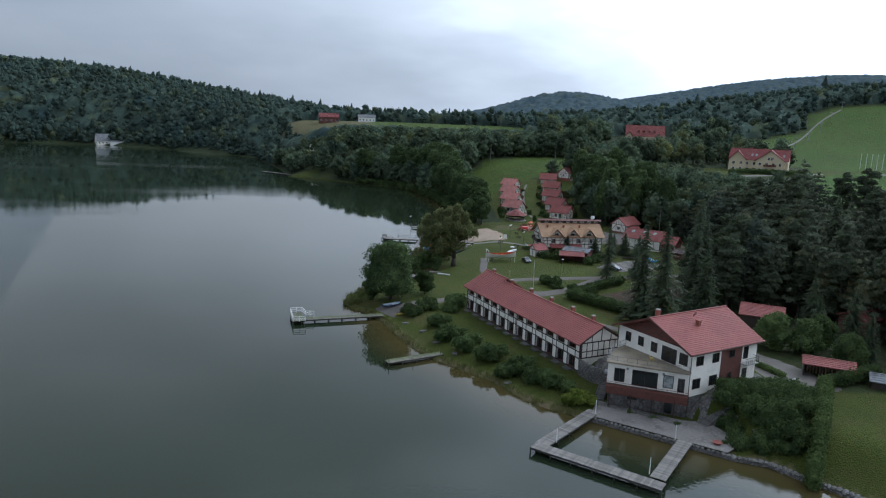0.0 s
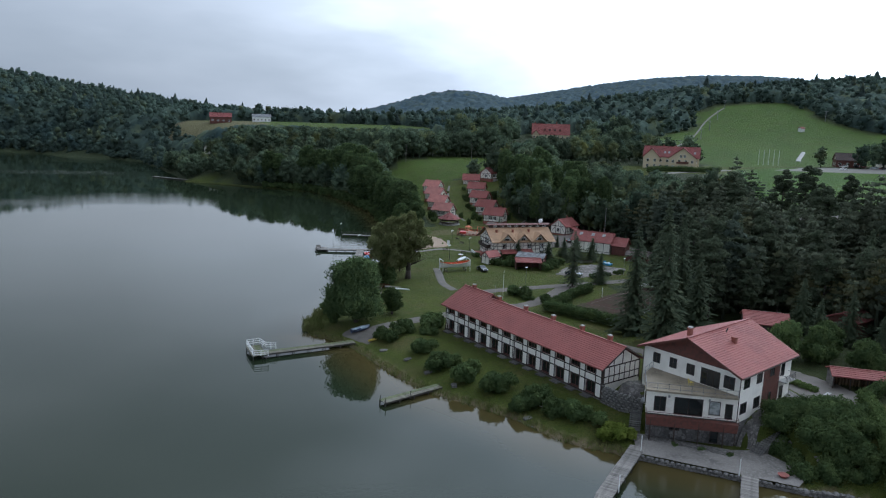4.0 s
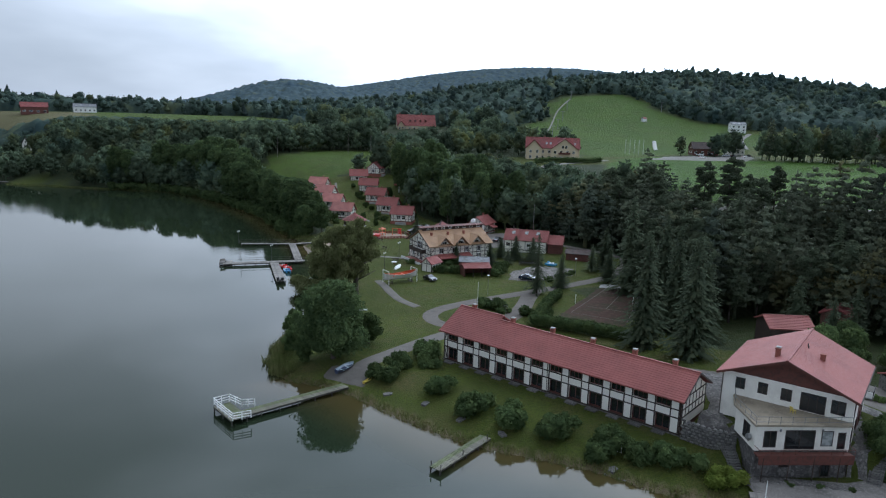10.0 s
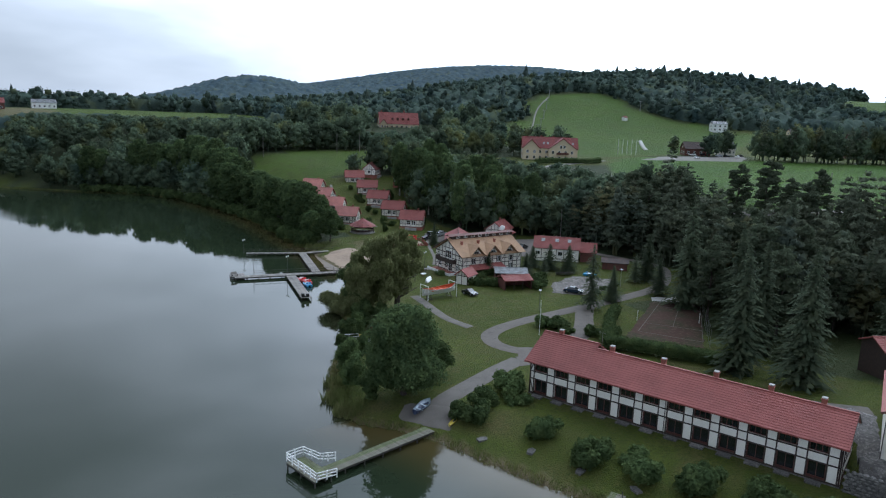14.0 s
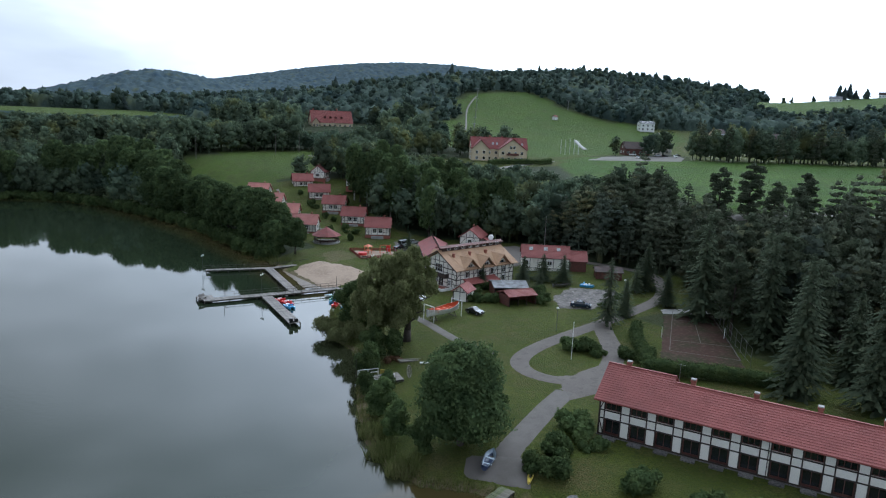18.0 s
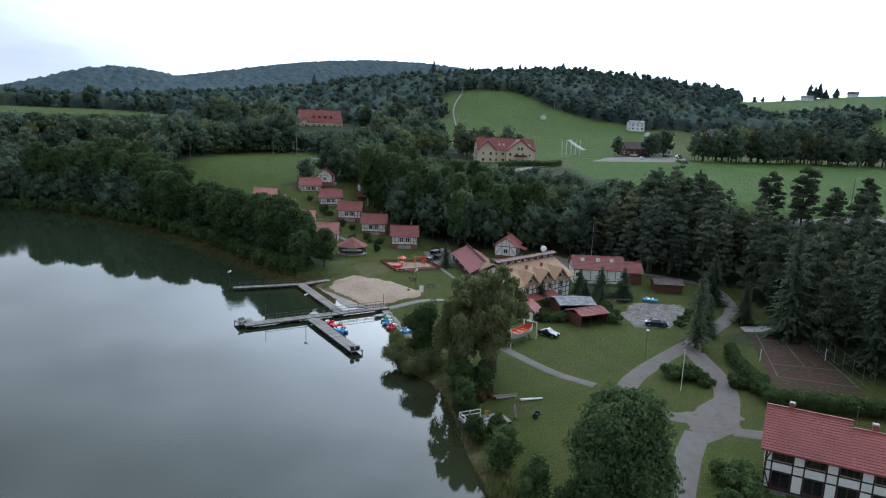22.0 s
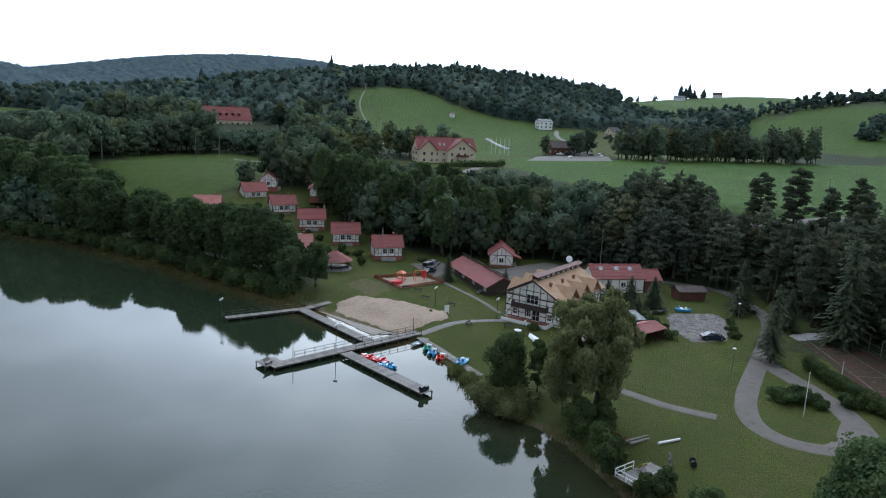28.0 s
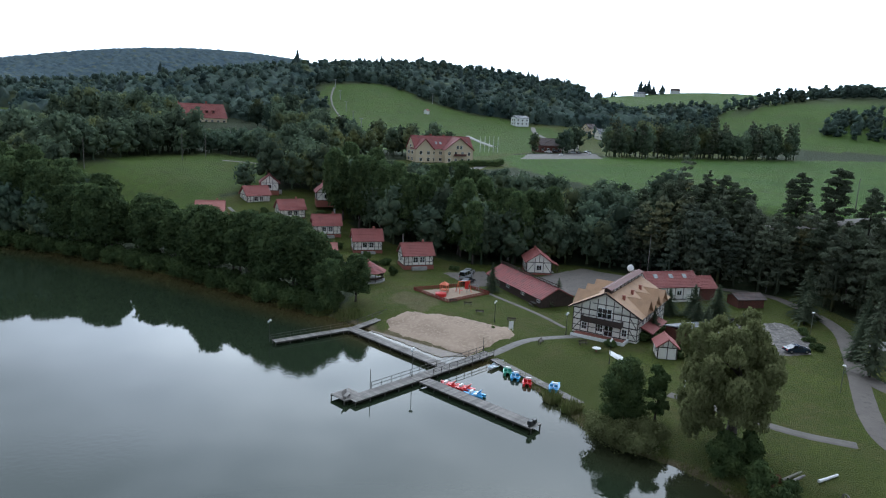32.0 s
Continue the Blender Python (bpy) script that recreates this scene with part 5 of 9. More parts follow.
# ---- street lamps ----
def globe_lamp(x, y, z=None, h=4.0, two=True):
    t = thing("park_lamp", pose(x, y, z_at(x, y) if z is None else z), "black park lamp with white globes", "lamp", "globe lamps")
    part("post", Geo().tube((0, 0, -0.1), (0, 0, h), 0.06, 0.045, 7).tube((0, 0, 0), (0, 0, 0.5), 0.11, 0.08, 7), M_BLACK, t)
    for dx in ((-0.22, 0.22) if two else (0,)):
        part("globe", Geo().ball((dx, 0, h + 0.2 + 0.18 * (dx > 0)), 0.21, 10, 7), M_GLOBE, t, smooth=True)


for x, y in ((25.8, 248.3), (29.0, 233.8), (20.0, 220.7)):
    globe_lamp(x, y)
globe_lamp(-6.3, 243.0, DK, 4.3)
globe_lamp(-11.5, 272.5, DK, 3.6)


def flat_lamp(x, y, h=4.6):
    t = thing("street_lamp", pose(x, y, z_at(x, y)), "white-headed lawn lamp on a thin pole", "lamp", "lawn lamps")
    part("pole", Geo().tube((0, 0, -0.1), (0, 0, h), 0.05, 0.04, 6), M_METAL, t)
    part("head", Geo().tube((0, 0, h), (0, 0, h + 0.16), 0.32, 0.2, 10), M_GLOBE, t)


for x, y in ((34.4, 187.5), (66.0, 197.5), (95.5, 213)):
    flat_lamp(x, y)


def pole(x, y, h, label, name="flagpole", r=0.06, mat=None):
    t = thing(name, pose(x, y, z_at(x, y)), label, "pole")
    part("mast", Geo().tube((0, 0, -0.1), (0, 0, h), r, r * 0.6, 7), mat or M_WHITE, t)
    part("finial", Geo().ball((0, 0, h + 0.08), 0.1, 6, 4), mat or M_WHITE, t)


pole(24.7, 173.6, 6.8, "white flagpole on the grass island")
pole(76.0, 236.5, 12.5, "tall grey pole in the yard", "mast_pole", 0.09, M_METAL)


# ---- cabins ----
def cabin(m, label, group, roof, L=9.0, W=7.2, wall=3.4, ridge=6.3, name="cabin"):
    c = thing(name, m, label, "cabin", group)
    hw, hl = W / 2 - 0.5, L / 2 - 0.5
    part("base", Geo().box(-hl - 0.1, hl + 0.1, -hw - 0.1, hw + 0.1, -1.5, 0.75), M_BRICK, c, "red brick base")
    part("wall", Geo().box(-hl, hl, -hw, hw, 0.7, wall), M_PLASTER, c)
    k = (ridge - wall) / (W / 2)
    for s in (-1, 1):
        x0, x1 = s * hl, s * (hl - 0.2)
        part("gable_wall", Geo().add([(x0, -hw, wall), (x0, hw, wall), (x0, 0, ridge - 0.35), (x1, -hw, wall), (x1, hw, wall), (x1, 0, ridge - 0.35)], [(0, 1, 2), (5, 4, 3), (0, 3, 4, 1), (1, 4, 5, 2), (2, 5, 3, 0)]), M_PLASTER, c)
    for s in (-1, 1):
        part("roof", Geo().courses((-L / 2, s * W / 2, wall - 0.1), (L / 2, s * W / 2, wall - 0.1), (L / 2, 0, ridge), (-L / 2, 0, ridge), 0.5), roof, c)
    part("ridge_cap", Geo().beam((-L / 2, 0, ridge + 0.05), (L / 2, 0, ridge + 0.05), 0.25, 0.1), roof, c)
    for s in (-1, 1):
        mw = wall_frame((-hl, s * hw), (hl, s * hw), -s)
        w = 2 * hl
        beams(c, mw, [(0.08, 0.75, 0.08, wall, 0.16), (w - 0.08, 0.75, w - 0.08, wall, 0.16), (0, 0.82, w, 0.82, 0.16), (0, wall - 0.1, w, wall - 0.1, 0.18), (0, 1.7, w * 0.27, 1.7, 0.12), (w * 0.73, 1.7, w, 1.7, 0.12)] + [(w * f, 0.8, w * f, wall, 0.13) for f in (0.14, 0.27, 0.5, 0.73, 0.86)]
              + [(0.1, 1.8, w * 0.13, wall - 0.2, 0.11), (w - 0.1, 1.8, w * 0.87, wall - 0.2, 0.11)])
        window(c, mw, w * 0.3, w * 0.47, 1.5, 3.0, M_WHITE, bars=1, rails=1)
        window(c, mw, w * 0.53, w * 0.7, 1.5, 3.0, M_WHITE, bars=1, rails=1)
        mg = wall_frame((s * hl, -hw), (s * hl, hw), s)
        v = 2 * hw
        beams(c, mg, [(0.08, 0.75, 0.08, wall, 0.16), (v - 0.08, 0.75, v - 0.08, wall, 0.16), (0, 0.82, v, 0.82, 0.16), (0, wall, v, wall, 0.18), (v * 0.33, 0.8, v * 0.33, wall + 1.2, 0.13), (v * 0.67, 0.8, v * 0.67, wall + 1.2, 0.13), (v / 2, wall, v / 2, ridge - 0.5, 0.14), (0.2, 1.0, v * 0.3, wall - 0.2, 0.12), (v - 0.2, 1.0, v * 0.7, wall - 0.2, 0.12)])
        window(c, mg, v * 0.4, v * 0.6, 1.5, 2.9, M_WHITE, bars=1)
    part("porch", Geo().box(-hl * 0.5, hl * 0.5, -hw - 1.1, -hw, -1.0, 0.5), M_CONCRETE, c)
    chimney(c, hl * 0.5, 0.5, ridge - 0.8, ridge + 0.6, 0.45, False)
    return c


def ground_pose(x, y, turn, sink=0.0):
    return pose(x, y, z_at(x, y) - sink, 0, 0, turn)


first = cabin(pose(51.4, 290.8, 2.5, 0, 0, -33.5), "white half-timbered cabin with red tile roof and brick base", "cabins on the slope", M_TILE)
for x, y, ridge_z, turn in ((52.3, 309.8, 9.8, -38), (53.2, 327.5, 11.75, -36), (55.8, 347.0, 13.9, -24), (56.8, 366, 16.3, -16)):
    copy_thing(first, pose(x, y, ridge_z - 6.35, 0, 0, turn))
pale = cabin(pose(36.5, 361.5, 6.9, 0, 0, -38), "white half-timbered cabin with faded pink roof", "cabins near the shore", M_TILE_PALE)
for x, y, ridge_z, turn in ((34.6, 342.5, 11.6, -38), (33.5, 325, 9.9, -36), (33.0, 308, 8.4, -36)):
    copy_thing(pale, pose(x, y, ridge_z - 6.35, 0, 0, turn))
dark = cabin(pose(73.5, 350, 11.6, 0, 0, 52), "dark-roofed half-timbered cabin facing with its gable", "cabins under the trees", M_TILE_OLD)
copy_thing(dark, pose(67.5, 372, 13.0, 0, 0, 52))
cottage = cabin(pose(72.2, 265.6, 1.9, 0, 0, 38), "white half-timbered cottage with red roof beside the yard", "", M_TILE, 9.5, 7.6, 3.6, 6.2, "cottage")


part("porch_roof", Geo().courses((-1.8, -5.6, 2.5), (1.8, -5.6, 2.5), (1.8, -3.0, 3.5), (-1.8, -3.0, 3.5), 0.5), M_TILE, cottage, "red porch roof")
for x in (-1.6, 1.6):
    part("porch_post", Geo().beam((x, -5.4, -0.6), (x, -5.4, 2.5), 0.14, 0.14), M_TIMBER, cottage)


def rotunda():
    r = thing("gazebo", pose(32.2, 290, z_at(32.2, 290)), "round wooden gazebo with faded red conical roof", "gazebo")
    n, R, ze, zt = 10, 4.6, 2.3, 4.7
    for i in range(n):
        a, b = 2 * math.pi * i / n, 2 * math.pi * (i + 1) / n
        e = [(R * math.cos(t), R * math.sin(t), ze) for t in (a, b)]
        t = [(0.25 * math.cos(u), 0.25 * math.sin(u), zt) for u in (b, a)]
        part("roof_panel", Geo().courses(e[0], e[1], t[0], t[1], 0.5, 0.04, 0.08), M_TILE_OLD, r)
        part("post", Geo().tube((0.85 * R * math.cos(a), 0.85 * R * math.sin(a), -0.3), (0.85 * R * math.cos(a), 0.85 * R * math.sin(a), ze + 0.3), 0.09, 0.09, 6), M_TIMBER, r)
        part("rail", Geo().beam((0.85 * R * math.cos(a), 0.85 * R * math.sin(a), 0.9), (0.85 * R * math.cos(b), 0.85 * R * math.sin(b), 0.9), 0.08, 0.5), M_TIMBER, r)
    part("floor", Geo().tube((0, 0, -0.6), (0, 0, 0.12), 4.3, 4.3, 20), M_CONCRETE, r)
    part("cap", Geo().ball((0, 0, zt + 0.1), 0.3, 8, 5), M_TILE_OLD, r)


rotunda()


# ---- chalet with tan roof ----
def chalet():
    h = thing("chalet", pose(33.1, 220.6, 1.55, 0, 0, 6), "large half-timbered chalet with tan shingle roof and dormers", "house")
    L, W, ze, zr, o = 21.3, 14.6, 5.3, 9.2, 0.9
    part("base", Geo().box(o, L - o, o, W - o, -0.8, 0.6), M_PLASTER, h)
    part("wall", Geo().box(o, L - o, o, W - o, 0.5, ze + 0.3), M_PLASTER, h)
    for x0, x1 in ((o, o + 0.25), (L - o, L - o - 0.25)):
        part("gable_wall", Geo().add([(x0, o, ze), (x0, W - o, ze), (x0, W / 2, zr - 0.45), (x1, o, ze), (x1, W - o, ze), (x1, W / 2, zr - 0.45)], [(0, 1, 2), (5, 4, 3), (0, 3, 4, 1), (1, 4, 5, 2), (2, 5, 3, 0)]), M_PLASTER, h)
    part("roof", Geo().courses((0, 0, ze), (L, 0, ze), (L, W / 2, zr), (0, W / 2, zr), 0.4), M_SHINGLE, h, "tan shingle roof slope")
    part("roof", Geo().courses((L, W, ze), (0, W, ze), (0, W / 2, zr), (L, W / 2, zr), 0.4), M_SHINGLE, h, "tan shingle roof slope")
    part("verge_board", Geo().beam((-0.03, 0, ze - 0.1), (-0.03, W / 2, zr - 0.1), 0.06, 0.3).beam((-0.03, W / 2, zr - 0.1), (-0.03, W, ze - 0.1), 0.06, 0.3), M_TIMBER, h)
    # raised lantern along the ridge
    lan = part("ridge_lantern", Geo().box(1.2, L + 0.2, W / 2 - 0.7, W / 2 + 0.7, zr - 0.5, zr + 0.62), M_TIMBER, h, "dark ridge lantern with small windows")
    for k in (-1, 1):
        part("lantern_roof", Geo().slab([(0.2, W / 2 + k * 1.05, zr + 0.6), (L + 0.5, W / 2 + k * 1.05, zr + 0.6), (L + 0.5, W / 2, zr + 1.0), (0.2, W / 2, zr + 1.0)], 0.1), M_REDWOOD, h, "dark timber lantern roof")
    for cx in (5.2, 10.6, 16.0):
        for k in (-1, 1):
            part("dormer_roof", Geo().slab([(cx + k * 2.7, W + 0.1, ze - 0.1), (cx, W + 0.1, 7.9), (cx, W - 5.0, 7.9), (cx + k * 2.7, W - 0.25, ze + 0.1)], 0.14), M_SHINGLE, h, "tan shingle dormer roof")
    ml = wall_frame((1.2, W / 2 - 0.7), (L, W / 2 - 0.7), 1)
    for i in range(8):
        window(h, ml, 1.4 + i * 2.4, 2.5 + i * 2.4, zr - 0.1, zr + 0.52, M_WHITE, bars=1, name="lantern_window")
    # cross gables over the south side
    for i, cx in enumerate((5.2, 10.6, 16.0)):
        w, top, yb = 2.7, 7.9, 5.0
        dm = part("dormer_wall", Geo().add([(cx - w + 0.5, o - 0.1, ze - 0.4), (cx + w - 0.5, o - 0.1, ze - 0.4), (cx, o - 0.1, top - 0.3), (cx - w + 0.5, o + 0.3, ze - 0.4), (cx + w - 0.5, o + 0.3, ze - 0.4), (cx, o + 0.3, top - 0.3)], [(0, 1, 2), (5, 4, 3), (0, 3, 4, 1), (1, 4, 5, 2), (2, 5, 3, 0)]), M_PLASTER, h, "white timbered dormer gable")
        for s in (-1, 1):
            part("dormer_roof", Geo().slab([(cx + s * w, -0.1, ze - 0.1), (cx, -0.1, top), (cx, yb, top), (cx + s * w, 0.25, ze + 0.1)], 0.14), M_SHINGLE, h, "tan shingle dormer roof")
        mg = wall_frame((cx - w, o - 0.1), (cx + w, o - 0.1), 1)
        beams(h, mg, [(0.6, ze - 0.2, 2 * w - 0.6, ze - 0.2, 0.16), (w, ze - 0.3, w, top - 0.4, 0.14), (w - 1.3, ze - 0.2, w - 0.1, top - 0.6, 0.12), (w + 1.3, ze - 0.2, w + 0.1, top - 0.6, 0.12)])
        window(h, mg, w - 0.75, w + 0.75, ze + 0.15, ze + 1.2, M_WHITE, bars=1)
        chimney(h, cx - 2.2, 4.6, 7.0, 8.6, 0.5, False)
    ms = wall_frame((o, o), (L - o, o), 1)
    w = L - 2 * o
    beams(h, ms, [(0, 0.6, w, 0.6, 0.18), (0, 2.9, w, 2.9, 0.2), (0, ze - 0.2, w, ze - 0.2, 0.2), (0, 1.7, w, 1.7, 0.13), (0, 4.0, w, 4.0, 0.13)] + [(w * k / 14, 0.6, w * k / 14, ze, 0.15) for k in range(15)] + [(w * k / 14, 3.0, w * (k + 1) / 14, ze - 0.2, 0.12) for k in (0, 4, 9, 13)])
    for k in (2, 5, 8, 11):
        window(h, ms, w * k / 14 + 0.15, w * (k + 1) / 14 - 0.15, 3.1, 4.7, M_WHITE, bars=1)
        window(h, ms, w * k / 14 + 0.15, w * (k + 1) / 14 - 0.15, 0.9, 2.5, M_WHITE, bars=1)
    part("awning", Geo().courses((3.0, -1.6, 2.1), (13.5, -1.6, 2.1), (13.5, 0.85, 3.0), (3.0, 0.85, 3.0), 0.4), M_TILE, h, "red lean-to roof")
    for x in (3.2, 8.2, 13.3):
        part("awning_post", Geo().beam((x, -1.4, -0.3), (x, -1.4, 2.1), 0.14, 0.14), M_TIMBER, h)
    mf = wall_frame((o, o), (o, W - o), -1)
    v = W - 2 * o
    beams(h, mf, [(0, 0.6, v, 0.6, 0.18), (0, 2.9, v, 2.9, 0.22), (0, 1.7, v, 1.7, 0.13), (0, ze - 0.1, v, ze - 0.1, 0.22), (0, 4.1, v, 4.1, 0.13)] + [(v * k / 8, 0.6, v * k / 8, ze + min(k, 8 - k) * 0.75, 0.16) for k in range(9)] + [(0.2, 3.0, v / 8, 5.0, 0.13), (v - 0.2, 3.0, v * 7 / 8, 5.0, 0.13), (0.2, 0.8, v / 8, 2.7, 0.13), (v - 0.2, 0.8, v * 7 / 8, 2.7, 0.13), (v / 2 - 2.6, 6.6, v / 2 + 2.6, 6.6, 0.15)])
    window(h, mf, v * 0.4, v * 0.62, 3.9, 5.9, M_WHITE, bars=2, rails=1)
    window(h, mf, v * 0.15, v * 0.23, 1.1, 2.5, M_WHITE, bars=1, rails=1)
    window(h, mf, v * 0.77, v * 0.86, 1.1, 2.5, M_WHITE, bars=1, rails=1)
    window(h, mf, v * 0.52, v * 0.64, 1.1, 2.6, M_WHITE, bars=2, rails=1)
    window(h, mf, v * 0.36, v * 0.5, 0.5, 2.6, M_WHITE, bars=1, rails=1, name="door")
    b = part("balcony", Geo().box(o - 1.3, o, W * 0.25, W * 0.8, 2.9, 3.05), M_TIMBER, h, "dark wooden balcony")
    part("balcony_front", Geo().box(o - 1.32, o - 1.24, W * 0.25, W * 0.8, 3.05, 4.05), M_TIMBER, b)
    part("balcony_side", Geo().box(o - 1.24, o, W * 0.25, W * 0.25 + 0.07, 3.05, 4.05), M_TIMBER, b)
    part("balcony_side", Geo().box(o - 1.24, o, W * 0.8 - 0.07, W * 0.8, 3.05, 4.05), M_TIMBER, b)
    part("porch", Geo().box(-2.2, o, W * 0.18, W * 0.88, -0.6, 0.45), M_BRICK, h, "brick porch with white parapet")
    part("porch_parapet", Geo().box(-2.3, -2.15, W * 0.18, W * 0.88, 0.0, 0.85).box(-2.2, o, W * 0.16, W * 0.18, 0.0, 0.85), M_WHITE, h)
    part("satellite_dish", Geo().tube((19.5, 8.6, zr + 1.4), (19.2, 8.4, zr + 1.5), 0.75, 0.65, 14).tube((19.7, 8.7, zr - 0.5), (19.6, 8.6, zr + 1.4), 0.05, 0.05, 5), M_WHITE, h, "white satellite dish")


chalet()


def shed(name, m, L, W, he, hr, roof, wall, label, open_front=False, category="shed", timber=False):
    """A plain gabled outbuilding with its ridge along x."""
    s = thing(name, m, label, category)
    hl, hw = L / 2, W / 2
    if open_front:
        part("back_wall", Geo().box(-hl + 0.3, hl - 0.3, hw - 0.5, hw - 0.35, -0.8, he), wall, s)
        for sx in (-1, 1):
            part("side_wall", Geo().box(sx * (hl - 0.3) - 0.07, sx * (hl - 0.3) + 0.07, -hw + 0.4, hw - 0.5, -0.8, he), wall, s)
        for k in range(4):
            part("post", Geo().beam((-hl + 0.4 + k * (L - 0.8) / 3, -hw + 0.4, -0.5), (-hl + 0.4 + k * (L - 0.8) / 3, -hw + 0.4, he), 0.15, 0.15), M_TIMBER, s)
    else:
        part("wall", Geo().box(-hl + 0.4, hl - 0.4, -hw + 0.4, hw - 0.4, -1.2, he + 0.2), wall, s)
        for sx in (-1, 1):
            x0, x1 = sx * (hl - 0.4), sx * (hl - 0.6)
            part("gable_wall", Geo().add([(x0, -hw + 0.4, he), (x0, hw - 0.4, he), (x0, 0, hr - 0.25), (x1, -hw + 0.4, he), (x1, hw - 0.4, he), (x1, 0, hr - 0.25)], [(0, 1, 2), (5, 4, 3), (0, 3, 4, 1), (1, 4, 5, 2), (2, 5, 3, 0)]), wall, s)
    for sy in (-1, 1):
        part("roof", Geo().courses((-hl, sy * hw, he), (hl, sy * hw, he), (hl, 0, hr), (-hl, 0, hr), 0.45), roof, s)
    part("ridge_cap", Geo().beam((-hl, 0, hr + 0.05), (hl, 0, hr + 0.05), 0.25, 0.1), roof, s)
    if timber:
        for sy in (-1, 1):
            mw = wall_frame((-hl + 0.4, sy * (hw - 0.4)), (hl - 0.4, sy * (hw - 0.4)), -sy)
            w = L - 0.8
            n = max(2, round(w / 2.2))
            beams(s, mw, [(w * k / n, 0, w * k / n, he, 0.14) for k in range(n + 1)] + [(0, he - 0.1, w, he - 0.1, 0.16), (0, 0.1, w, 0.1, 0.16)])
            for k in range(0, n, 3):
                window(s, mw, w * (k + 0.2) / n, w * (k + 0.8) / n, 1.0, min(2.2, he - 0.3), M_WHITE, bars=1)
        for sx in (-1, 1):
            mg = wall_frame((sx * (hl - 0.4), -hw + 0.4), (sx * (hl - 0.4), hw - 0.4), sx)
            v = W - 0.8
            beams(s, mg, [(0, he, v, he, 0.16), (v / 2, 0, v / 2, hr - 0.3, 0.14), (0.1, 0, 0.1, he, 0.14), (v - 0.1, 0, v - 0.1, he, 0.14), (v * 0.25, he, v * 0.25, (he + hr) / 2, 0.12), (v * 0.75, he, v * 0.75, (he + hr) / 2, 0.12)])
    return s


b1 = shed("barn", pose(69.5, 229.2, 3.2, 0, 0, -38), 13.5, 8.5, 3.0, 5.8, M_TILE, M_PLASTER, "white outbuilding with red tile roof and skylights", timber=True, category="building")
for k in (-4, 0, 3.5):
    part("skylight", Geo().slab([(k - 0.5, -1.9, 4.72), (k + 0.5, -1.9, 4.72), (k + 0.5, -0.9, 5.4), (k - 0.5, -0.9, 5.4)], 0.08), M_CURTAIN, b1, "white-framed skylight")
shed("annex", pose(76.3, 223.4, 2.9, 0, 0, -38), 5.0, 6.8, 2.7, 5.0, M_TILE, M_REDWOOD, "low red-roofed wooden annex", category="building")
shed("wood_shed", pose(77.8, 213.4, 2.0, 0, 0, -40), 7.5, 5.0, 2.4, 3.4, M_DARKROOF, M_REDWOOD, "low dark-roofed wooden shed beside the parking patch")
s1 = shed("long_shed", pose(51.5, 256.0, 1.8, 0, 0, 62), 26.0, 9.0, 2.0, 4.3, M_TILE_OLD, M_TIMBER, "long dark timber shed with red roof", timber=True)
for k in range(22):
    part("ridge_fence_post", Geo().box(-13 + k * 1.2, -12.9 + k * 1.2, 0.2, 0.3, 4.3, 5.1), M_TIMBER, s1)
part("ridge_fence_board", Geo().box(-13.2, 13, 0.2, 0.26, 4.95, 5.15).box(-13.2, 13, 0.2, 0.26, 4.5, 4.65), M_TIMBER, s1, "dark board fence along the ridge")
shed("open_shed", pose(44.0, 214.2, 1.7, 0, 0, -28), 8.5, 7.5, 2.5, 3.3, M_GREYROOF, M_REDWOOD, "open shed with patched grey sheet roof", True)
shed("open_shed", pose(40.6, 206.9, 1.7, 0, 0, -10), 7.6, 5.5, 2.4, 3.3, M_TILE, M_REDWOOD, "open wood store with red roof", True)
shed("garden_house", pose(31.5, 215.2, 1.7, 0, 0, 30), 5.0, 4.2, 2.2, 3.8, M_TILE, M_PLASTER, "tiny half-timbered garden house with red roof", timber=True)
ws = shed("wood_store", pose(64.2, 107.4, 4.35, 0, 0, -26), 7.8, 4.4, 2.4, 3.2, M_TILE, M_STONE, "open wood store with red roof and stacked logs", True)
shed("log_shed", pose(63.0, 129.3, 4.6, 0, 0, -27), 8.0, 7.2, 4.4, 5.9, M_TILE, M_TIMBER, "red-roofed dark wooden shed under the spruces")
shed("log_shed", pose(87, 136, 4.6, 0, 0, 24), 7.5, 6.5, 2.4, 3.9, M_TILE_OLD, M_REDWOOD, "old red-roofed wooden shed under the spruces")
shed("tarp_shed", pose(70.2, 103.0, 4.2, 0, 0, -26), 3.4, 3.0, 1.6, 2.6, M_GREYROOF, M_TIMBER, "small shed with blue-grey roof")


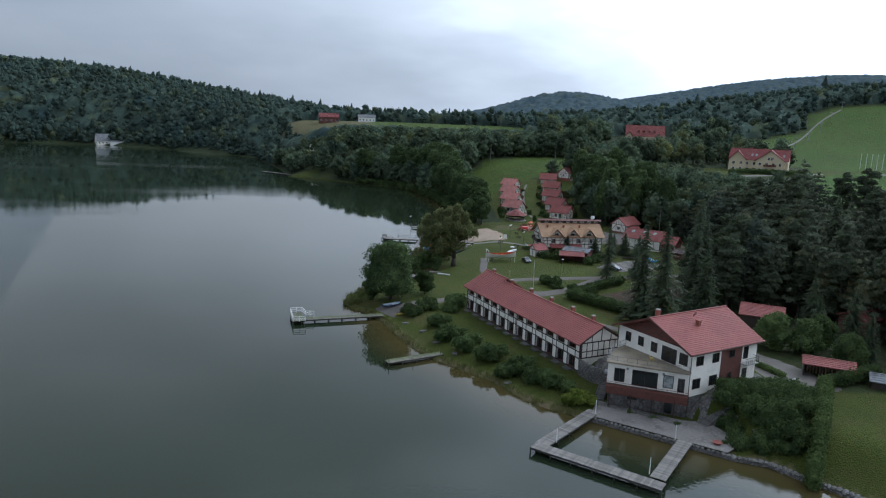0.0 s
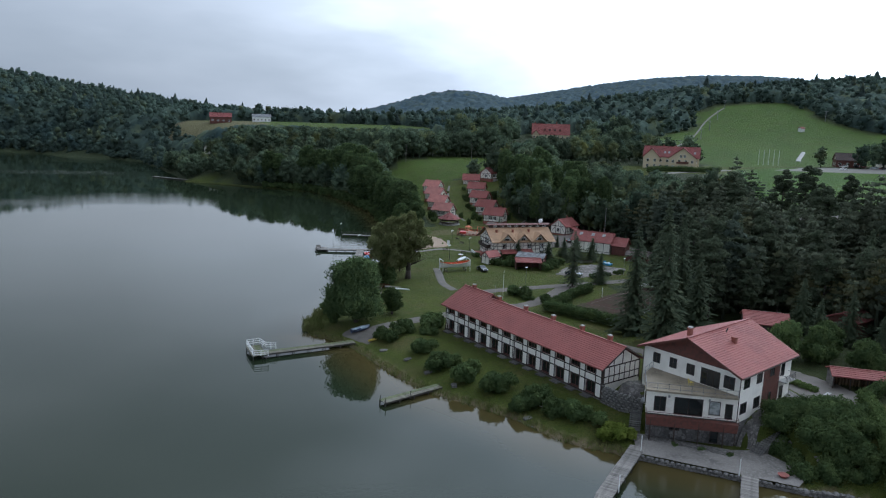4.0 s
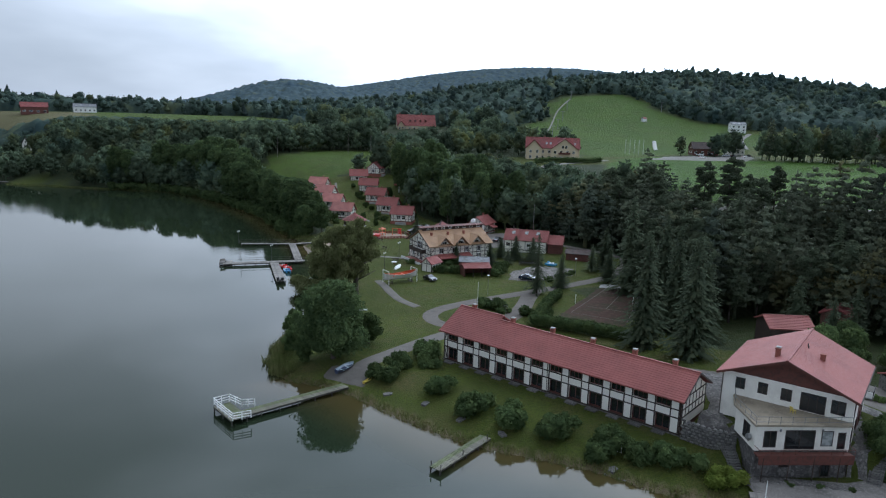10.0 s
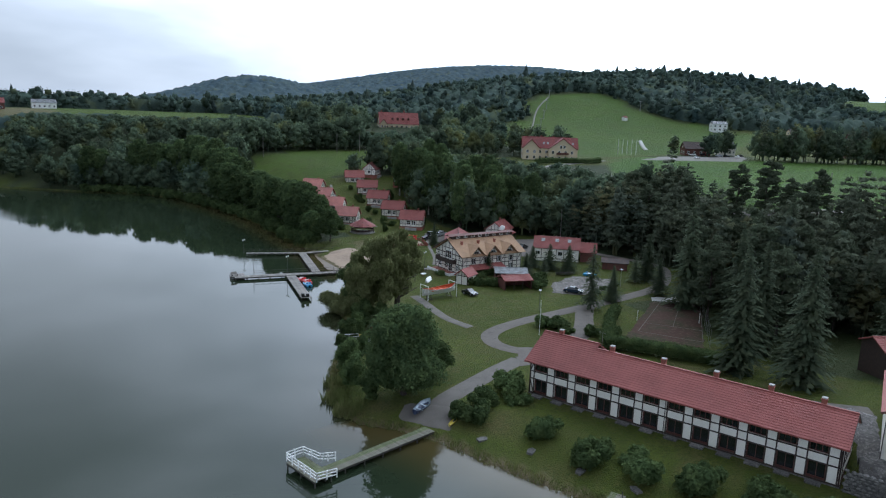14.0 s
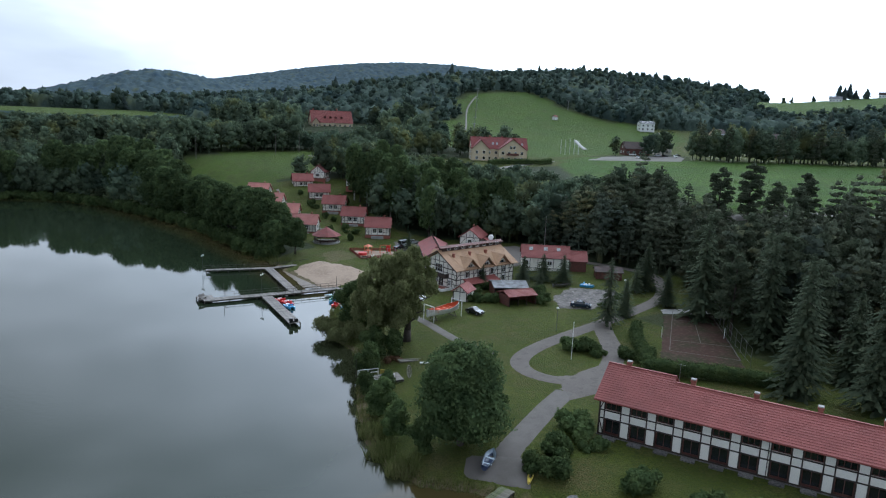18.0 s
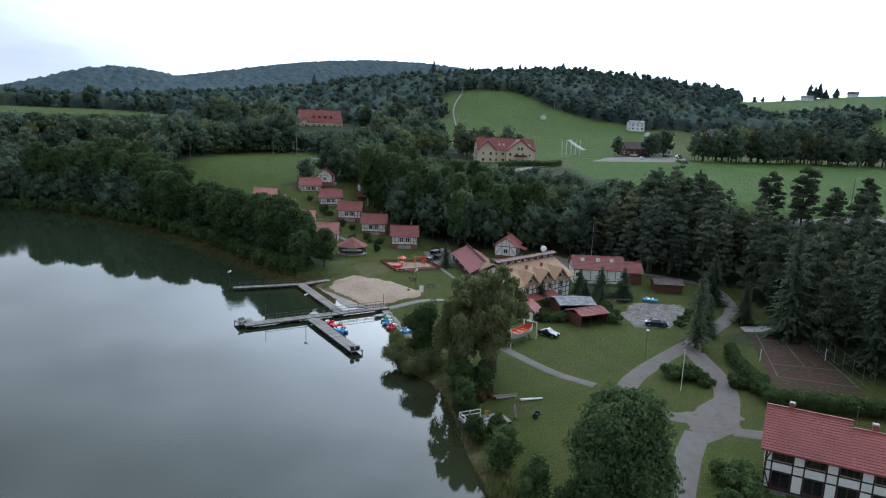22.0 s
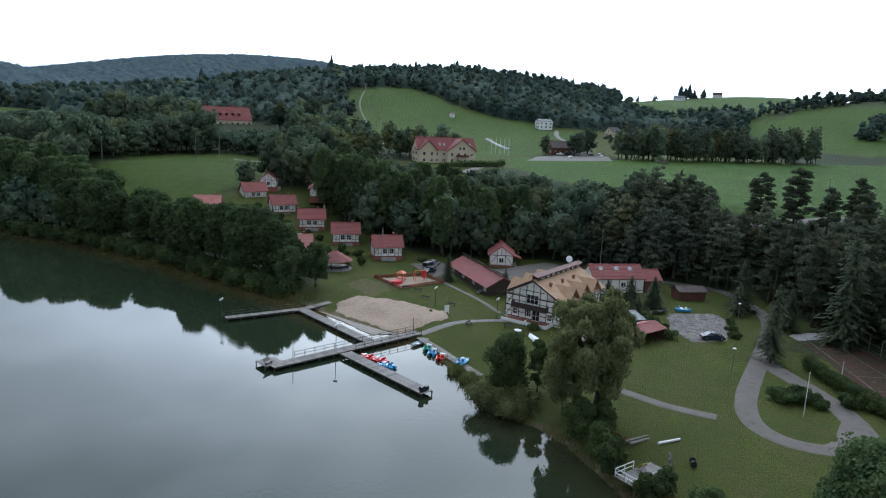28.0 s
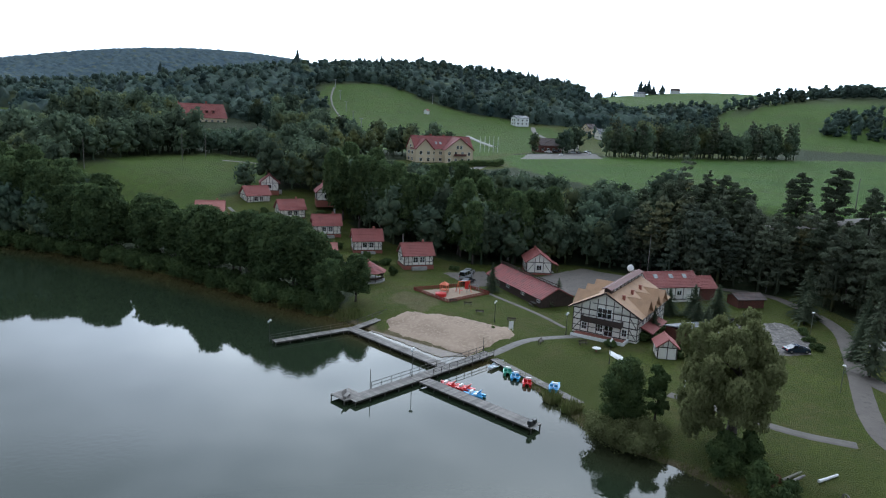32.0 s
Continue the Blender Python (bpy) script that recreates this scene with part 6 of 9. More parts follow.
# ---- inn, red house, far houses ----
def big_house(name, m, L, W, he, hr, roof, wall, label, rows, cols, gables=()):
    s = shed(name, m, L, W, he, hr, roof, wall, label, category="house")
    hl, hw = L / 2, W / 2
    for sy in (-1, 1):
        mw = wall_frame((-hl + 0.4, sy * (hw - 0.4)), (hl - 0.4, sy * (hw - 0.4)), -sy)
        w = L - 0.8
        for r in range(rows):
            for k in range(cols):
                z = 1.0 + r * (he - 0.6) / rows
                window(s, mw, w * (k + 0.3) / cols, w * (k + 0.7) / cols, z, z + 1.5, M_WHITE, bars=1)
    for sx in (-1, 1):
        mg = wall_frame((sx * (hl - 0.4), -hw + 0.4), (sx * (hl - 0.4), hw - 0.4), sx)
        v = W - 0.8
        for r in range(rows):
            for k in range(2):
                z = 1.0 + r * (he - 0.6) / rows
                window(s, mg, v * (0.2 + 0.4 * k), v * (0.38 + 0.4 * k), z, z + 1.5, M_WHITE, bars=1)
        window(s, mg, v * 0.42, v * 0.58, he + 0.3, he + 1.7, M_WHITE, bars=1)
    for cx, gw, ahead in gables:
        y0 = -hw - ahead
        top = min(hr - 0.25, he + gw * (hr - he) / hw)
        part("gable_bay", Geo().box(cx - gw + 0.5, cx + gw - 0.5, y0, -hw + 1, -1.2, he).add([(cx - gw + 0.5, y0, he), (cx + gw - 0.5, y0, he), (cx, y0, top - 0.35), (cx - gw + 0.5, y0 + 0.3, he), (cx + gw - 0.5, y0 + 0.3, he), (cx, y0 + 0.3, top - 0.35)], [(0, 1, 2), (5, 4, 3), (0, 3, 4, 1), (1, 4, 5, 2), (2, 5, 3, 0)]), wall, s)
        for k in (-1, 1):
            part("gable_roof", Geo().slab([(cx + k * gw, y0 - 0.7, he - 0.15), (cx, y0 - 0.7, top), (cx, 0, top), (cx + k * gw, 0, he - 0.15)], 0.22), roof, s)
            part("verge_board", Geo().beam((cx + k * gw, y0 - 0.74, he - 0.25), (cx, y0 - 0.74, top - 0.1), 0.06, 0.35), M_RUST, s)
        mw = wall_frame((cx - gw, y0), (cx + gw, y0), 1)
        n = max(2, round(gw / 2))
        for r in range(rows):
            for k in range(n):
                z, c = 1.0 + r * (he - 0.6) / rows, 2 * gw * (k + 0.8) / (n + 0.6)
                window(s, mw, c - 0.65, c + 0.65, z, z + 1.6, M_WHITE, bars=1)
        if gw > 5:
            for c in (-0.9, 0.9):
                window(s, mw, gw + c - 0.6, gw + c + 0.6, he + 0.2, he + 1.9, M_WHITE, bars=1)
            part("balcony", Geo().box(cx - 3.2, cx + 3.2, y0 - 1.3, y0, he - 2.9, he - 2.7).box(cx - 3.2, cx + 3.2, y0 - 1.32, y0 - 1.24, he - 2.7, he - 1.9), M_REDWOOD, s, "brown wooden balcony")
    return s


zi = z_at(172, 374)
inn = big_house("inn", pose(172.5, 378.5, zi - 0.5, 0, 0, -30), 30, 12, 6.6, 12.4, M_TILE_OLD, M_CREAM, "cream lakeside inn with dark red roof and gabled bays", 2, 8, ((-10.2, 4.8, 1.0), (6.2, 7.6, 3.0)))
for k in (-3.4, -1.2, 12.2):
    part("roof_window", Geo().slab([(k - 0.5, -4.0, 8.75), (k + 0.5, -4.0, 8.75), (k + 0.5, -2.8, 9.85), (k - 0.5, -2.8, 9.85)], 0.1), M_CURTAIN, inn)
chimney(inn, -4.5, 1.0, 11.0, 13.2, 0.8, False)
chimney(inn, 2.0, 1.0, 11.0, 13.0, 0.8, False)
rh = big_house("holiday_house", pose(160, 555, 29.8, 0, 0, -14), 30, 14, 3.6, 12.0, M_TILE, M_CREAM, "long holiday house with tall red roof in the wood", 1, 8, ((-12.0, 3.0, 0.4),))
part("basement", Geo().box(-14.5, 14.5, -6.4, 6.4, -4.5, -1.0), M_CREAM, rh, "cream plaster basement storey")
for k in (-5, -1, 3, 7):
    d = part("roof_dormer", Geo().box(k - 0.8, k + 0.8, -4.8, -2.2, 6.2, 8.2), M_TILE, rh)
    part("dormer_window", Geo().box(k - 0.55, k + 0.55, -4.84, -4.81, 6.8, 7.9), M_PANE, d)
chimney(rh, 4.5, 0.8, 11.0, 13.6, 0.9, False)
chimney(rh, -12.5, 0.8, 11.0, 13.2, 0.8, False)
fb = big_house("farm_barn", pose(-113, 700, z_at(-113, 700), 0, 0, 8), 20, 12, 5, 8.8, M_TILE_OLD, M_REDWOOD, "dark red farm barn on the hill field", 1, 4)
big_house("farm_barn", pose(-78, 722, z_at(-78, 722), 0, 0, 8), 18, 12, 4.4, 7.2, M_GREYROOF, M_WHITE, "white farm building on the hill field", 1, 5)
big_house("villa", pose(-107, 1022, z_at(-107, 1022) + 6, 0, 0, 12), 16, 12, 6, 10, M_TILE, M_WHITE, "white villa with red roof on the ridge", 2, 4)
big_house("villa", pose(-100, 560, z_at(-100, 560), 0, 0, 40), 10, 8, 3, 6.5, M_DARKROOF, M_PLASTER, "small white house above the trees", 1, 3)
big_house("villa", pose(428, 492, z_at(428, 492), 0, 0, -30), 13, 10, 6.4, 8.6, M_GREYROOF, M_WHITE, "white terraced villa beside the ski slope", 2, 3)
rng = random.Random(5)
for x, y, t, w, rf, wl, lab in ((292, 388, -25, 17, M_DARKROOF, M_REDWOOD, "brown wooden lodge with dark roof"), (316, 386, -25, 11, M_GREYROOF, M_PLASTER, "pale lodge with grey roof"), (395, 345, -35, 24, M_DARKROOF, M_REDWOOD, "large dark wooden barn beside the field"), (418, 335, -30, 18, M_DARKROOF, M_TIMBER, "dark wooden barn beside the field"),
                                (448, 345, -20, 14, M_DARKROOF, M_PLASTER, "white house under dark roof"), (470, 312, -30, 13, M_TILE_OLD, M_PLASTER, "white village house below the hills"), (430, 415, -40, 12, M_GREYROOF, M_PLASTER, "white village house below the hills"), (455, 440, -10, 12, M_DARKROOF, M_CREAM, "cream village house below the hills"), (480, 405, -25, 13, M_DARKROOF, M_REDWOOD, "brown village house below the hills"), (1040, 640, -60, 18, M_GREYROOF, M_WHITE, "white farmhouse on the ridge"), (1150, 620, -60, 16, M_DARKROOF, M_WHITE, "white farmhouse on the ridge")):
    big_house("village_house", pose(x, y, z_at(x, y), 0, 0, t), w, 9.5, 4, 8.2, rf, wl, lab, 1, 4)

for i in range(5):
    x, y = 243 + i * 2.3, 404 - i * 1.5
    pole(x, y, 9, "tall white flagpole on the lawn below the slope", "flagpole", 0.14)


strip("ski_ramp", [(281, 419), (294, 436), (308, 453), (322, 470)], 3.0, M_CONCRETE, "pale concrete ramp on the grass slope", "ramp", 0.6, kind="")
strip("path", [(352, 409), (395, 455), (430, 480)], 4.0, M_GRAVEL, "pale lane beside the slope", "path", 0.4)
strip("path", [(210, 470), (270, 540), (330, 620), (372, 662)], 1.6, M_GRAVEL, "bare lift track up the grass slope", "path", 0.5)


def lift_pylon(x, y, h=8):
    t = thing("lift_pylon", pose(x, y, z_at(x, y)), "small ski lift pylon on the slope", "pylon", "lift pylons")
    part("mast", Geo().tube((0, 0, -0.3), (0, 0, h), 0.3, 0.2, 6), M_METAL, t)
    part("arm", Geo().beam((-2, 0, h), (2, 0, h), 0.3, 0.3), M_METAL, t)


for k in range(6):
    lift_pylon(232 + 28 * k, 480 + 36 * k)
lift_pylon(430, 590, 9)
hut = shed("lift_hut", pose(385, 560, z_at(385, 560), 0, 0, 10), 5, 4, 2.6, 4, M_TILE, M_WHITE, "small red-roofed lift hut on the slope")

bh = big_house("boathouse", pose(-372, 770, 0.6, 0, 0, 40), 16, 12, 3.5, 11.5, M_GREYROOF, M_PLASTER, "white steep-roofed boathouse on the far shore", 1, 4)
shed("boathouse_wing", pose(-352, 771, 0.8, 0, 0, 20), 24, 10, 3.2, 4.4, M_GREYROOF, M_WHITE, "low white boathouse wing on the far shore", category="building")
patch("far_beach", [(-340, 763), (-318, 752), (-290, 742), (-296, 752), (-330, 775)], M_SAND, "pale sandy far beach", "beach", 0.3, step=5)
plank_pier("pier", (-102, 479), (-129, 501), 2.4, 0.6, "low plank pier on the wooded far shore", M_DECK, plank=1.5)

for x, y in ((70, 430), (86, 438), (103, 444), (30, 428)):
    pole(x, y, 10.5, "grey wooden utility pole at the meadow's edge", "utility_pole", 0.16, M_DECK)
pole(152, 203, 10, "grey wooden utility pole beside the field", "utility_pole", 0.16, M_DECK)

# ---- trees ----
def leaf_sprays(rng, P, N, size, droop=0.0, tilt=0.55, three=False):
    """A small ragged leaf spray at each place, roughly facing along N."""
    n = len(P)
    N = N + rng.normal(0, tilt, (n, 3))
    N /= np.linalg.norm(N, axis=1, keepdims=True) + 1e-9
    T = np.cross(N, rng.normal(0, 1, (n, 3)))
    T /= np.linalg.norm(T, axis=1, keepdims=True) + 1e-9
    B = np.cross(N, T)
    B[:, 2] -= droop
    s = size * rng.uniform(0.6, 1.3, (n, 1))
    if three:
        V = np.stack([P - T * s * 0.6 - B * s * 0.4, P + T * s * 0.6 - B * s * 0.3, P + T * s * 0.1 + B * s * 0.7], 1).reshape(-1, 3)
        return V, np.arange(3 * n).reshape(-1, 3)
    V = np.stack([P - T * s * 0.5 - B * s * 0.35, P + T * s * 0.1 - B * s * 0.5, P + T * s * 0.55 + B * s * 0.3, P - T * s * 0.15 + B * s * 0.5], 1).reshape(-1, 3)
    return V, np.arange(4 * n).reshape(-1, 4)


def ball_arrays(n, rings):
    g = Geo().ball((0, 0, 0), 1.0, n, rings)
    f = []
    for q in g.f:
        f += [q] if len(q) == 3 else [(q[0], q[1], q[2]), (q[0], q[2], q[3])]
    return np.array(g.v), np.array(f), np.array([q if len(q) == 4 else (*q, q[2]) for q in g.f])


ROUND, LOW = ball_arrays(7, 5), ball_arrays(6, 4)


def crown(rng, lobes, leaves, size, core=0.8, droop=0.0, jag=0.18, three=False, tilt=0.55):
    """Lobes (x, y, z, r, squash): leaf sprays over dark inner masses."""
    Vs, Fs, k = [], [], 0
    ball_v, ball_f = (LOW[0], LOW[1]) if three else (ROUND[0], ROUND[2])
    lobes = np.array(lobes)
    area = lobes[:, 3] ** 2
    count = np.maximum(6, (leaves * area / area.sum()).astype(int))
    for (x, y, z, r, q), c in zip(lobes, count):
        if core:
            cv = ball_v * rng.uniform(1 - jag, 1 + jag, (len(ball_v), 1)) * r * core * np.array([1, 1, q]) + (x, y, z)
            Vs.append(cv)
            Fs.append(ball_f + k)
            k += len(cv)
        d = rng.normal(0, 1, (c, 3))
        d /= np.linalg.norm(d, axis=1, keepdims=True)
        d[:, 2] = np.where(d[:, 2] < -0.5, -d[:, 2], d[:, 2])
        lump = 1 + 0.22 * np.sin(d[:, :1] * 5 + x) * np.sin(d[:, 1:2] * 6 + y) * np.sin(d[:, 2:] * 5 + z)
        P = d * r * lump * rng.uniform(0.72, 1.1, (c, 1)) * np.array([1, 1, q]) + (x, y, z)
        if droop:
            P[:, 2] -= droop * rng.uniform(0, 1, c) * r
        v, f = leaf_sprays(rng, P, d, size, droop, tilt, three)
        Vs.append(v)
        Fs.append(f + k)
        k += len(v)
    return np.concatenate(Vs), np.concatenate(Fs)


def broad_lobes(rng, h, w, n, low=0.25, squash=0.85):
    out = []
    for i in range(n):
        t = (i + 0.5) / n
        z = h * (low + (1 - low) * (0.12 + 0.76 * t))
        reach = w * 0.5 * math.sin(math.pi * (0.18 + 0.72 * t)) * 0.72
        a = i * 2.4 + rng.uniform(-0.5, 0.5)
        rr = reach * rng.uniform(0.25, 1.0)
        out.append((rr * math.cos(a), rr * math.sin(a), z, w * rng.uniform(0.17, 0.27), squash))
    out.append((0, 0, h * (low + (1 - low) * 0.5), w * 0.3, 1.1))
    return out


def spruce_arrays(rng, h, w, whorls, low=0.06, per=9, twigs=4, fat=1.0):
    """Whorls of drooping boughs, each of a few ragged sprays."""
    Vs, Fs, k = [], [], 0
    for i in range(whorls):
        t = low + (1 - low) * (i / whorls) ** 0.95
        z, r = h * t, w * 0.5 * (1 - t) ** 0.75 * rng.uniform(0.78, 1.15) + 0.15
        for j in range(max(4, int(per * (1 - 0.5 * t)))):
            a = 2 * math.pi * (j + rng.uniform(-0.45, 0.45)) / max(4, int(per * (1 - 0.5 * t))) + i
            rr = r * rng.uniform(0.6, 1.2)
            drop = rr * rng.uniform(0.15, 0.5)
            for q in range(twigs):
                u0, u1 = max(0.0, (q - 0.3) / twigs), (q + 1.0) / twigs
                b = a + rng.uniform(-0.22, 0.22)
                c, s = math.cos(b), math.sin(b)
                wd = (0.16 + 0.17 * rr * (1.15 - u1)) * rng.uniform(0.7, 1.3) * fat
                x0, x1 = rr * u0, rr * u1 * rng.uniform(0.95, 1.1)
                z0, z1 = z - drop * u0 ** 1.4, z - drop * u1 ** 1.4 - rng.uniform(0.0, 0.35)
                xm, zm = x0 * 0.45 + x1 * 0.55, (z0 + z1) / 2 - 0.12 - wd * 0.35
                Vs.append(np.array([(x0 * c, x0 * s, z0), (xm * c - wd * s, xm * s + wd * c, zm), (x1 * c, x1 * s, z1), (xm * c + wd * s, xm * s - wd * c, zm)]))
                Fs.append(np.array([(0, 1, 2, 3)]) + k)
                k += 4
    return np.concatenate(Vs), np.concatenate(Fs)


def trunk_geo(rng, h, r, limbs=0, spread_=1.0, lean=0.0, start=0.3):
    g = Geo()
    pts = [(lean * h * t + 0.12 * math.sin(t * 5), 0.1 * math.cos(t * 4) - 0.1, h * t) for t in (0, 0.2, 0.45, 0.7, 1.0)]
    rad = [r * 1.35, r, r * 0.8, r * 0.5, r * 0.15]
    pts[0] = (pts[0][0], pts[0][1], -0.6)
    for a, b, ra, rb in zip(pts, pts[1:], rad, rad[1:]):
        g.tube(a, b, ra, rb, 8)
    for i in range(limbs):
        t = start + (0.9 - start) * i / max(1, limbs)
        a = i * 2.4
        z = h * t
        g.tube((lean * h * t, 0, z), (lean * h * t + spread_ * math.cos(a) * rng.uniform(0.6, 1), spread_ * math.sin(a) * rng.uniform(0.6, 1), z + h * 0.18), r * 0.4, r * 0.08, 5)
    return g


def make_tree(name, label, category, group, trunk_g, arrays, leaf_mat, bark=None, where=None):
    t = thing(name, where or Matrix.Identity(4), label, category, group)
    if trunk_g is not None:
        part("trunk", trunk_g, bark or M_BARK, t, smooth=True)
    sheet("crown", arrays[0], arrays[1], leaf_mat, t)
    return t


def tree_pose(x, y, turn, s=1.0, z=None, sz=None):
    return pose(x, y, (z_at(x, y) if z is None else z) - 0.1, 0, 0, turn) @ Matrix.Diagonal((s, s, sz or s, 1))


def put(kind, x, y, turn, s=1.0, sz=None):
    """A scaled copy of a tree."""
    c = copy_thing(kind, pose(x, y, z_at(x, y) - 0.1, 0, 0, turn))
    c.scale = (s, s, sz or s)
    return c


nrng = np.random.default_rng(11)
prng = random.Random(11)

# round-crowned tree by the boat slip
lob = broad_lobes(prng, 13.2, 12.6, 46, 0.1)
make_tree("broadleaf_tree", "dense round-crowned green tree by the boat slip", "tree", "", trunk_geo(prng, 10, 0.4, 8, 3.4), crown(nrng, lob, 38000, 0.36, 0.7), L_OAK, where=tree_pose(-11.0, 158.0, 20))
lob = broad_lobes(prng, 6.0, 5.4, 10, 0.05)
make_tree("broadleaf_tree", "small dark tree beside the round-crowned tree", "tree", "", trunk_geo(prng, 4, 0.2, 3, 1.2), crown(nrng, lob, 5000, 0.28, 0.66), L_BUSH, where=tree_pose(-3.0, 162.5, 90))
# willow by the dock
lob = []
for k in range(96):
    u, a = (k + 0.5) / 96, k * 2.39996
    z = 5.2 + 11.6 * u - (1.8 if math.cos(a - 2.2) > 0.3 else 0)
    reach = 7.4 * math.sqrt(max(0.05, 1 - ((z - 9.6) / 8.0) ** 2)) * prng.uniform(0.4, 1.05) * (1 + 0.14 * math.sin(2 * a + 0.7))
    if z < 9.5 and math.cos(a) > 0.1:
        reach *= 0.6
    lob.append((reach * math.cos(a) - 1.7, reach * math.sin(a) + 1.2, z + prng.uniform(-0.8, 0.8), prng.uniform(0.7, 1.4), 1.1))
make_tree("willow_tree", "large grey-green willow leaning over the shore", "tree", "", trunk_geo(prng, 12, 0.65, 11, 5.0), crown(nrng, lob, 60000, 0.3, 0.0, 0.9, 0.3, True, 0.9), L_WILLOW, where=tree_pose(4.4, 196.2, 0))
lob = broad_lobes(prng, 10.5, 8.0, 14, 0.02)
make_tree("broadleaf_tree", "dark dense shoreline tree beside the willow", "tree", "", trunk_geo(prng, 6, 0.25, 4, 1.5), crown(nrng, lob, 11000, 0.3, 0.66), L_BUSH, where=tree_pose(0.2, 209.6, 0))
lob = broad_lobes(prng, 9.0, 4.0, 9, 0.02)
make_tree("broadleaf_tree", "slender dark alder behind the reeds", "tree", "", trunk_geo(prng, 6, 0.15, 3, 0.8), crown(nrng, lob, 4500, 0.3, 0.66), L_BUSH, where=tree_pose(3.2, 206.2, 0))
lob = [(prng.uniform(-6.5, 6.5), prng.uniform(-3.2, 3.2), prng.uniform(0.4, 2.4), prng.uniform(1.1, 1.9), 0.9) for _ in range(28)]
make_tree("shore_shrub", "grey-green willow shrub hanging over the water", "shrub", "", None, crown(nrng, lob, 13000, 0.24, 0.66, 0.2), L_WILLOW, where=pose(-3.4, 209.5, 0.2, 0, 0, 82))
for x, y, s, lab in ((-6.6, 190.0, 1.0, "dark alder clump on the bank"), (-3.6, 194.5, 1.15, "dark alder clump on the bank"), (-0.4, 192.5, 1.0, "dark alder clump on the bank"), (-9.6, 186.4, 1.0, "dark alder clump on the bank"), (-12.8, 180.0, 0.8, "dark shrub by the plank platform"), (-9.4, 179.4, 0.7, "dark shrub by the plank platform"), (-14.6, 172.5, 1.2, "dark shrub on the shore"), (-16.2, 165.5, 1.1, "dark shrub on the shore"), (-15.5, 160, 0.9, "dark shrub on the shore")):
    lob = broad_lobes(prng, 5.0 * s, 4.4 * s, 8, 0.0)
    make_tree("shore_shrub", lab, "shrub", "shore shrubs", None, crown(nrng, lob, int(4200 * s), 0.28, 0.66), L_BUSH, where=tree_pose(x, y, prng.uniform(0, 360)))

for x, y, h_, w_ in ((60.8, 120.4, 6.5, 7.0), (66.5, 118.8, 6.0, 7.0), (71.5, 114.0, 5.0, 6.5), (71.0, 123.0, 5.5, 6.0)):
    lob = broad_lobes(prng, h_, w_, 12, 0.0)
    make_tree("garden_shrub", "large dark green shrub behind the drive", "shrub", "drive shrubs", None, crown(nrng, lob, 6500, 0.3, 0.68), L_BUSH, where=tree_pose(x, y, prng.uniform(0, 360)))

# shrubs on the lawn
shrubs = []
for k in range(3):
    lob = [(prng.uniform(-1.9, 1.9), prng.uniform(-1.2, 1.2), prng.uniform(0.3, 1.5), prng.uniform(0.6, 1.0), 0.95) for _ in range(14)]
    shrubs.append(crown(nrng, lob, 3200, 0.27, 0.7, 0.0, 0.18, True))
base_shrub = []
for k, (x, y, s) in enumerate(((0.7, 138.4, 0.95), (2.5, 130.7, 1.1), (6.0, 125.6, 1.1))):
    base_shrub.append(make_tree("lawn_shrub", "dark green rounded shrub on the lawn", "shrub", "lawn shrubs", None, shrubs[k], L_BUSH, where=tree_pose(x, y, 40 * k, s * 1.2, None, s * 1.2)))
for i, (x, y, s) in enumerate(((10.2, 120.3, 1.15), (14.8, 115.0, 1.05), (-5.6, 147.3, 0.95), (-2.0, 149.2, 0.95), (4.6, 152.4, 1.2), (20.2, 107.6, 1.0), (12.2, 113.8, 0.85), (16.5, 111.2, 0.9), (3.0, 147.8, 0.6),
                                (28.6, 177.6, 1.0), (30.6, 176.0, 1.15), (30.5, 172.5, 0.6), (55.8, 194.6, 0.6), (60.5, 196.6, 0.55), (65, 198.6, 0.6), (45.5, 204, 0.9), (47.5, 207.5, 1.0), (50.5, 210.6, 1.1), (32.5, 212.4, 0.9), (36.0, 210.4, 1.0), (39.0, 220.0, 0.8), (44, 299, 0.5), (46, 298, 0.5), (57, 282, 0.6), (29, 224.5, 0.6), (38, 167.6, 1.0), (34.6, 168.6, 0.95))):
    put(base_shrub[i % 3], x, y, 67 * i, s * (1.2 if y < 153 else 1.0), s * (1.2 if y < 153 else 1.0))
for i, (x, y, s) in enumerate(((46.0, 296.5, 0.9), (45.2, 303, 0.8), (47.2, 316, 0.9), (46.0, 320.5, 0.7), (48.2, 334, 0.9), (48.6, 338.5, 0.8), (50.5, 353, 0.9), (39.4, 302, 0.8), (39.0, 318, 0.8), (38.8, 335, 0.9), (41, 352, 0.9), (58.5, 297.5, 1.0), (59.5, 316, 1.1), (60.5, 334, 1.1), (62.0, 340.5, 1.2), (40.0, 288.5, 0.7), (27.0, 296.5, 1.0), (27.4, 303, 1.1))):
    put(base_shrub[i % 3], x, y, 41 * i, s * 0.75, s * (1.5 if i % 2 else 0.95))
put_lime = make_tree("lawn_shrub", "yellow-green shrub beside the stone stairs", "shrub", "lawn shrubs", None, shrubs[1], L_LIME, where=tree_pose(22.6, 102.6, 10, 1.05))
THICKET = [(42.6, 100.0), (41.9, 89.6), (48.6, 85.4), (50.4, 86.2), (56.2, 97.4), (53.4, 100.6), (49.0, 101.2)]
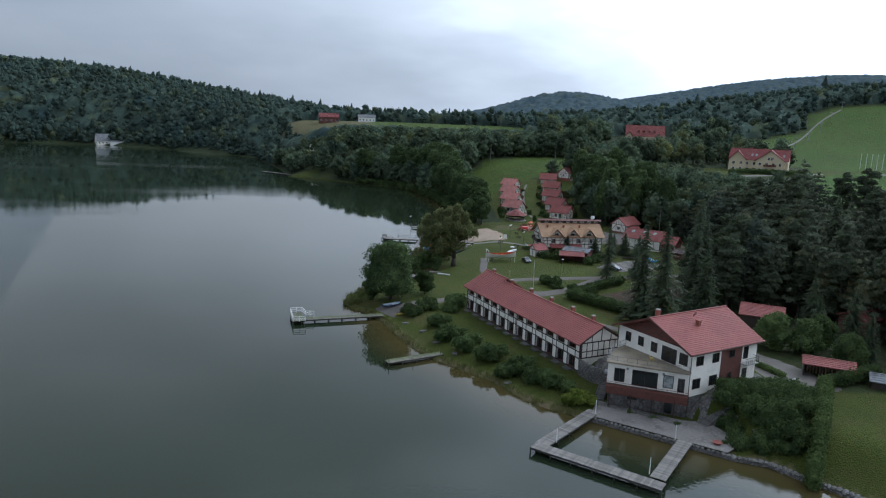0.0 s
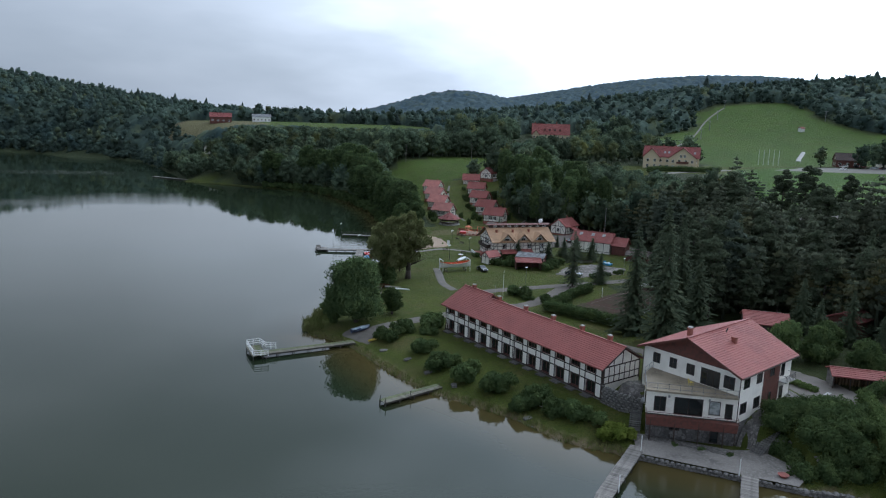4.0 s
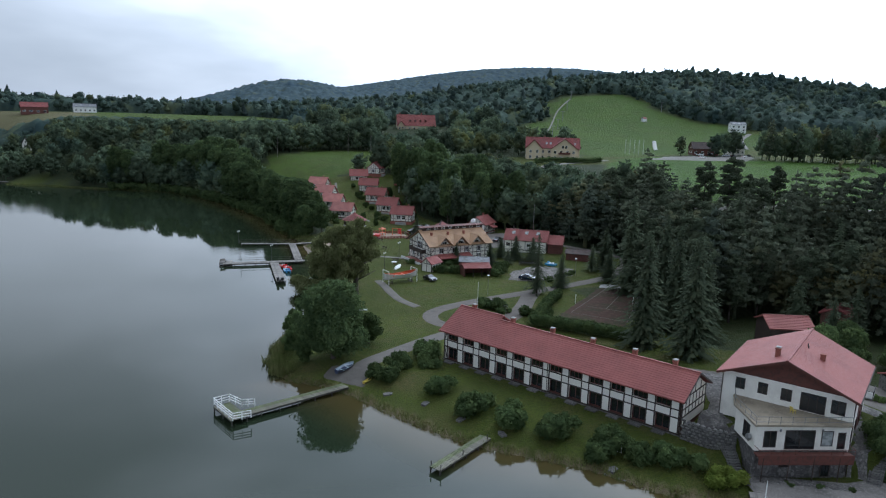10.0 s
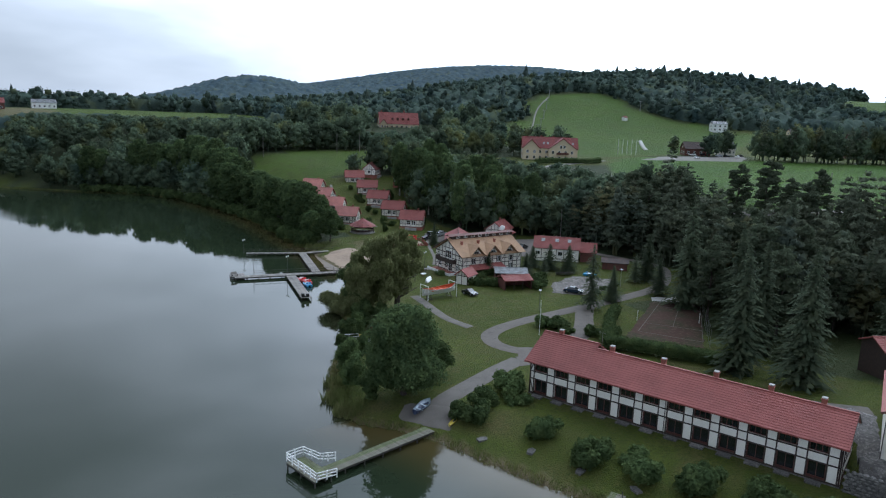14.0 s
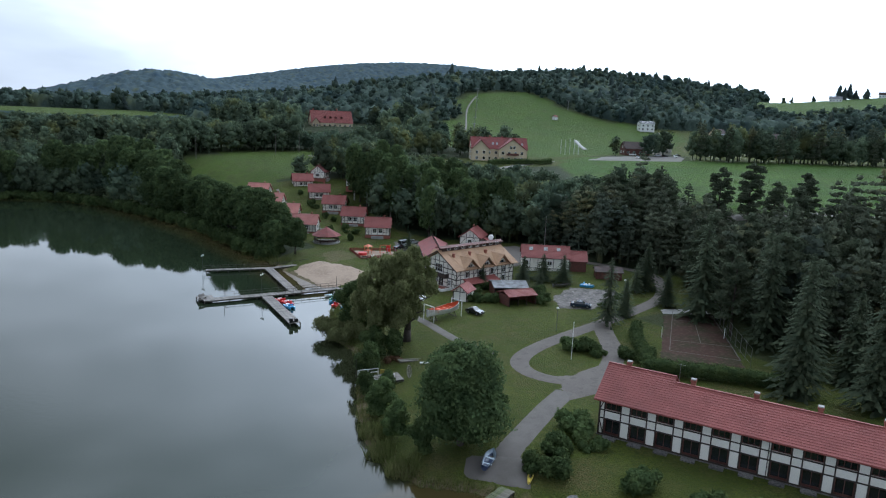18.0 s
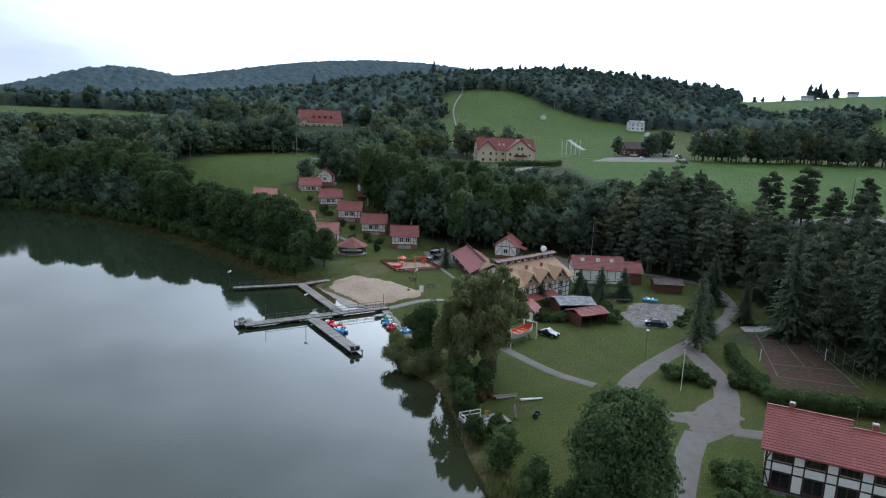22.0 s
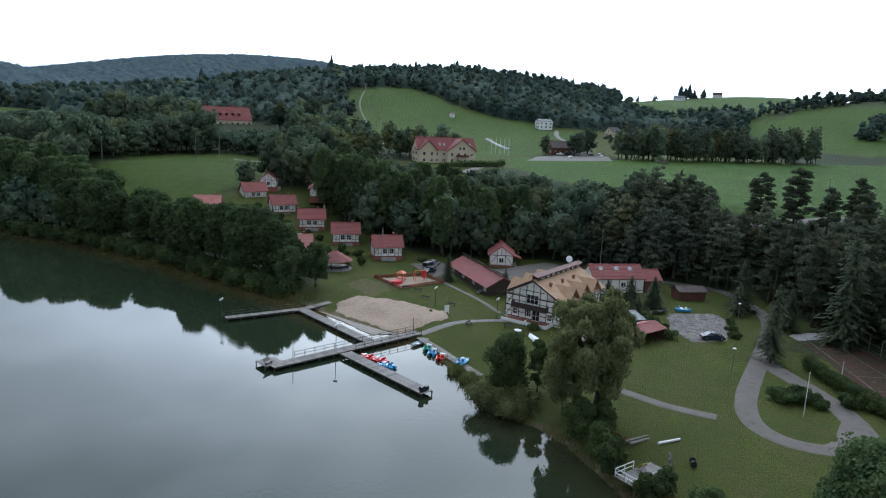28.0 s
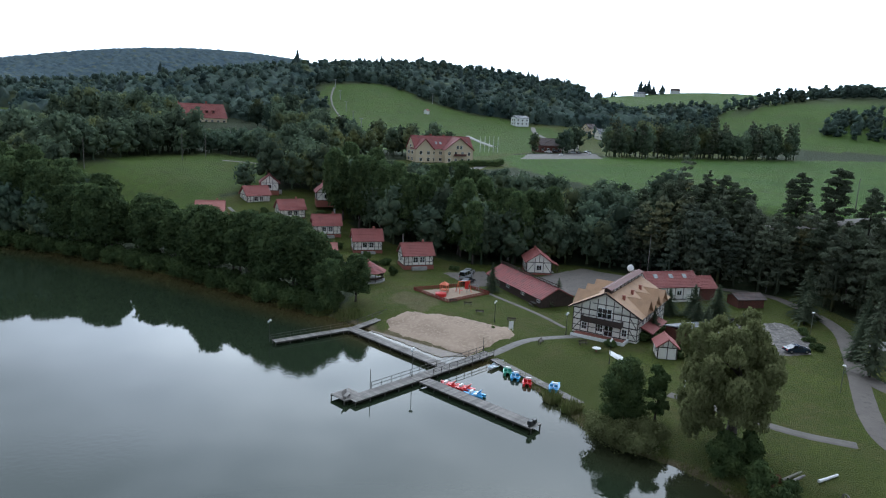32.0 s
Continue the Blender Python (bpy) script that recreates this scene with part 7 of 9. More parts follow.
for k, (cx, cy) in enumerate(((44.6, 91.0), (45.2, 97.2), (48.8, 88.6), (49.6, 94.0), (53.2, 95.0), (51.4, 99.6), (48.4, 99.8))):
    lob = []
    while len(lob) < 22:
        x, y = cx + prng.uniform(-3.2, 3.2), cy + prng.uniform(-3.2, 3.2)
        if in_poly(np.array([x]), np.array([y]), THICKET)[0]:
            lob.append((x - cx, y - cy, z_at(x, y) - z_at(cx, cy) + prng.uniform(-0.4, 1.4), prng.uniform(1.0, 1.7), 0.9))
    make_tree("juniper_shrub", "spreading dark evergreen shrub beside the house", "shrub", "evergreen thicket", None, crown(nrng, lob, 9000, 0.24, 0.72), L_BUSH, where=pose(cx, cy, z_at(cx, cy)))


def hedge(line, w, h, label, mat=None, leaves=120, sag=0.0):
    t = tagged(new("hedge"), label, "hedge")
    Vs, Fs, k = [], [], 0
    for (x0, y0), (x1, y1) in zip(line, line[1:]):
        n = max(1, int(math.hypot(x1 - x0, y1 - y0) / 0.8))
        for i in range(n):
            u = (i + 0.5) / n
            x, y = x0 + (x1 - x0) * u, y0 + (y1 - y0) * u
            z = z_at(x, y)
            hh = h * prng.uniform(0.88, 1.1)
            v, f = crown(nrng, [(x, y, z + hh * 0.3, w * 0.55, hh * 0.55 / w), (x, y, z + hh * 0.66, w * 0.55, hh * 0.55 / w)], leaves * 3, 0.24, 0.7, 0.0, 0.18, True)
            Vs.append(v)
            Fs.append(f + k)
            k += len(v)
    sheet("foliage", np.concatenate(Vs), np.concatenate(Fs), mat or L_HEDGE, t)


hedge([(49.0, 179.5), (43.5, 175.0), (38.5, 169.5), (33.5, 164.0)], 2.2, 2.4, "dark clipped hedge beside the court", L_BUSH)
hedge([(32.0, 163.0), (35.8, 158.5), (41.5, 152.0), (46, 146.5)], 2.8, 2.6, "thick dark hedge behind the long house", L_BUSH)
hedge([(47.6, 79.4), (52.4, 87.2), (57.4, 96.0), (60.4, 101.4)], 2.0, 2.7, "tall clipped green hedge along the garden")
hedge([(60.0, 101.0), (65.5, 103.8), (72, 107)], 1.6, 2.6, "tall dark hedge behind the garden", L_BUSH)
hedge([(36.0, 221.3), (43.5, 219.6)], 1.5, 2.0, "clipped hedge below the chalet", L_BUSH)
hedge([(53.8, 112.5), (56.5, 106.0)], 1.1, 0.9, "low clipped hedge beside the drive")
hedge([(146, 352), (158, 354), (176, 349), (186, 352)], 3.0, 3.2, "uneven shrubs below the inn", L_BUSH, 60)
hedge([(22, 246), (22.3, 246.4)], 0.5, 0.5, "small tuft at the edge of the beach", L_HEDGE, 40)

# spruces and pines
SPR = [make_tree("spruce_tree", "tall dark green spruce with drooping branches", "tree", "spruces", trunk_geo(prng, 19, 0.26), spruce_arrays(nrng, 22.5, 10.5, 38, 0.03 + 0.04 * k, 11, 5), L_SPRUCE, where=tree_pose(x, y, 0)) for k, (x, y) in enumerate(((43.6, 143.2), (44.4, 132.2), (62.5, 160.0)))]
SPR.append(make_tree("spruce_tree", "slim open-branched spruce by the road", "tree", "spruces", trunk_geo(prng, 13, 0.2), spruce_arrays(nrng, 15.2, 7.6, 26, 0.12, 8), L_PINE, where=tree_pose(46.2, 184.8, 0)))


def pine_lobes(h, w, layers, start=0.3):
    """Flat, uneven branch plates round a bare stem."""
    lob = []
    for i in range(layers):
        t = start + (1 - start) * i / layers
        reach = w * 0.5 * (1.12 - t) ** 0.6 * (0.55 + 0.45 * min(1, (t - start + 0.08) * 6))
        for j in range(3 if t < 0.85 else 2):
            a, rr = i * 2.4 + j * 2.1 + prng.uniform(-0.5, 0.5), reach * prng.uniform(0.35, 0.95)
            lob.append((rr * math.cos(a), rr * math.sin(a), h * t + prng.uniform(-0.4, 0.4), w * prng.uniform(0.11, 0.19), 0.42))
    lob.append((0, 0, h * 0.98, w * 0.1, 0.9))
    return lob


def pine_arrays(h, w):
    return crown(nrng, pine_lobes(h, w, 12), 8500, 0.4, 0.55, 0.0, 0.3, True)


PIN = [make_tree("pine_tree", "tall pine with bare trunk and clumped crown", "tree", "pines", trunk_geo(prng, 17, 0.25, 8, 2.4, 0, 0.3), pine_arrays(18.5, 10), L_PINE, where=tree_pose(x, y, 0)) for x, y in ((78, 186), (98, 196))]
BRO = []
for k in range(3):
    lob = broad_lobes(prng, 16, 10.5, 30, 0.14, 1.0)
    lob = [(x, y, z, w_ * 0.8, q_) for x, y, z, w_, q_ in lob]
    BRO.append(make_tree("broadleaf_tree", "tall full-crowned broadleaf tree at the wood's edge", "tree", "wood edge trees", trunk_geo(prng, 12, 0.28, 5, 2.5), crown(nrng, lob, 8500, 0.58, 0.5, 0.0, 0.35, True, 0.8), L_OAK, M_BIRCH if k == 1 else None, where=tree_pose(72 + 7 * k, 292 - 5 * k, 50 * k)))

spots = [(57, 150), (66, 153), (73, 151), (79, 155), (64, 168), (71, 163), (78, 170), (84, 162), (82, 152), (88, 150), (90, 172), (84, 180), (92, 184), (96, 176), (100, 188), (104, 180), (74, 176), (98, 162), (106, 168), (93, 140), (86, 143), (100, 148),
         (108, 154), (92, 128), (100, 132), (98, 116), (110, 140), (112, 126), (86, 104), (110, 112), (68, 178), (79, 162)]
for i, (x, y) in enumerate(spots):
    put(PIN[i % 2] if i % 3 else SPR[i % 3], x, y, 47 * i, 0.75 + 0.4 * prng.random())
for i, (x, y, s) in enumerate(((80.5, 128.5, 0.5), (73, 127.5, 0.42), (84, 118, 0.5), (78, 139, 0.55), (56, 141, 0.75), (76, 116, 0.42), (88, 110, 0.5))):
    put(SPR[i % 3], x, y, 47 * i, s * 1.25, s)
for i, (x, y, s) in enumerate(((55.0, 193.8 - 6, 0.6), (41.8, 224.0 - 2.6, 0.42), (48.0, 259.0 - 13, 0.42), (44.6, 246, 0.38), (57.5, 224.0, 0.42), (60, 219.5, 0.5), (63.5, 215.5, 0.5), (55, 215, 0.45), (49.5, 215.5, 0.45), (46, 262.5, 0.5), (60, 238, 0.3), (73, 200, 0.8), (78, 201, 0.85), (103, 205, 1.0), (70, 188.5, 0.65))):
    put(SPR[i % 4], x, y, 71 * i, s * (1.35 if 4 <= i <= 8 else 0.95), s * 0.66)
for i, (x, y, s) in enumerate(((119, 232, 1.05), (117, 226, 0.95), (121, 238, 0.9), (113, 246, 1.1), (108, 252, 1.05), (116, 240, 0.95), (125, 214, 0.98), (126, 205, 1.05), (124, 196, 0.85), (104, 244, 1.0), (100, 238, 0.9), (97, 228, 0.95), (104, 230, 1.1), (110, 222, 0.8), (96, 246, 0.9), (101, 258, 0.85), (112, 258, 0.8), (106, 212, 0.9), (112, 204, 0.75), (101, 204, 0.9), (128, 190, 0.9), (118, 186, 1.0))):
    put(PIN[i % 2], x, y, 33 * i, s, s * 0.95)
for i in range(34):
    x, y = 66 + 26 * prng.random(), 268 + 2.6 * i + prng.uniform(-2, 2)
    if (x < 84 and 253 < y < 268) or math.hypot(x - 73, y - 350) < 9 or math.hypot(x - 67, y - 372) < 9 or (x < 72 and y > 340):
        continue
    s = 0.85 + 0.3 * prng.random()
    put(BRO[i % 3], x, y, 33 * i, s * 0.92, s * 1.3)
# trees along the shore below the cabins
for i in range(64):
    t = i / 63
    y = 279 + 165 * t
    d_in = 2.8 + 9.5 * prng.random() + (8 * prng.random() if y > 376 else 0)
    xs_ = np.linspace(-60, 60, 240)
    dd = shore_distance(xs_, np.full(240, y))
    x = float(xs_[np.argmin(np.abs(dd - d_in))])
    if y < 300:
        x = min(x, 17.0)
    tall = 12.0 if y < 287 else 18.0 if y < 322 else 17.5 if y < 346 else 17.5 + 6.5 * min(1, (y - 346) / 50)
    tall *= prng.uniform(0.82, 1.04) - (0.1 if d_in > 8 and y < 350 else 0)
    put(BRO[i % 3], x, y, 61 * i, min(1.15, tall / 15), tall / 16.5)

for i in range(60):
    t = (i + 0.5 * prng.random()) / 60
    y = 280 + 162 * t
    xs_ = np.linspace(-70, 20, 240)
    dd = shore_distance(xs_, np.full(240, y))
    x = float(xs_[np.argmin(np.abs(dd - 0.8 - 2.0 * prng.random()))])
    c = put(base_shrub[i % 3], x, y, 61 * i, 1.5 + 0.6 * prng.random(), 1.7)
    c.name = "shore_shrub"
    tagged(c, "dark shrub overhanging the wooded shore", "shrub", "shore shrubs")


def far_conifer(h, w):
    V, F, tiers, n = [], [], 9, 8
    for i in range(tiers):
        t = i / tiers
        z0, z1, r = h * (0.05 + 0.9 * t), min(h, h * (0.05 + 0.9 * t) + h * 0.3), w * 0.5 * (1 - t) ** 0.85 + 0.25
        k = len(V)
        V.append((0, 0, z1))
        for j in range(n):
            a = 2 * math.pi * (j + prng.uniform(-0.3, 0.3)) / n + i
            q = r * prng.uniform(0.45, 1.3)
            V.append((q * math.cos(a), q * math.sin(a), z0 - prng.uniform(-0.7, 0.7)))
        F += [(k, k + 1 + j, k + 1 + (j + 1) % n) for j in range(n)]
    return np.array(V), np.array(F)


# woods
def template(kind, k):
    if kind == "hill":
        v, f = crown(nrng, broad_lobes(prng, 14.5, 10.5, 4, 0.06, 0.85), 80, 1.35, 0.8, 0.0, 0.24, True, 0.4)
    elif kind == "con":
        v, f = far_conifer(15.5 + prng.uniform(-2, 2), 9.0)
    elif kind == "pine":
        v, f = crown(nrng, pine_lobes(17.5, 8.5, 8, 0.2), 420, 0.85, 0.6, 0.0, 0.3, True, 0.35)
    else:
        v, f = crown(nrng, broad_lobes(prng, 15.0, 12.0, 9, 0.1, 0.9), 330, 1.02, 0.62, 0.0, 0.32, True, 0.6)
    if kind in ("pine", "dec", "hill"):
        g = Geo().tube((0, 0, -2.5), (0, 0, 9), 0.45, 0.25, 4)
        t = [(a[0], a[k], a[k + 1]) for a in g.f for k in range(1, len(a) - 1)]
        v, f = np.concatenate([v, np.array(g.v, float)]), np.concatenate([f, np.array(t) + len(v)])
    return v, f


def scatter(name, label, kind, spots_, mat):
    Vs, Fs, T, k = [], [], [], 0
    temps = [template(kind, i) for i in range(5)]
    groups = {}
    for i, (x, y, s, sz) in enumerate(spots_):
        groups.setdefault(i % 5, []).append((x, y, s, sz))
    for j, rows_ in groups.items():
        v, f = temps[j]
        A = np.array(rows_)
        n = len(A)
        Z = land(A[:, 0], A[:, 1]) - (2.6 if kind == "hill" else 0.4)
        a = nrng.uniform(0, 6.283, n)
        c, s_ = np.cos(a)[:, None], np.sin(a)[:, None]
        sc = A[:, 2:3]
        X = (v[None, :, 0] * c - v[None, :, 1] * s_) * sc + A[:, 0:1]
        Y = (v[None, :, 0] * s_ + v[None, :, 1] * c) * sc + A[:, 1:2]
        ZZ = v[None, :, 2] * A[:, 3:4] * nrng.uniform(0.85, 1.15, (n, 1)) + Z[:, None]
        Vs.append(np.stack([X, Y, ZZ], -1).reshape(-1, 3))
        Fs.append((f[None] + (np.arange(n) * len(v))[:, None, None]).reshape(-1, f.shape[1]) + k)
        T.append(np.repeat(nrng.uniform(0, 1, n), len(v)))
        k += n * len(v)
    ob = sheet(name, np.concatenate(Vs), np.concatenate(Fs), mat, tint={"tint": np.concatenate(T)})
    tagged(ob, label, "woods", kind="stuff")


def open_to_lake(X, Y):
    """Woods that stand in sight of the lake; those behind the ridges are left out."""
    seen = np.zeros(len(X), bool)
    for cx, cy, cz in ((0, 0, 46), (-30, 45, 46), (-45, 90, 46)):
        dist = np.hypot(X - cx, Y - cy)
        slope = (land(X, Y) + 18 - cz) / dist
        worst = np.full(len(X), -9.0)
        for t in np.linspace(0.1, 0.96, 22):
            far_off = dist * (1 - t) > 40
            worst = np.where(far_off, np.maximum(worst, (land(cx + (X - cx) * t, cy + (Y - cy) * t) + 4 - cz) / (dist * t)), worst)
        seen |= slope > worst
    return seen


def wood_spots():
    out = {"con": [], "pine": [], "dec": []}
    bands = ((84, 132, 90, 260, 5.2, 0.95), (-40, 84, 90, 470, 6.8, 1.0), (84, 132, 260, 470, 6.8, 1.0), (-330, 620, 380, 900, 11.4, 1.0), (-750, -200, 640, 1250, 9.2, 1.08), (-250, 700, 900, 1150, 11.5, 1.2), (600, 1000, 150, 1100, 11.5, 1.2), (1000, 1500, 100, 1100, 22.0, 1.0), (560, 800, 40, 200, 14, 1.2))
    for x0, x1, y0, y1, step, size in bands:
        X, Y = np.meshgrid(np.arange(x0, x1, step), np.arange(y0, y1, step))
        X = X + nrng.uniform(-0.42, 0.42, X.shape) * step
        Y = Y + nrng.uniform(-0.42, 0.42, Y.shape) * step
        X, Y = X.ravel(), Y.ravel()
        ok = shore_distance(X, Y) > 3.0
        for poly in CLEAR:
            ok &= ~in_poly(X, Y, poly)
        if y0 >= 380 and x0 == -330:
            ok &= ~((X < 130) & (X > -40) & (Y < 470))
        ok &= ~((X < 27) & (Y < 374) & (Y > 270))
        if x0 == 1000:
            ok &= nrng.uniform(0, 1, len(X)) < 0.05
        if x0 == 600:
            ok &= ~in_poly(X, Y, FIELD)
        # keep the lane and the houses in the wood free
        ok &= ~((np.hypot(X - 163, Y - 553) < 24) | (np.hypot(X - 150, Y - 531) < 22) | (np.hypot(X - 138, Y - 510) < 18) | (np.hypot(X - 428, Y - 492) < 14) | (np.hypot(X + 100, Y - 560) < 9))
        X, Y = X[ok], Y[ok]
        if y1 > 480 or x0 > 500:
            ok = open_to_lake(X, Y)
            X, Y = X[ok], Y[ok]
        H = land(X, Y)
        for x, y, h in zip(X, Y, H):
            s = size * prng.uniform(0.75, 1.2) * (1.15 if y > 470 else 1.0)
            sz = s * (1.0 if size <= 1.0 else 1.1 / size if size < 2 else 1.45 / size)
            if -140 < x < 70 and 470 < y < 680:
                # lower trees below the farm field
                s, sz = s * 0.8, min(sz * 0.7, max(0.2, (35.5 - h) / 16.5))
            if 96 < x < 162 and 176 < y < 400:
                # scrub on the bank below the field, taller at its foot
                top = (23.5 if y > 300 else 23.5 if y > 262 else 27.5 + 3.0 * math.sin(y * 0.21)) - h
                if 182 < y < 228 and x > 112:
                    top = 2.6
                if top < 1.5:
                    continue
                k = min(1.0, top / (16.5 * sz))
                s, sz = s * (0.4 + 0.6 * k), sz * k
            if y > 1150:
                continue
            if in_poly(np.array([x]), np.array([y]), HOUSE_VIEW)[0]:
                # young trees only in front of the holiday house
                top = 43 - 14.5 * (y - 103) / 450 - h
                if top < 2:
                    continue
                k = min(1.0, top / (16.5 * sz))
                s, sz = s * (0.45 + 0.55 * k), sz * k
            nz = noise.noise((x * 0.006, y * 0.006, 3.0))
            near_con = x < 150 and 95 < y < 250
            if near_con:
                kind = "con" if prng.random() < 0.22 else "pine"
            elif x > 380 and y > 480 and x < 900:
                kind = "con" if prng.random() < 0.05 else "dec"
            elif nz > 0.12:
                kind = "con" if prng.random() < 0.05 else "dec"
            else:
                kind = "dec" if prng.random() < 0.985 else "con"
            if kind == "con" and math.hypot(x, y - 60) < 520:
                kind = "pine" if x < 150 and y < 250 else "dec"
            out[kind].append((x, y, s, sz))
    # tall row of pines and birches beyond the field
    for i in range(105):
        t = i / 104
        out["dec" if i % 3 else "pine"].append((306 + 130 * t + prng.uniform(-6, 6), 342 - 66 * t + prng.uniform(-4, 16), prng.uniform(0.75, 1.1), prng.uniform(1.0, 1.45)))
    for i in range(60):
        x, y = 392 + 110 * prng.random(), 310 + 150 * prng.random()
        if x - y > -8 and not in_poly(np.array([x]), np.array([y]), SLOPE)[0]:
            out["dec"].append((x, y, prng.uniform(0.45, 0.75), prng.uniform(0.45, 0.75)))
    for x, y, h in ((1080, 655, 1.9), (1086, 650, 1.6), (1093, 646, 2.0), (1100, 640, 1.2), (1114, 630, 1.7)):
        out["con"].append((x, y, 1.7, h * 0.85))
    # trees that lean over the far shore
    for (ax, ay), (bx, by) in zip(SHORE[40:], SHORE[41:52]):
        n = int(math.hypot(bx - ax, by - ay) / 5.5)
        for i in range(n):
            t = (i + prng.random()) / n
            x, y = ax + (bx - ax) * t, ay + (by - ay) * t
            nx_, ny_ = (by - ay), -(bx - ax)
            k = (1.5 + 5 * prng.random()) / math.hypot(nx_, ny_)
            if not in_poly(np.array([x + nx_ * k]), np.array([y + ny_ * k]), SPUR)[0] and math.hypot(x + 365, y - 770) > 20 and not (-340 < x < -288):
                out["dec"].append((x + nx_ * k, y + ny_ * k, prng.uniform(0.7, 1.0), prng.uniform(0.6, 0.95)))
    for i in range(55):
        out["dec"].append((625 + 95 * prng.random(), 235 + 60 * prng.random(), prng.uniform(0.9, 1.3), prng.uniform(0.9, 1.3)))
    for i in range(26):
        out["con"].append((490 + prng.uniform(-20, 20) + 4 * i, 225 - 5 * i + prng.uniform(-8, 8), 0.95, prng.uniform(0.8, 1.1)))
    return out


WOODS = wood_spots()
def beyond(rows_, far):
    return [r for r in rows_ if (math.hypot(r[0], r[1] - 60) > 520) == far]


scatter("broadleaf_woods", "dense green broadleaf woods above the lake", "dec", beyond(WOODS["dec"], False), L_FAR)
if beyond(WOODS["con"], False):
    scatter("conifer_woods", "dark conifers beside the village", "con", beyond(WOODS["con"], False), L_FARCON)
scatter("hill_woods", "green broadleaf woods on the hills", "hill", beyond(WOODS["dec"], True), L_CANOPY)
scatter("hill_conifers", "dark conifer woods on the hills", "con", beyond(WOODS["con"], True), L_HILLCON)


def canopy(name, label, x0, x1, y0, y1, step, gap, tall, mat, near=0.0):
    """The closed leaf roof of a wood: domed crowns side by side, down to the ground at its edges."""
    xs, ys = np.arange(x0, x1, step), np.arange(y0, y1, step)
    X, Y = np.meshgrid(xs, ys)
    X = X + nrng.uniform(-0.3, 0.3, X.shape) * step
    Y = Y + nrng.uniform(-0.3, 0.3, Y.shape) * step
    wood = (shore_distance(X, Y) > 8) & (np.hypot(X, Y - 60) > near)
    for poly in CLEAR:
        wood &= ~in_poly(X, Y, poly)
    for cx, cy, r in ((163, 553, 26), (150, 531, 22), (138, 510, 18), (428, 492, 18), (-100, 560, 12)):
        wood &= np.hypot(X - cx, Y - cy) > r
    wood[X > 1000] &= Y[X > 1000] > 1150
    skip = 9
    cs = open_to_lake(X[::skip, ::skip].ravel(), Y[::skip, ::skip].ravel()).reshape(X[::skip, ::skip].shape)
    wide = np.pad(cs, 1)
    cs = wide[1:-1, 1:-1] | wide[:-2, 1:-1] | wide[2:, 1:-1] | wide[1:-1, :-2] | wide[1:-1, 2:]
    seen = np.kron(cs, np.ones((skip, skip), bool))[:X.shape[0], :X.shape[1]]
    nx, ny = int((x1 - x0) / gap) + 4, int((y1 - y0) / gap) + 4
    jx, jy = nrng.uniform(0.12, 0.88, (ny, nx)), nrng.uniform(0.12, 0.88, (ny, nx))
    top, hue = nrng.uniform(0.62, 1.0, (ny, nx)), nrng.uniform(0, 1, (ny, nx))
    gx, gy = (X - x0) / gap + 1, (Y - y0) / gap + 1
    best, tint = np.zeros(X.shape), np.zeros(X.shape)
    for dy in (-1, 0, 1):
        for dx in (-1, 0, 1):
            cx, cy = np.clip(np.floor(gx).astype(int) + dx, 0, nx - 1), np.clip(np.floor(gy).astype(int) + dy, 0, ny - 1)
            d = np.hypot(gx - cx - jx[cy, cx], gy - cy - jy[cy, cx])
            h = top[cy, cx] * (0.4 + 0.6 * np.sqrt(np.maximum(0, 1 - (d / 0.8) ** 2))) * (d < 0.8)
            tint = np.where(h > best, hue[cy, cx], tint)
            best = np.maximum(best, h)
    best = np.maximum(best, 0.34)
    for _ in range(3 if near else 0):
        rim = np.pad(wood, 1, mode="edge")
        wood = wood & rim[:-2, 1:-1] & rim[2:, 1:-1] & rim[1:-1, :-2] & rim[1:-1, 2:]
    rim = np.pad(wood, 1, mode="edge")
    rim = wood & ~(rim[:-2, 1:-1] & rim[2:, 1:-1] & rim[1:-1, :-2] & rim[1:-1, 2:])
    best = np.where(rim, best * nrng.uniform(0.15, 0.9, X.shape), best)
    Z = land(X, Y) + np.where(wood, tall * best + nrng.normal(0, (0.07 if near else 0.045) * tall, X.shape), -1.0)
    low = (X < 70) & (X > -140) & (Y > 470) & (Y < 680)
    Z = np.where(low, np.minimum(Z, np.maximum(34.0 + nrng.normal(0, 0.6, X.shape), land(X, Y) + 1.5)), Z)
    n = len(xs)
    i = (np.arange(len(ys) - 1)[:, None] * n + np.arange(n - 1)[None]).ravel()
    F = np.stack([i, i + 1, i + n + 1, i + n], -1)
    F = F[wood.ravel()[F].any(axis=1) & seen.ravel()[F].any(axis=1)]
    used, back = np.unique(F, return_inverse=True)
    V = np.stack([X, Y, Z], -1).reshape(-1, 3)[used]
    ob = sheet(name, V, back.reshape(F.shape), mat, tint={"tint": tint.ravel()[used]})
    tagged(ob, label, "woods", kind="stuff")


canopy("distant_woods", "blue-green woods on the distant hills, haze painted into the leaf colour", -700, 1700, 1150, 2400, 5.0, 11.0, 17.0, L_DIST)
canopy("hill_canopy", "closed green canopy of the hillside woods", -760, 1000, 420, 1160, 3.0, 8.4, 11.4, L_CANOPY, 505)
scatter("pine_woods", "pine woods behind the resort", "pine", WOODS["pine"], L_FARCON)


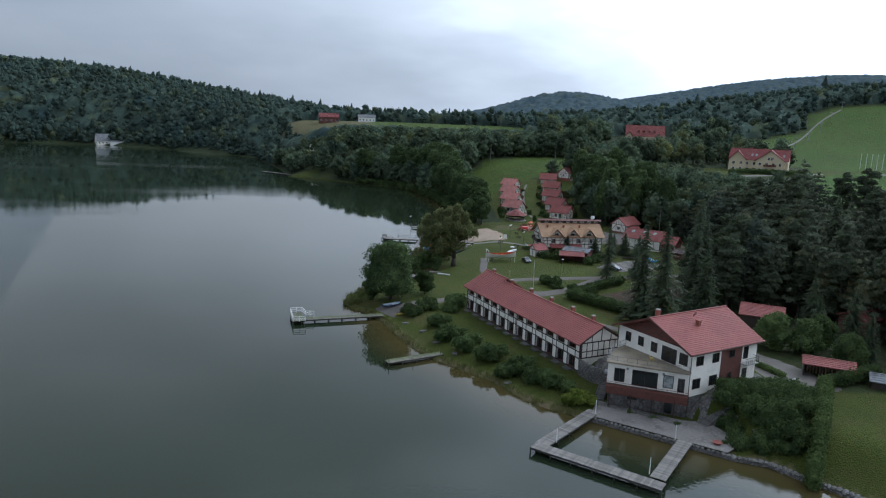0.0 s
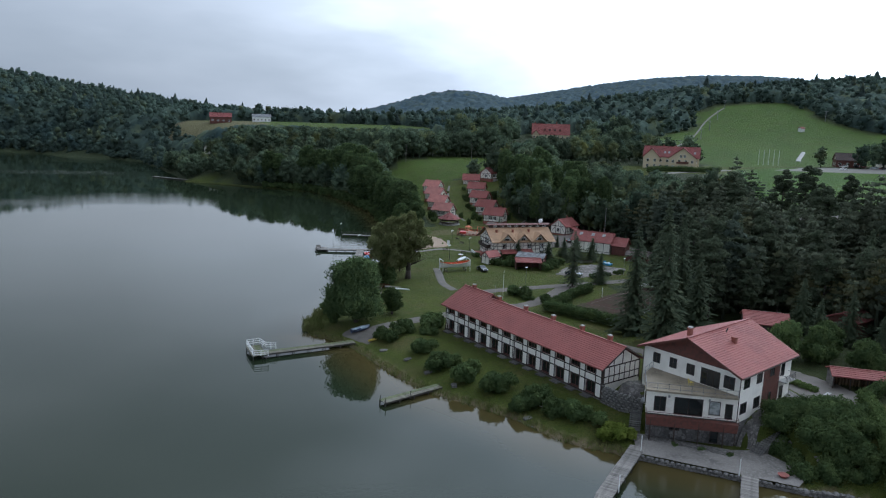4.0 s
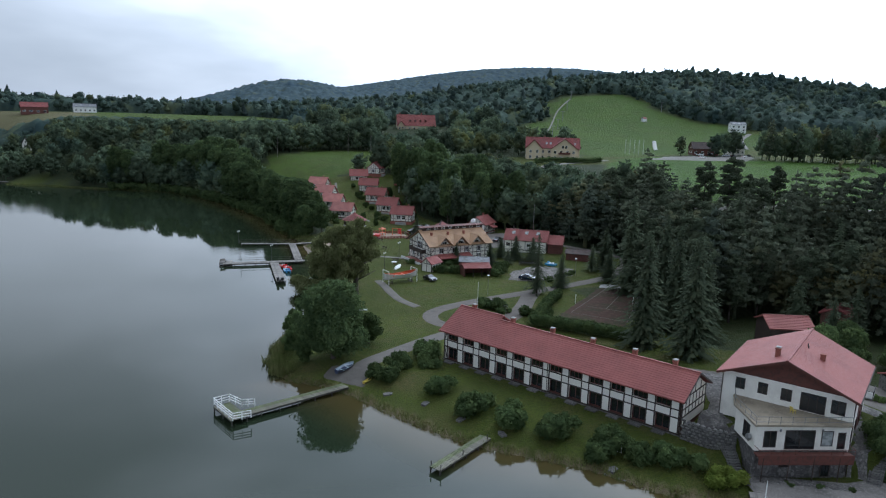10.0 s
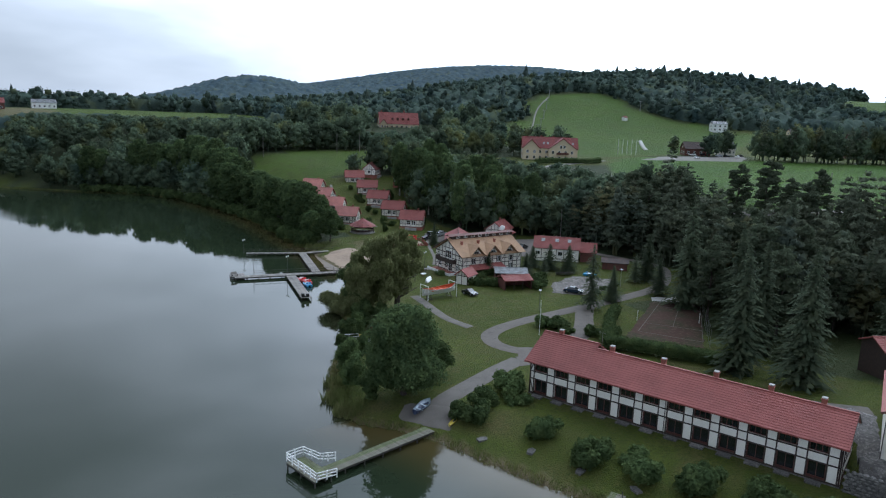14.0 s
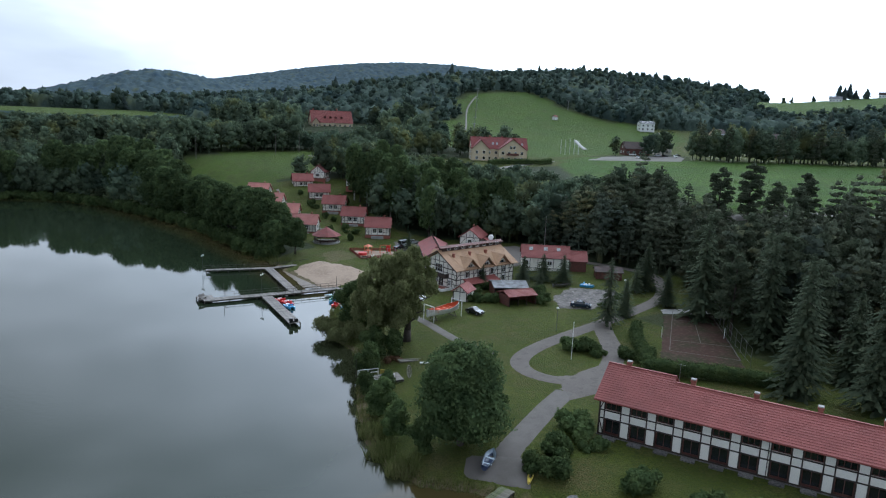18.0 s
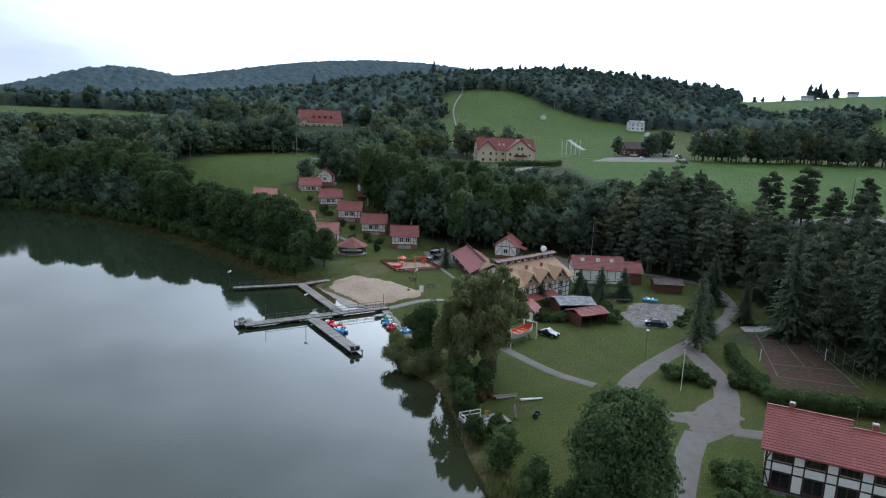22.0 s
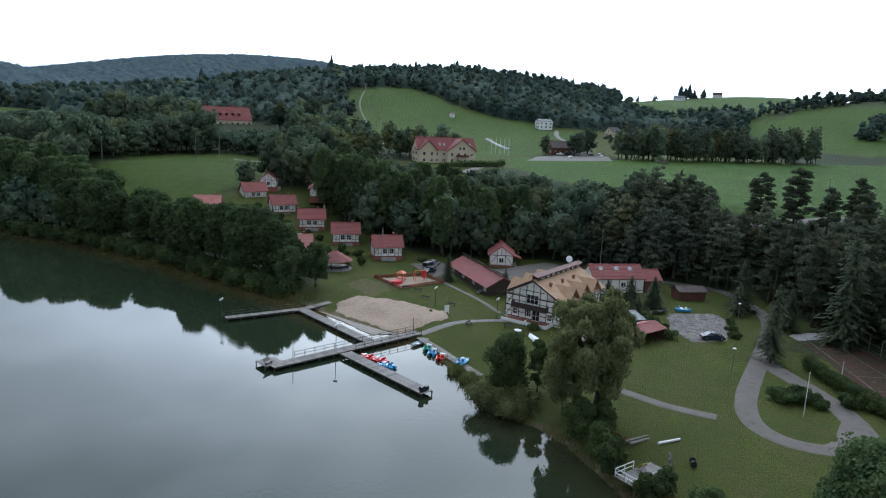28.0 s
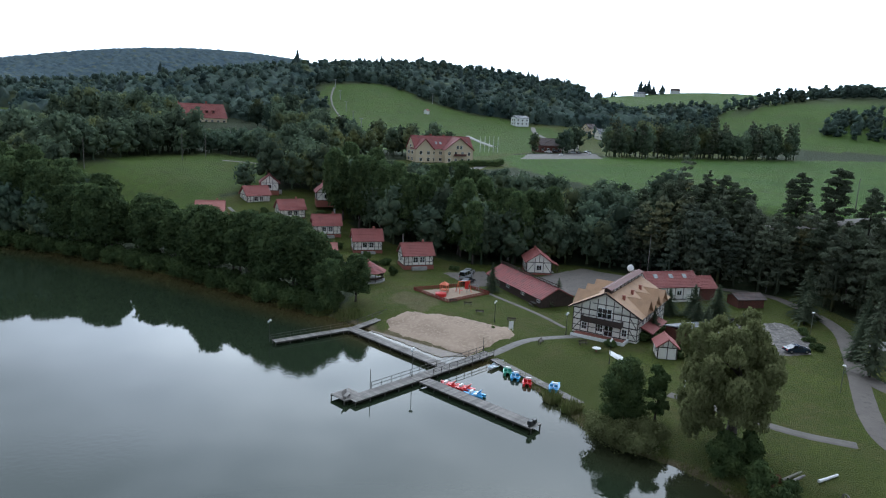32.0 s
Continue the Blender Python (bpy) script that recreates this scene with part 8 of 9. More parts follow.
# grass tufts and reeds at the water's edge
def blades(name, label, areas, mat, hmin, hmax, kind="stuff"):
    Vs, Fs, k = [], [], 0
    for x, y, r, n in areas:
        a, q = nrng.uniform(0, 6.283, n), r * np.sqrt(nrng.uniform(0, 1, n))
        X, Y = x + q * np.cos(a), y + q * np.sin(a)
        Z = np.maximum(land(X, Y), -0.1)
        h = nrng.uniform(hmin, hmax, n)
        t = nrng.uniform(0, 6.283, n)
        w = 0.05 + 0.03 * h
        dx, dy = np.cos(t) * w, np.sin(t) * w
        bx, by = nrng.normal(0, 0.25, n) * h, nrng.normal(0, 0.25, n) * h
        V = np.stack([np.stack([X - dx, Y - dy, Z], -1), np.stack([X + dx, Y + dy, Z], -1), np.stack([X + bx + dx * 0.2, Y + by, Z + h], -1), np.stack([X + bx - dx * 0.2, Y + by, Z + h], -1)], 1).reshape(-1, 3)
        Vs.append(V)
        Fs.append(np.arange(4 * n).reshape(-1, 4) + k)
        k += 4 * n
    tagged(sheet(name, np.concatenate(Vs), np.concatenate(Fs), mat), label, "grass", kind=kind)


bank = []
for (ax, ay), (bx, by) in zip(SHORE[10:], SHORE[11:46]):
    length = math.hypot(bx - ax, by - ay)
    if 240 < ay < 266:
        continue
    for i in range(int(length / 1.2)):
        t = (i + prng.random()) / (length / 1.2)
        bank.append((ax + (bx - ax) * t, ay + (by - ay) * t, 1.1, 60))
blades("bank_grass", "uneven long grass along the bank", bank, L_BANK, 0.15, 0.6)
blades("reeds", "green and straw reeds at the water's edge", [(-19.8, 158.0, 2.2, 420), (-20.0, 163, 2.0, 350), (-18.2, 168.5, 2.0, 300), (1.2, 218.0, 1.6, 380), (2.5, 222, 1.4, 300), (10.5, 274.5, 3.0, 350), (9.0, 281, 2.5, 400), (7.6, 290, 2.5, 350)], L_REED, 0.7, 1.7)


# ---- boats ----
def hull_geo(L, B, H, sheer=0.3, thick=0.06, n=14, stern=0.55):
    """An open rowing hull with its bow towards +x."""
    g = Geo()
    rings = []
    for i in range(n + 1):
        t = i / n
        x = -L / 2 + L * t
        w = B / 2 * (stern + (1 - stern) * math.sin(math.pi * min(1, t / 0.62) / 2)) if t < 0.62 else B / 2 * math.cos((t - 0.62) / 0.38 * math.pi / 2) ** 0.8
        w = max(w, 0.03)
        z = H + sheer * (2 * t - 0.9) ** 2
        keel = 0.0 + 0.25 * H * max(0, (t - 0.75) / 0.25) ** 2
        prof = [(w, z), (w * 0.92, z * 0.55 + keel * 0.45), (w * 0.55, z * 0.14 + keel * 0.86), (0, keel)]
        outer = [(x, y, q) for y, q in prof] + [(x, -y, q) for y, q in prof[-2::-1]]
        inner = [(x, y * (1 - thick / max(w, 0.1)) if abs(y) > thick else 0, max(q, keel) + (0 if k in (0, len(outer) - 1) else thick)) for k, (_, y, q) in enumerate(outer)]
        rings.append((outer, inner))
    m = len(rings[0][0])
    for which in (0, 1):
        k = len(g.v)
        for r in rings:
            g.v += r[which]
        g.f += [(k + i * m + j, k + i * m + j + 1, k + (i + 1) * m + j + 1, k + (i + 1) * m + j) for i in range(n) for j in range(m - 1)]
    o, q = 0, len(rings) * m
    for i in range(n):
        for j in (0, m - 1):
            g.f.append((o + i * m + j, o + (i + 1) * m + j, q + (i + 1) * m + j, q + i * m + j))
    g.f.append(tuple(range(m)))
    g.f.append(tuple(q + j for j in range(m)))
    return g


def lifeboat():
    b = thing("lifeboat", pose(18.9, 205.2, z_at(18.9, 205.2) + 0.9, 0, 0, 10), "old white lifeboat with orange inside on a cradle", "boat")
    part("hull", hull_geo(9.2, 2.8, 1.25, 0.55, stern=0.25), M_WHITE, b, "white wooden hull", True)
    part("gunwale_inside", hull_geo(8.9, 2.62, 1.28, 0.55, 0.05, stern=0.25), M_ORANGE, b, "orange painted inside", True)
    part("rubbing_band", hull_geo(9.3, 2.92, 1.12, 0.52, 0.05, stern=0.26), M_WHITE, b, "", True)
    for x in (-2.6, -1.0, 0.7, 2.2):
        part("thwart", Geo().box(x - 0.2, x + 0.2, -1.2, 1.2, 1.0, 1.06), M_ORANGE, b)
    for x in (-2.8, 2.8):
        part("cradle", Geo().beam((x, -1.1, -1.0), (x, -0.4, 0.2), 0.15, 0.15).beam((x, 1.1, -1.0), (x, 0.4, 0.2), 0.15, 0.15).beam((x, -1.2, -0.9), (x, 1.2, -0.9), 0.2, 0.2), M_TIMBER, b)
    for x in (-4.2, 3.9):
        part("davit", Geo().beam((x, -1.5, -1.0), (x, -1.5, 2.4), 0.12, 0.12).beam((x, 1.5, -1.0), (x, 1.5, 2.4), 0.12, 0.12).beam((x, -1.6, 2.4), (x, 1.6, 2.4), 0.12, 0.12), M_WHITE, b, "white davit frame")


lifeboat()


def rowing_boat(m, label, hull, inside):
    b = thing("rowing_boat", m, label, "boat", "small boats")
    part("hull", hull_geo(4.8, 1.5, 0.55, 0.2), hull, b, "", True)
    part("inside", hull_geo(4.7, 1.42, 0.57, 0.2, 0.04), inside, b, "", True)
    for x in (-1.2, 0.3):
        part("thwart", Geo().box(x - 0.14, x + 0.14, -0.66, 0.66, 0.4, 0.44), inside, b)
    return b


M_HULLBLUE = material("dark_blue_hull_paint", (0.03, 0.05, 0.11), 0.4, [(3, (0.05, 0.07, 0.14), 0.5, 0.7)])
M_BOATIN = material("pale_blue_boat_inside", (0.5, 0.58, 0.64), 0.6, [(2, (0.4, 0.46, 0.5), 0.5, 0.7)])
rowing_boat(pose(-10.3, 152.9, z_at(-10.3, 152.9) + 0.25, 8, 0, 38), "dark blue rowing boat with pale inside on the slip", M_HULLBLUE, M_BOATIN)
rowing_boat(pose(60.0, 212.4, z_at(60, 212.4) + 0.2, 0, 0, -20), "old grey rowing boat on the grass", M_METAL, M_DARKWOOD)
rowing_boat(pose(9.0, 236.6, 0.05, 0, 0, 4) @ Matrix.Diagonal((1, 1, 0.7, 1)), "flat white skiff moored at the dock", M_WHITE, M_BOATIN)
rowing_boat(pose(24.2, 221.5, z_at(24.2, 221.5) + 0.5, 180, 0, 50) @ Matrix.Diagonal((0.9, 0.8, 0.7, 1)), "upturned white boat on the lawn", M_WHITE, M_WHITE)
rowing_boat(pose(23.4, 219.8, z_at(23.4, 219.8) + 0.5, 180, 0, 50) @ Matrix.Diagonal((0.9, 0.8, 0.7, 1)), "upturned white boat on the lawn", M_WHITE, M_WHITE)


def pedal_boat(m, mat, label):
    b = thing("pedal_boat", m, label, "boat", "pedal boats")
    for y in (-0.5, 0.5):
        g = Geo()
        n = 8
        for i in range(n + 1):
            t = i / n
            w = 0.3 * math.sin(math.pi * (0.15 + 0.8 * t)) + 0.06
            z = 0.42 + 0.25 * (t - 0.35) ** 2
            g.v += [(-1.7 + 3.4 * t, y - w, z), (-1.7 + 3.4 * t, y + w, z), (-1.7 + 3.4 * t, y + w * 0.5, -0.15 + 0.2 * t * t), (-1.7 + 3.4 * t, y - w * 0.5, -0.15 + 0.2 * t * t)]
        for i in range(n):
            g.f += [(4 * i + j, 4 * i + (j + 1) % 4, 4 * i + 4 + (j + 1) % 4, 4 * i + 4 + j) for j in range(4)]
        g.f += [(0, 1, 2, 3), (4 * n + 3, 4 * n + 2, 4 * n + 1, 4 * n)]
        part("float", g, mat, b)
    part("deck", Geo().box(-1.3, 1.1, -0.7, 0.7, 0.32, 0.45), mat, b)
    for y in (-0.34, 0.34):
        s = part("seat", Geo().box(-0.7, -0.15, y - 0.27, y + 0.27, 0.45, 0.62), M_WHITE if mat is M_BLUE else mat, b)
        part("backrest", Geo().slab([(-0.72, y - 0.27, 0.6), (-0.72, y + 0.27, 0.6), (-0.9, y + 0.27, 1.05), (-0.9, y - 0.27, 1.05)], 0.08), mat, s)
    part("console", Geo().box(0.35, 0.7, -0.45, 0.45, 0.45, 0.8), M_WHITE, b)
    return b


for x, y, t, mat, lab in ((-4.0, 237.2, 100, M_RED, "red pedal boat moored at the dock"), (-3.4, 234.6, 95, M_RED, "red pedal boat moored at the dock"), (-4.2, 232.0, 95, M_BLUE, "blue pedal boat moored at the dock"), (8.0, 233.6, 30, M_GREEN, "green pedal boat in the basin"), (7.0, 231.4, 25, M_BLUE, "pale blue pedal boat in the basin"),
                          (6.2, 228.6, 25, M_RED, "red pedal boat in the basin")):
    pedal_boat(pose(x, y, 0.02, 0, 0, t), mat, lab)
pedal_boat(pose(6.0, 223.6, 0.62, 0, 0, 20), M_BLUE, "pale blue pedal boat pulled onto the jetty")
pedal_boat(pose(66.0, 209.5, z_at(66, 209.5) + 0.1, 0, 0, -60), M_BLUE, "pale blue pedal boat lying by the shed")


# ---- vehicles ----
def car(m, paint, label, van=False, L=4.5):
    c = thing("car" if not van else "van", m, label, "car" if not van else "van")
    H = 1.45 if not van else 1.95
    half = 0.88
    low = [(-L / 2, 0.35), (-L / 2 + 0.05, 0.85), (-L / 2 + 0.5, 0.98), (L / 2 - 1.25, 0.95), (L / 2 - 0.2, 0.78), (L / 2, 0.4), (L / 2 - 0.1, 0.25), (-L / 2 + 0.1, 0.25)]
    n = len(low)
    g = Geo().add([(x, -half, z) for x, z in low] + [(x, half, z) for x, z in low], [tuple(range(n)), tuple(range(2 * n - 1, n - 1, -1))] + [(i, n + i, n + (i + 1) % n, (i + 1) % n) for i in range(n)])
    part("body", g, paint, c)
    back, front = (-L / 2 + 0.12, L / 2 - 0.95) if van else (-L / 2 + 0.75, L / 2 - 1.3)
    tb, tf = (back + 0.1, front - 0.9) if van else (back + 0.75, front - 0.75)
    cab = [(back, 0.95), (tb, H), (tf, H), (front, 0.92)]
    part("cabin", Geo().add([(x, -half + 0.05 + 0.12 * (z > 1.1), z) for x, z in cab] + [(x, half - 0.05 - 0.12 * (z > 1.1), z) for x, z in cab], [(0, 1, 2, 3), (7, 6, 5, 4), (0, 4, 5, 1), (1, 5, 6, 2), (2, 6, 7, 3)]), M_PANE, c, "dark car windows")
    part("roof", Geo().box(tb - 0.02, tf + 0.02, -half + 0.15, half - 0.15, H - 0.03, H + 0.02), paint, c)
    for x in (tb + 0.02, (tb + tf) / 2, tf - 0.02):
        for s in (-1, 1):
            part("pillar", Geo().beam((x, s * (half - 0.06), 0.95), (x, s * (half - 0.16), H), 0.07, 0.05), paint, c)
    for x in (-L / 2 + 0.85, L / 2 - 0.85):
        for s in (-1, 1):
            w = part("wheel", Geo().tube((x, s * (half - 0.16), 0.32), (x, s * (half + 0.02), 0.32), 0.33, 0.33, 14), M_TYRE, c)
            part("rim", Geo().tube((x, s * (half + 0.02), 0.32), (x, s * (half + 0.035), 0.32), 0.2, 0.18, 10), M_METAL, w)
    for s in (-1, 1):
        part("headlight", Geo().box(L / 2 - 0.2, L / 2 - 0.05, s * 0.62 - 0.16, s * 0.62 + 0.16, 0.6, 0.74), M_GLOBE, c)
        part("taillight", Geo().box(-L / 2 - 0.01, -L / 2 + 0.06, s * 0.66 - 0.14, s * 0.66 + 0.14, 0.65, 0.82), M_RED, c)
    return c


car(ground_pose(51.2, 197.2, -48, -0.12), M_CARNAVY, "dark navy saloon car parked on the cobbles", L=4.7)
car(ground_pose(26.6, 204.4, -75, -0.05), M_CARBLACK, "black car parked beside the lifeboat", L=4.0)
car(ground_pose(52.0, 274.5, 12, -0.15), M_CARSILVER, "silver van parked by the long shed", True, 5.0)
car(ground_pose(48.2, 271.0, 8, -0.15), M_CARBLACK, "black car parked by the long shed")
car(ground_pose(56.0, 276.5, 12, -0.15), M_CARSILVER, "pale car parked by the long shed")
car(ground_pose(67.5, 244.0, 30, -0.12), M_CARBLACK, "black car parked in the yard")
for i in range(7):
    x, y = 292 + prng.uniform(-30, 20), 372 + prng.uniform(-8, 14)
    car(ground_pose(x, y, prng.uniform(0, 180), -0.35), prng.choice((M_CARBLACK, M_CARSILVER, M_WHITE)), "car in the gravel car park of the inn")


# ---- benches, playground, small things ----
def bench(m, label="dark slatted park bench on the grass", mat=None):
    b = thing("bench", m, label, "bench", "park benches")
    mat = mat or M_TIMBER
    for y in (-0.2, -0.05, 0.1):
        part("seat_slat", Geo().box(-0.9, 0.9, y, y + 0.11, 0.43, 0.47), mat, b)
    for z in (0.6, 0.75):
        part("back_slat", Geo().box(-0.9, 0.9, 0.27, 0.31, z, z + 0.11), mat, b)
    for x in (-0.7, 0.7):
        part("leg", Geo().beam((x, -0.15, -0.15), (x, -0.15, 0.43), 0.08, 0.08).beam((x, 0.2, -0.15), (x, 0.31, 0.88), 0.08, 0.08).beam((x, -0.2, 0.41), (x, 0.25, 0.41), 0.08, 0.06), mat, b)
    return b


b0 = bench(ground_pose(31.3, 262.9, -52))
for x, y, t in ((31.8, 259.3, -55), (28.9, 254.1, 120), (28.6, 246.0, -60), (21.2, 234.8, 10), (26.0, 228.6, -30), (47.0, 252.5, 60)):
    copy_thing(b0, ground_pose(x, y, t))


def picnic_table(m):
    t = thing("picnic_table", m, "dark wooden picnic table", "table")
    part("tabletop", Geo().box(-1, 1, -0.4, 0.4, 0.72, 0.78), M_DARKWOOD, t)
    for s in (-1, 1):
        part("seat", Geo().box(-1, 1, s * 0.75 - 0.15, s * 0.75 + 0.15, 0.42, 0.47), M_DARKWOOD, t)
        part("leg", Geo().beam((s * 0.7, -0.75, -0.1), (s * 0.7, 0.3, 0.74), 0.09, 0.09).beam((s * 0.7, 0.75, -0.1), (s * 0.7, -0.3, 0.74), 0.09, 0.09), M_DARKWOOD, t)


picnic_table(ground_pose(42.5, 249.0, 55))


def play_frame():
    z = z_at(36, 270)
    p = thing("climbing_frame", pose(35.8, 269.0, z + 0.12, 0, 0, 20), "orange and red plastic climbing frame with slide", "playground")
    part("tower", Geo().box(-0.8, 0.8, -0.8, 0.8, 0.9, 1.05), M_ORANGE, p)
    for x in (-0.75, 0.75):
        for y in (-0.75, 0.75):
            part("post", Geo().beam((x, y, 0), (x, y, 2.2), 0.12, 0.12), M_ORANGE, p)
    part("tower_roof", Geo().add([(-1, -1, 2.2), (1, -1, 2.2), (1, 1, 2.2), (-1, 1, 2.2), (0, 0, 2.9)], [(0, 1, 4), (1, 2, 4), (2, 3, 4), (3, 0, 4), (3, 2, 1, 0)]), M_ORANGE, p)
    part("slide", Geo().slab([(0.8, -0.3, 1.0), (0.8, 0.3, 1.0), (3.0, 0.3, 0.15), (3.0, -0.3, 0.15)], 0.08), M_ORANGE, p)
    part("ball_pit", Geo().tube((-2.4, 0, 0), (-2.4, 0, 0.7), 1.3, 1.3, 14), M_RED, p)
    q = thing("swing_frame", pose(40.2, 266.6, z + 0.12, 0, 0, -25), "orange swing frame with red panel", "playground")
    for x in (-1.5, 1.5):
        part("leg", Geo().beam((x, -1, 0), (x, 0, 2.6), 0.12, 0.12).beam((x, 1, 0), (x, 0, 2.6), 0.12, 0.12), M_ORANGE, q)
    part("crossbar", Geo().beam((-1.6, 0, 2.6), (1.6, 0, 2.6), 0.14, 0.14), M_ORANGE, q)
    part("panel", Geo().box(0.3, 1.4, -0.05, 0.05, 0.7, 2.5), M_RED, q)
    for x in (-1.0, -0.4):
        part("chain", Geo().beam((x, 0, 0.5), (x, 0, 2.6), 0.03, 0.03), M_METAL, q)
    part("swing_seat", Geo().box(-1.1, -0.3, -0.15, 0.15, 0.45, 0.5), M_RED, q)
    r = thing("a_frame_swing", pose(41.2, 264.6, z + 0.12, 0, 0, -25), "grey metal swing frame", "playground")
    for x in (-1.2, 1.2):
        part("leg", Geo().beam((x, -0.9, 0), (x, 0, 2.0), 0.07, 0.07).beam((x, 0.9, 0), (x, 0, 2.0), 0.07, 0.07), M_METAL, r)
    part("crossbar", Geo().beam((-1.2, 0, 2.0), (1.2, 0, 2.0), 0.07, 0.07), M_METAL, r)


play_frame()


def picket_fence(line, h, gap, mat, label, rails=2):
    f = thing("fence", Matrix.Identity(4), label, "fence")
    me = None
    for (x0, y0), (x1, y1) in zip(line, line[1:]):
        n = max(1, round(math.hypot(x1 - x0, y1 - y0) / gap))
        for i in range(n):
            x, y = x0 + (x1 - x0) * i / n, y0 + (y1 - y0) * i / n
            mm = pose(x, y, z_at(x, y), 0, 0, math.degrees(math.atan2(y1 - y0, x1 - x0)))
            if me is None:
                ob = part("picket", Geo().box(-gap * 0.3, gap * 0.3, -0.03, 0.03, -0.1, h), mat, f)
                ob.matrix_basis, me = mm, ob.data
            else:
                share("picket", me, f, mm)
        for k in range(rails):
            z = h * (0.3 + 0.5 * k)
            part("rail", Geo().beam((x0, y0, z_at(x0, y0) + z), (x1, y1, z_at(x1, y1) + z), 0.05, 0.08), mat, f)


picket_fence([(30.6, 264.0), (33.4, 276.0), (45.2, 270.2), (43.4, 261.6), (30.6, 264.0)], 0.8, 0.5, M_RUST, "low brown slat fence round the playground")


def mesh_fence(line, h, label):
    f = thing("court_fence", Matrix.Identity(4), label, "fence")
    for (x0, y0), (x1, y1) in zip(line, line[1:]):
        n = max(1, round(math.hypot(x1 - x0, y1 - y0) / 4.0))
        for i in range(n + 1):
            x, y = x0 + (x1 - x0) * i / n, y0 + (y1 - y0) * i / n
            part("post", Geo().tube((x, y, z_at(x, y) - 0.1), (x, y, z_at(x, y) + h), 0.05, 0.05, 5), M_METAL, f)
        for z in (0.4, h * 0.5, h - 0.1):
            part("wire", Geo().beam((x0, y0, z_at(x0, y0) + z), (x1, y1, z_at(x1, y1) + z), 0.03, 0.03), M_METAL, f)


mesh_fence([(76.5, 181.0), (63.5, 168.5), (51.0, 155.5)], 3.4, "grey wire court fence on thin posts")
for x, y in ((50.0, 174.0), (61.0, 167.4)):
    t = thing("net_post", pose(x, y, z_at(x, y) + 0.1), "white court net post", "post")
    part("shaft", Geo().tube((0, 0, -0.2), (0, 0, 2.2), 0.06, 0.06, 6), M_WHITE, t)


def platform():
    p = plank_pier("plank_platform", (-12.2, 183.2), (-5.6, 181.8), 3.2, 1.7, "small plank platform with white rail over the bank", M_DECK, plank=0.35)
    rail_run(p, [(-7.5, 180.6, 1.7), (-12.4, 181.6, 1.7), (-11.9, 184.7, 1.7), (-8.6, 184.0, 1.7)], 1.1, M_WHITE, 2, 1.4, 0.08)
    inv = p.matrix_basis.inverted()
    part("lamp_mast", Geo().tube(inv @ Vector((-12.3, 184.6, 1.7)), inv @ Vector((-12.3, 184.6, 4.8)), 0.05, 0.04, 6), M_DARKWOOD, p)
    c = thing("deck_chair", pose(-8.4, 183.0, 1.7, 0, 0, 150), "yellow deck chair on the plank platform", "chair")
    part("canvas", Geo().slab([(-0.35, -0.5, 0.3), (0.35, -0.5, 0.3), (0.35, 0.5, 1.4), (-0.35, 0.5, 1.4)], 0.05), M_YELLOW, c)
    for x in (-0.36, 0.36):
        part("leg", Geo().beam((x, -0.5, 0), (x, 0.4, 1.2), 0.05, 0.05).beam((x, 0.5, 0), (x, -0.2, 0.7), 0.05, 0.05), M_TIMBER, c)
    w = thing("cart_wheel", pose(-4.4, 181.2, z_at(-4.4, 181.2) + 1.0, 80, 0, 40), "grey wooden cart wheel leaning on the lawn", "wheel")
    g = Geo()
    n = 20
    for i in range(n):
        a, b = 2 * math.pi * i / n, 2 * math.pi * (i + 1) / n
        g.beam((math.cos(a), math.sin(a), 0), (math.cos(b), math.sin(b), 0), 0.1, 0.1)
    part("rim", g, M_DECK, w)
    part("hub", Geo().tube((0, 0, -0.15), (0, 0, 0.15), 0.15, 0.15, 8), M_DECK, w)
    for i in range(8):
        a = math.pi * i / 4
        part("spoke", Geo().beam((0.1 * math.cos(a), 0.1 * math.sin(a), 0), (0.98 * math.cos(a), 0.98 * math.sin(a), 0), 0.06, 0.06), M_DECK, w)
    o = thing("iron_seat", pose(-2.2, 179.2, z_at(-2.2, 179.2), 0, 0, 30), "black iron garden seat on the lawn", "seat")
    part("seat", Geo().box(-0.7, 0.7, -0.25, 0.25, 0.4, 0.46), M_BLACK, o)
    for x in (-0.6, 0.6):
        part("side", Geo().tube((x - 0.04, 0, 0.4), (x + 0.04, 0, 0.4), 0.42, 0.42, 10), M_BLACK, o)


platform()


def log(x, y, L, turn, mat, label):
    t = thing("log", pose(x, y, z_at(x, y) + 0.15, 0, 0, turn), label, "log")
    part("trunk", Geo().tube((-L / 2, 0, 0), (L / 2, 0, 0.05), 0.2, 0.15, 8), mat, t)


log(1.6, 184.0, 3.6, -25, M_WHITE, "pale painted beam lying on the lawn")
log(-0.4, 187.6, 4.0, -20, M_DECKGREEN, "mossy beam lying on the lawn")
log(-0.8, 187.0, 3.4, -20, M_DECK, "grey beam lying on the lawn")
M_HEATH = leaf_material("brown_dry_brush", (0.1, 0.06, 0.035), (0.14, 0.08, 0.045))
lob = [(prng.uniform(-1.4, 1.4), prng.uniform(-0.9, 0.9), prng.uniform(0.2, 0.5), prng.uniform(0.4, 0.7), 0.7) for _ in range(8)]
make_tree("brush_pile", "brown heap of dry brush on the lawn", "brush", "", None, crown(nrng, lob, 700, 0.3), M_HEATH, where=tree_pose(-2.6, 189.4, 0))
put_yellow = thing("bank_tub", pose(-8.0, 147.6, z_at(-8, 147.6), 0, 0, 40), "yellow plastic kayak half on the bank", "kayak")
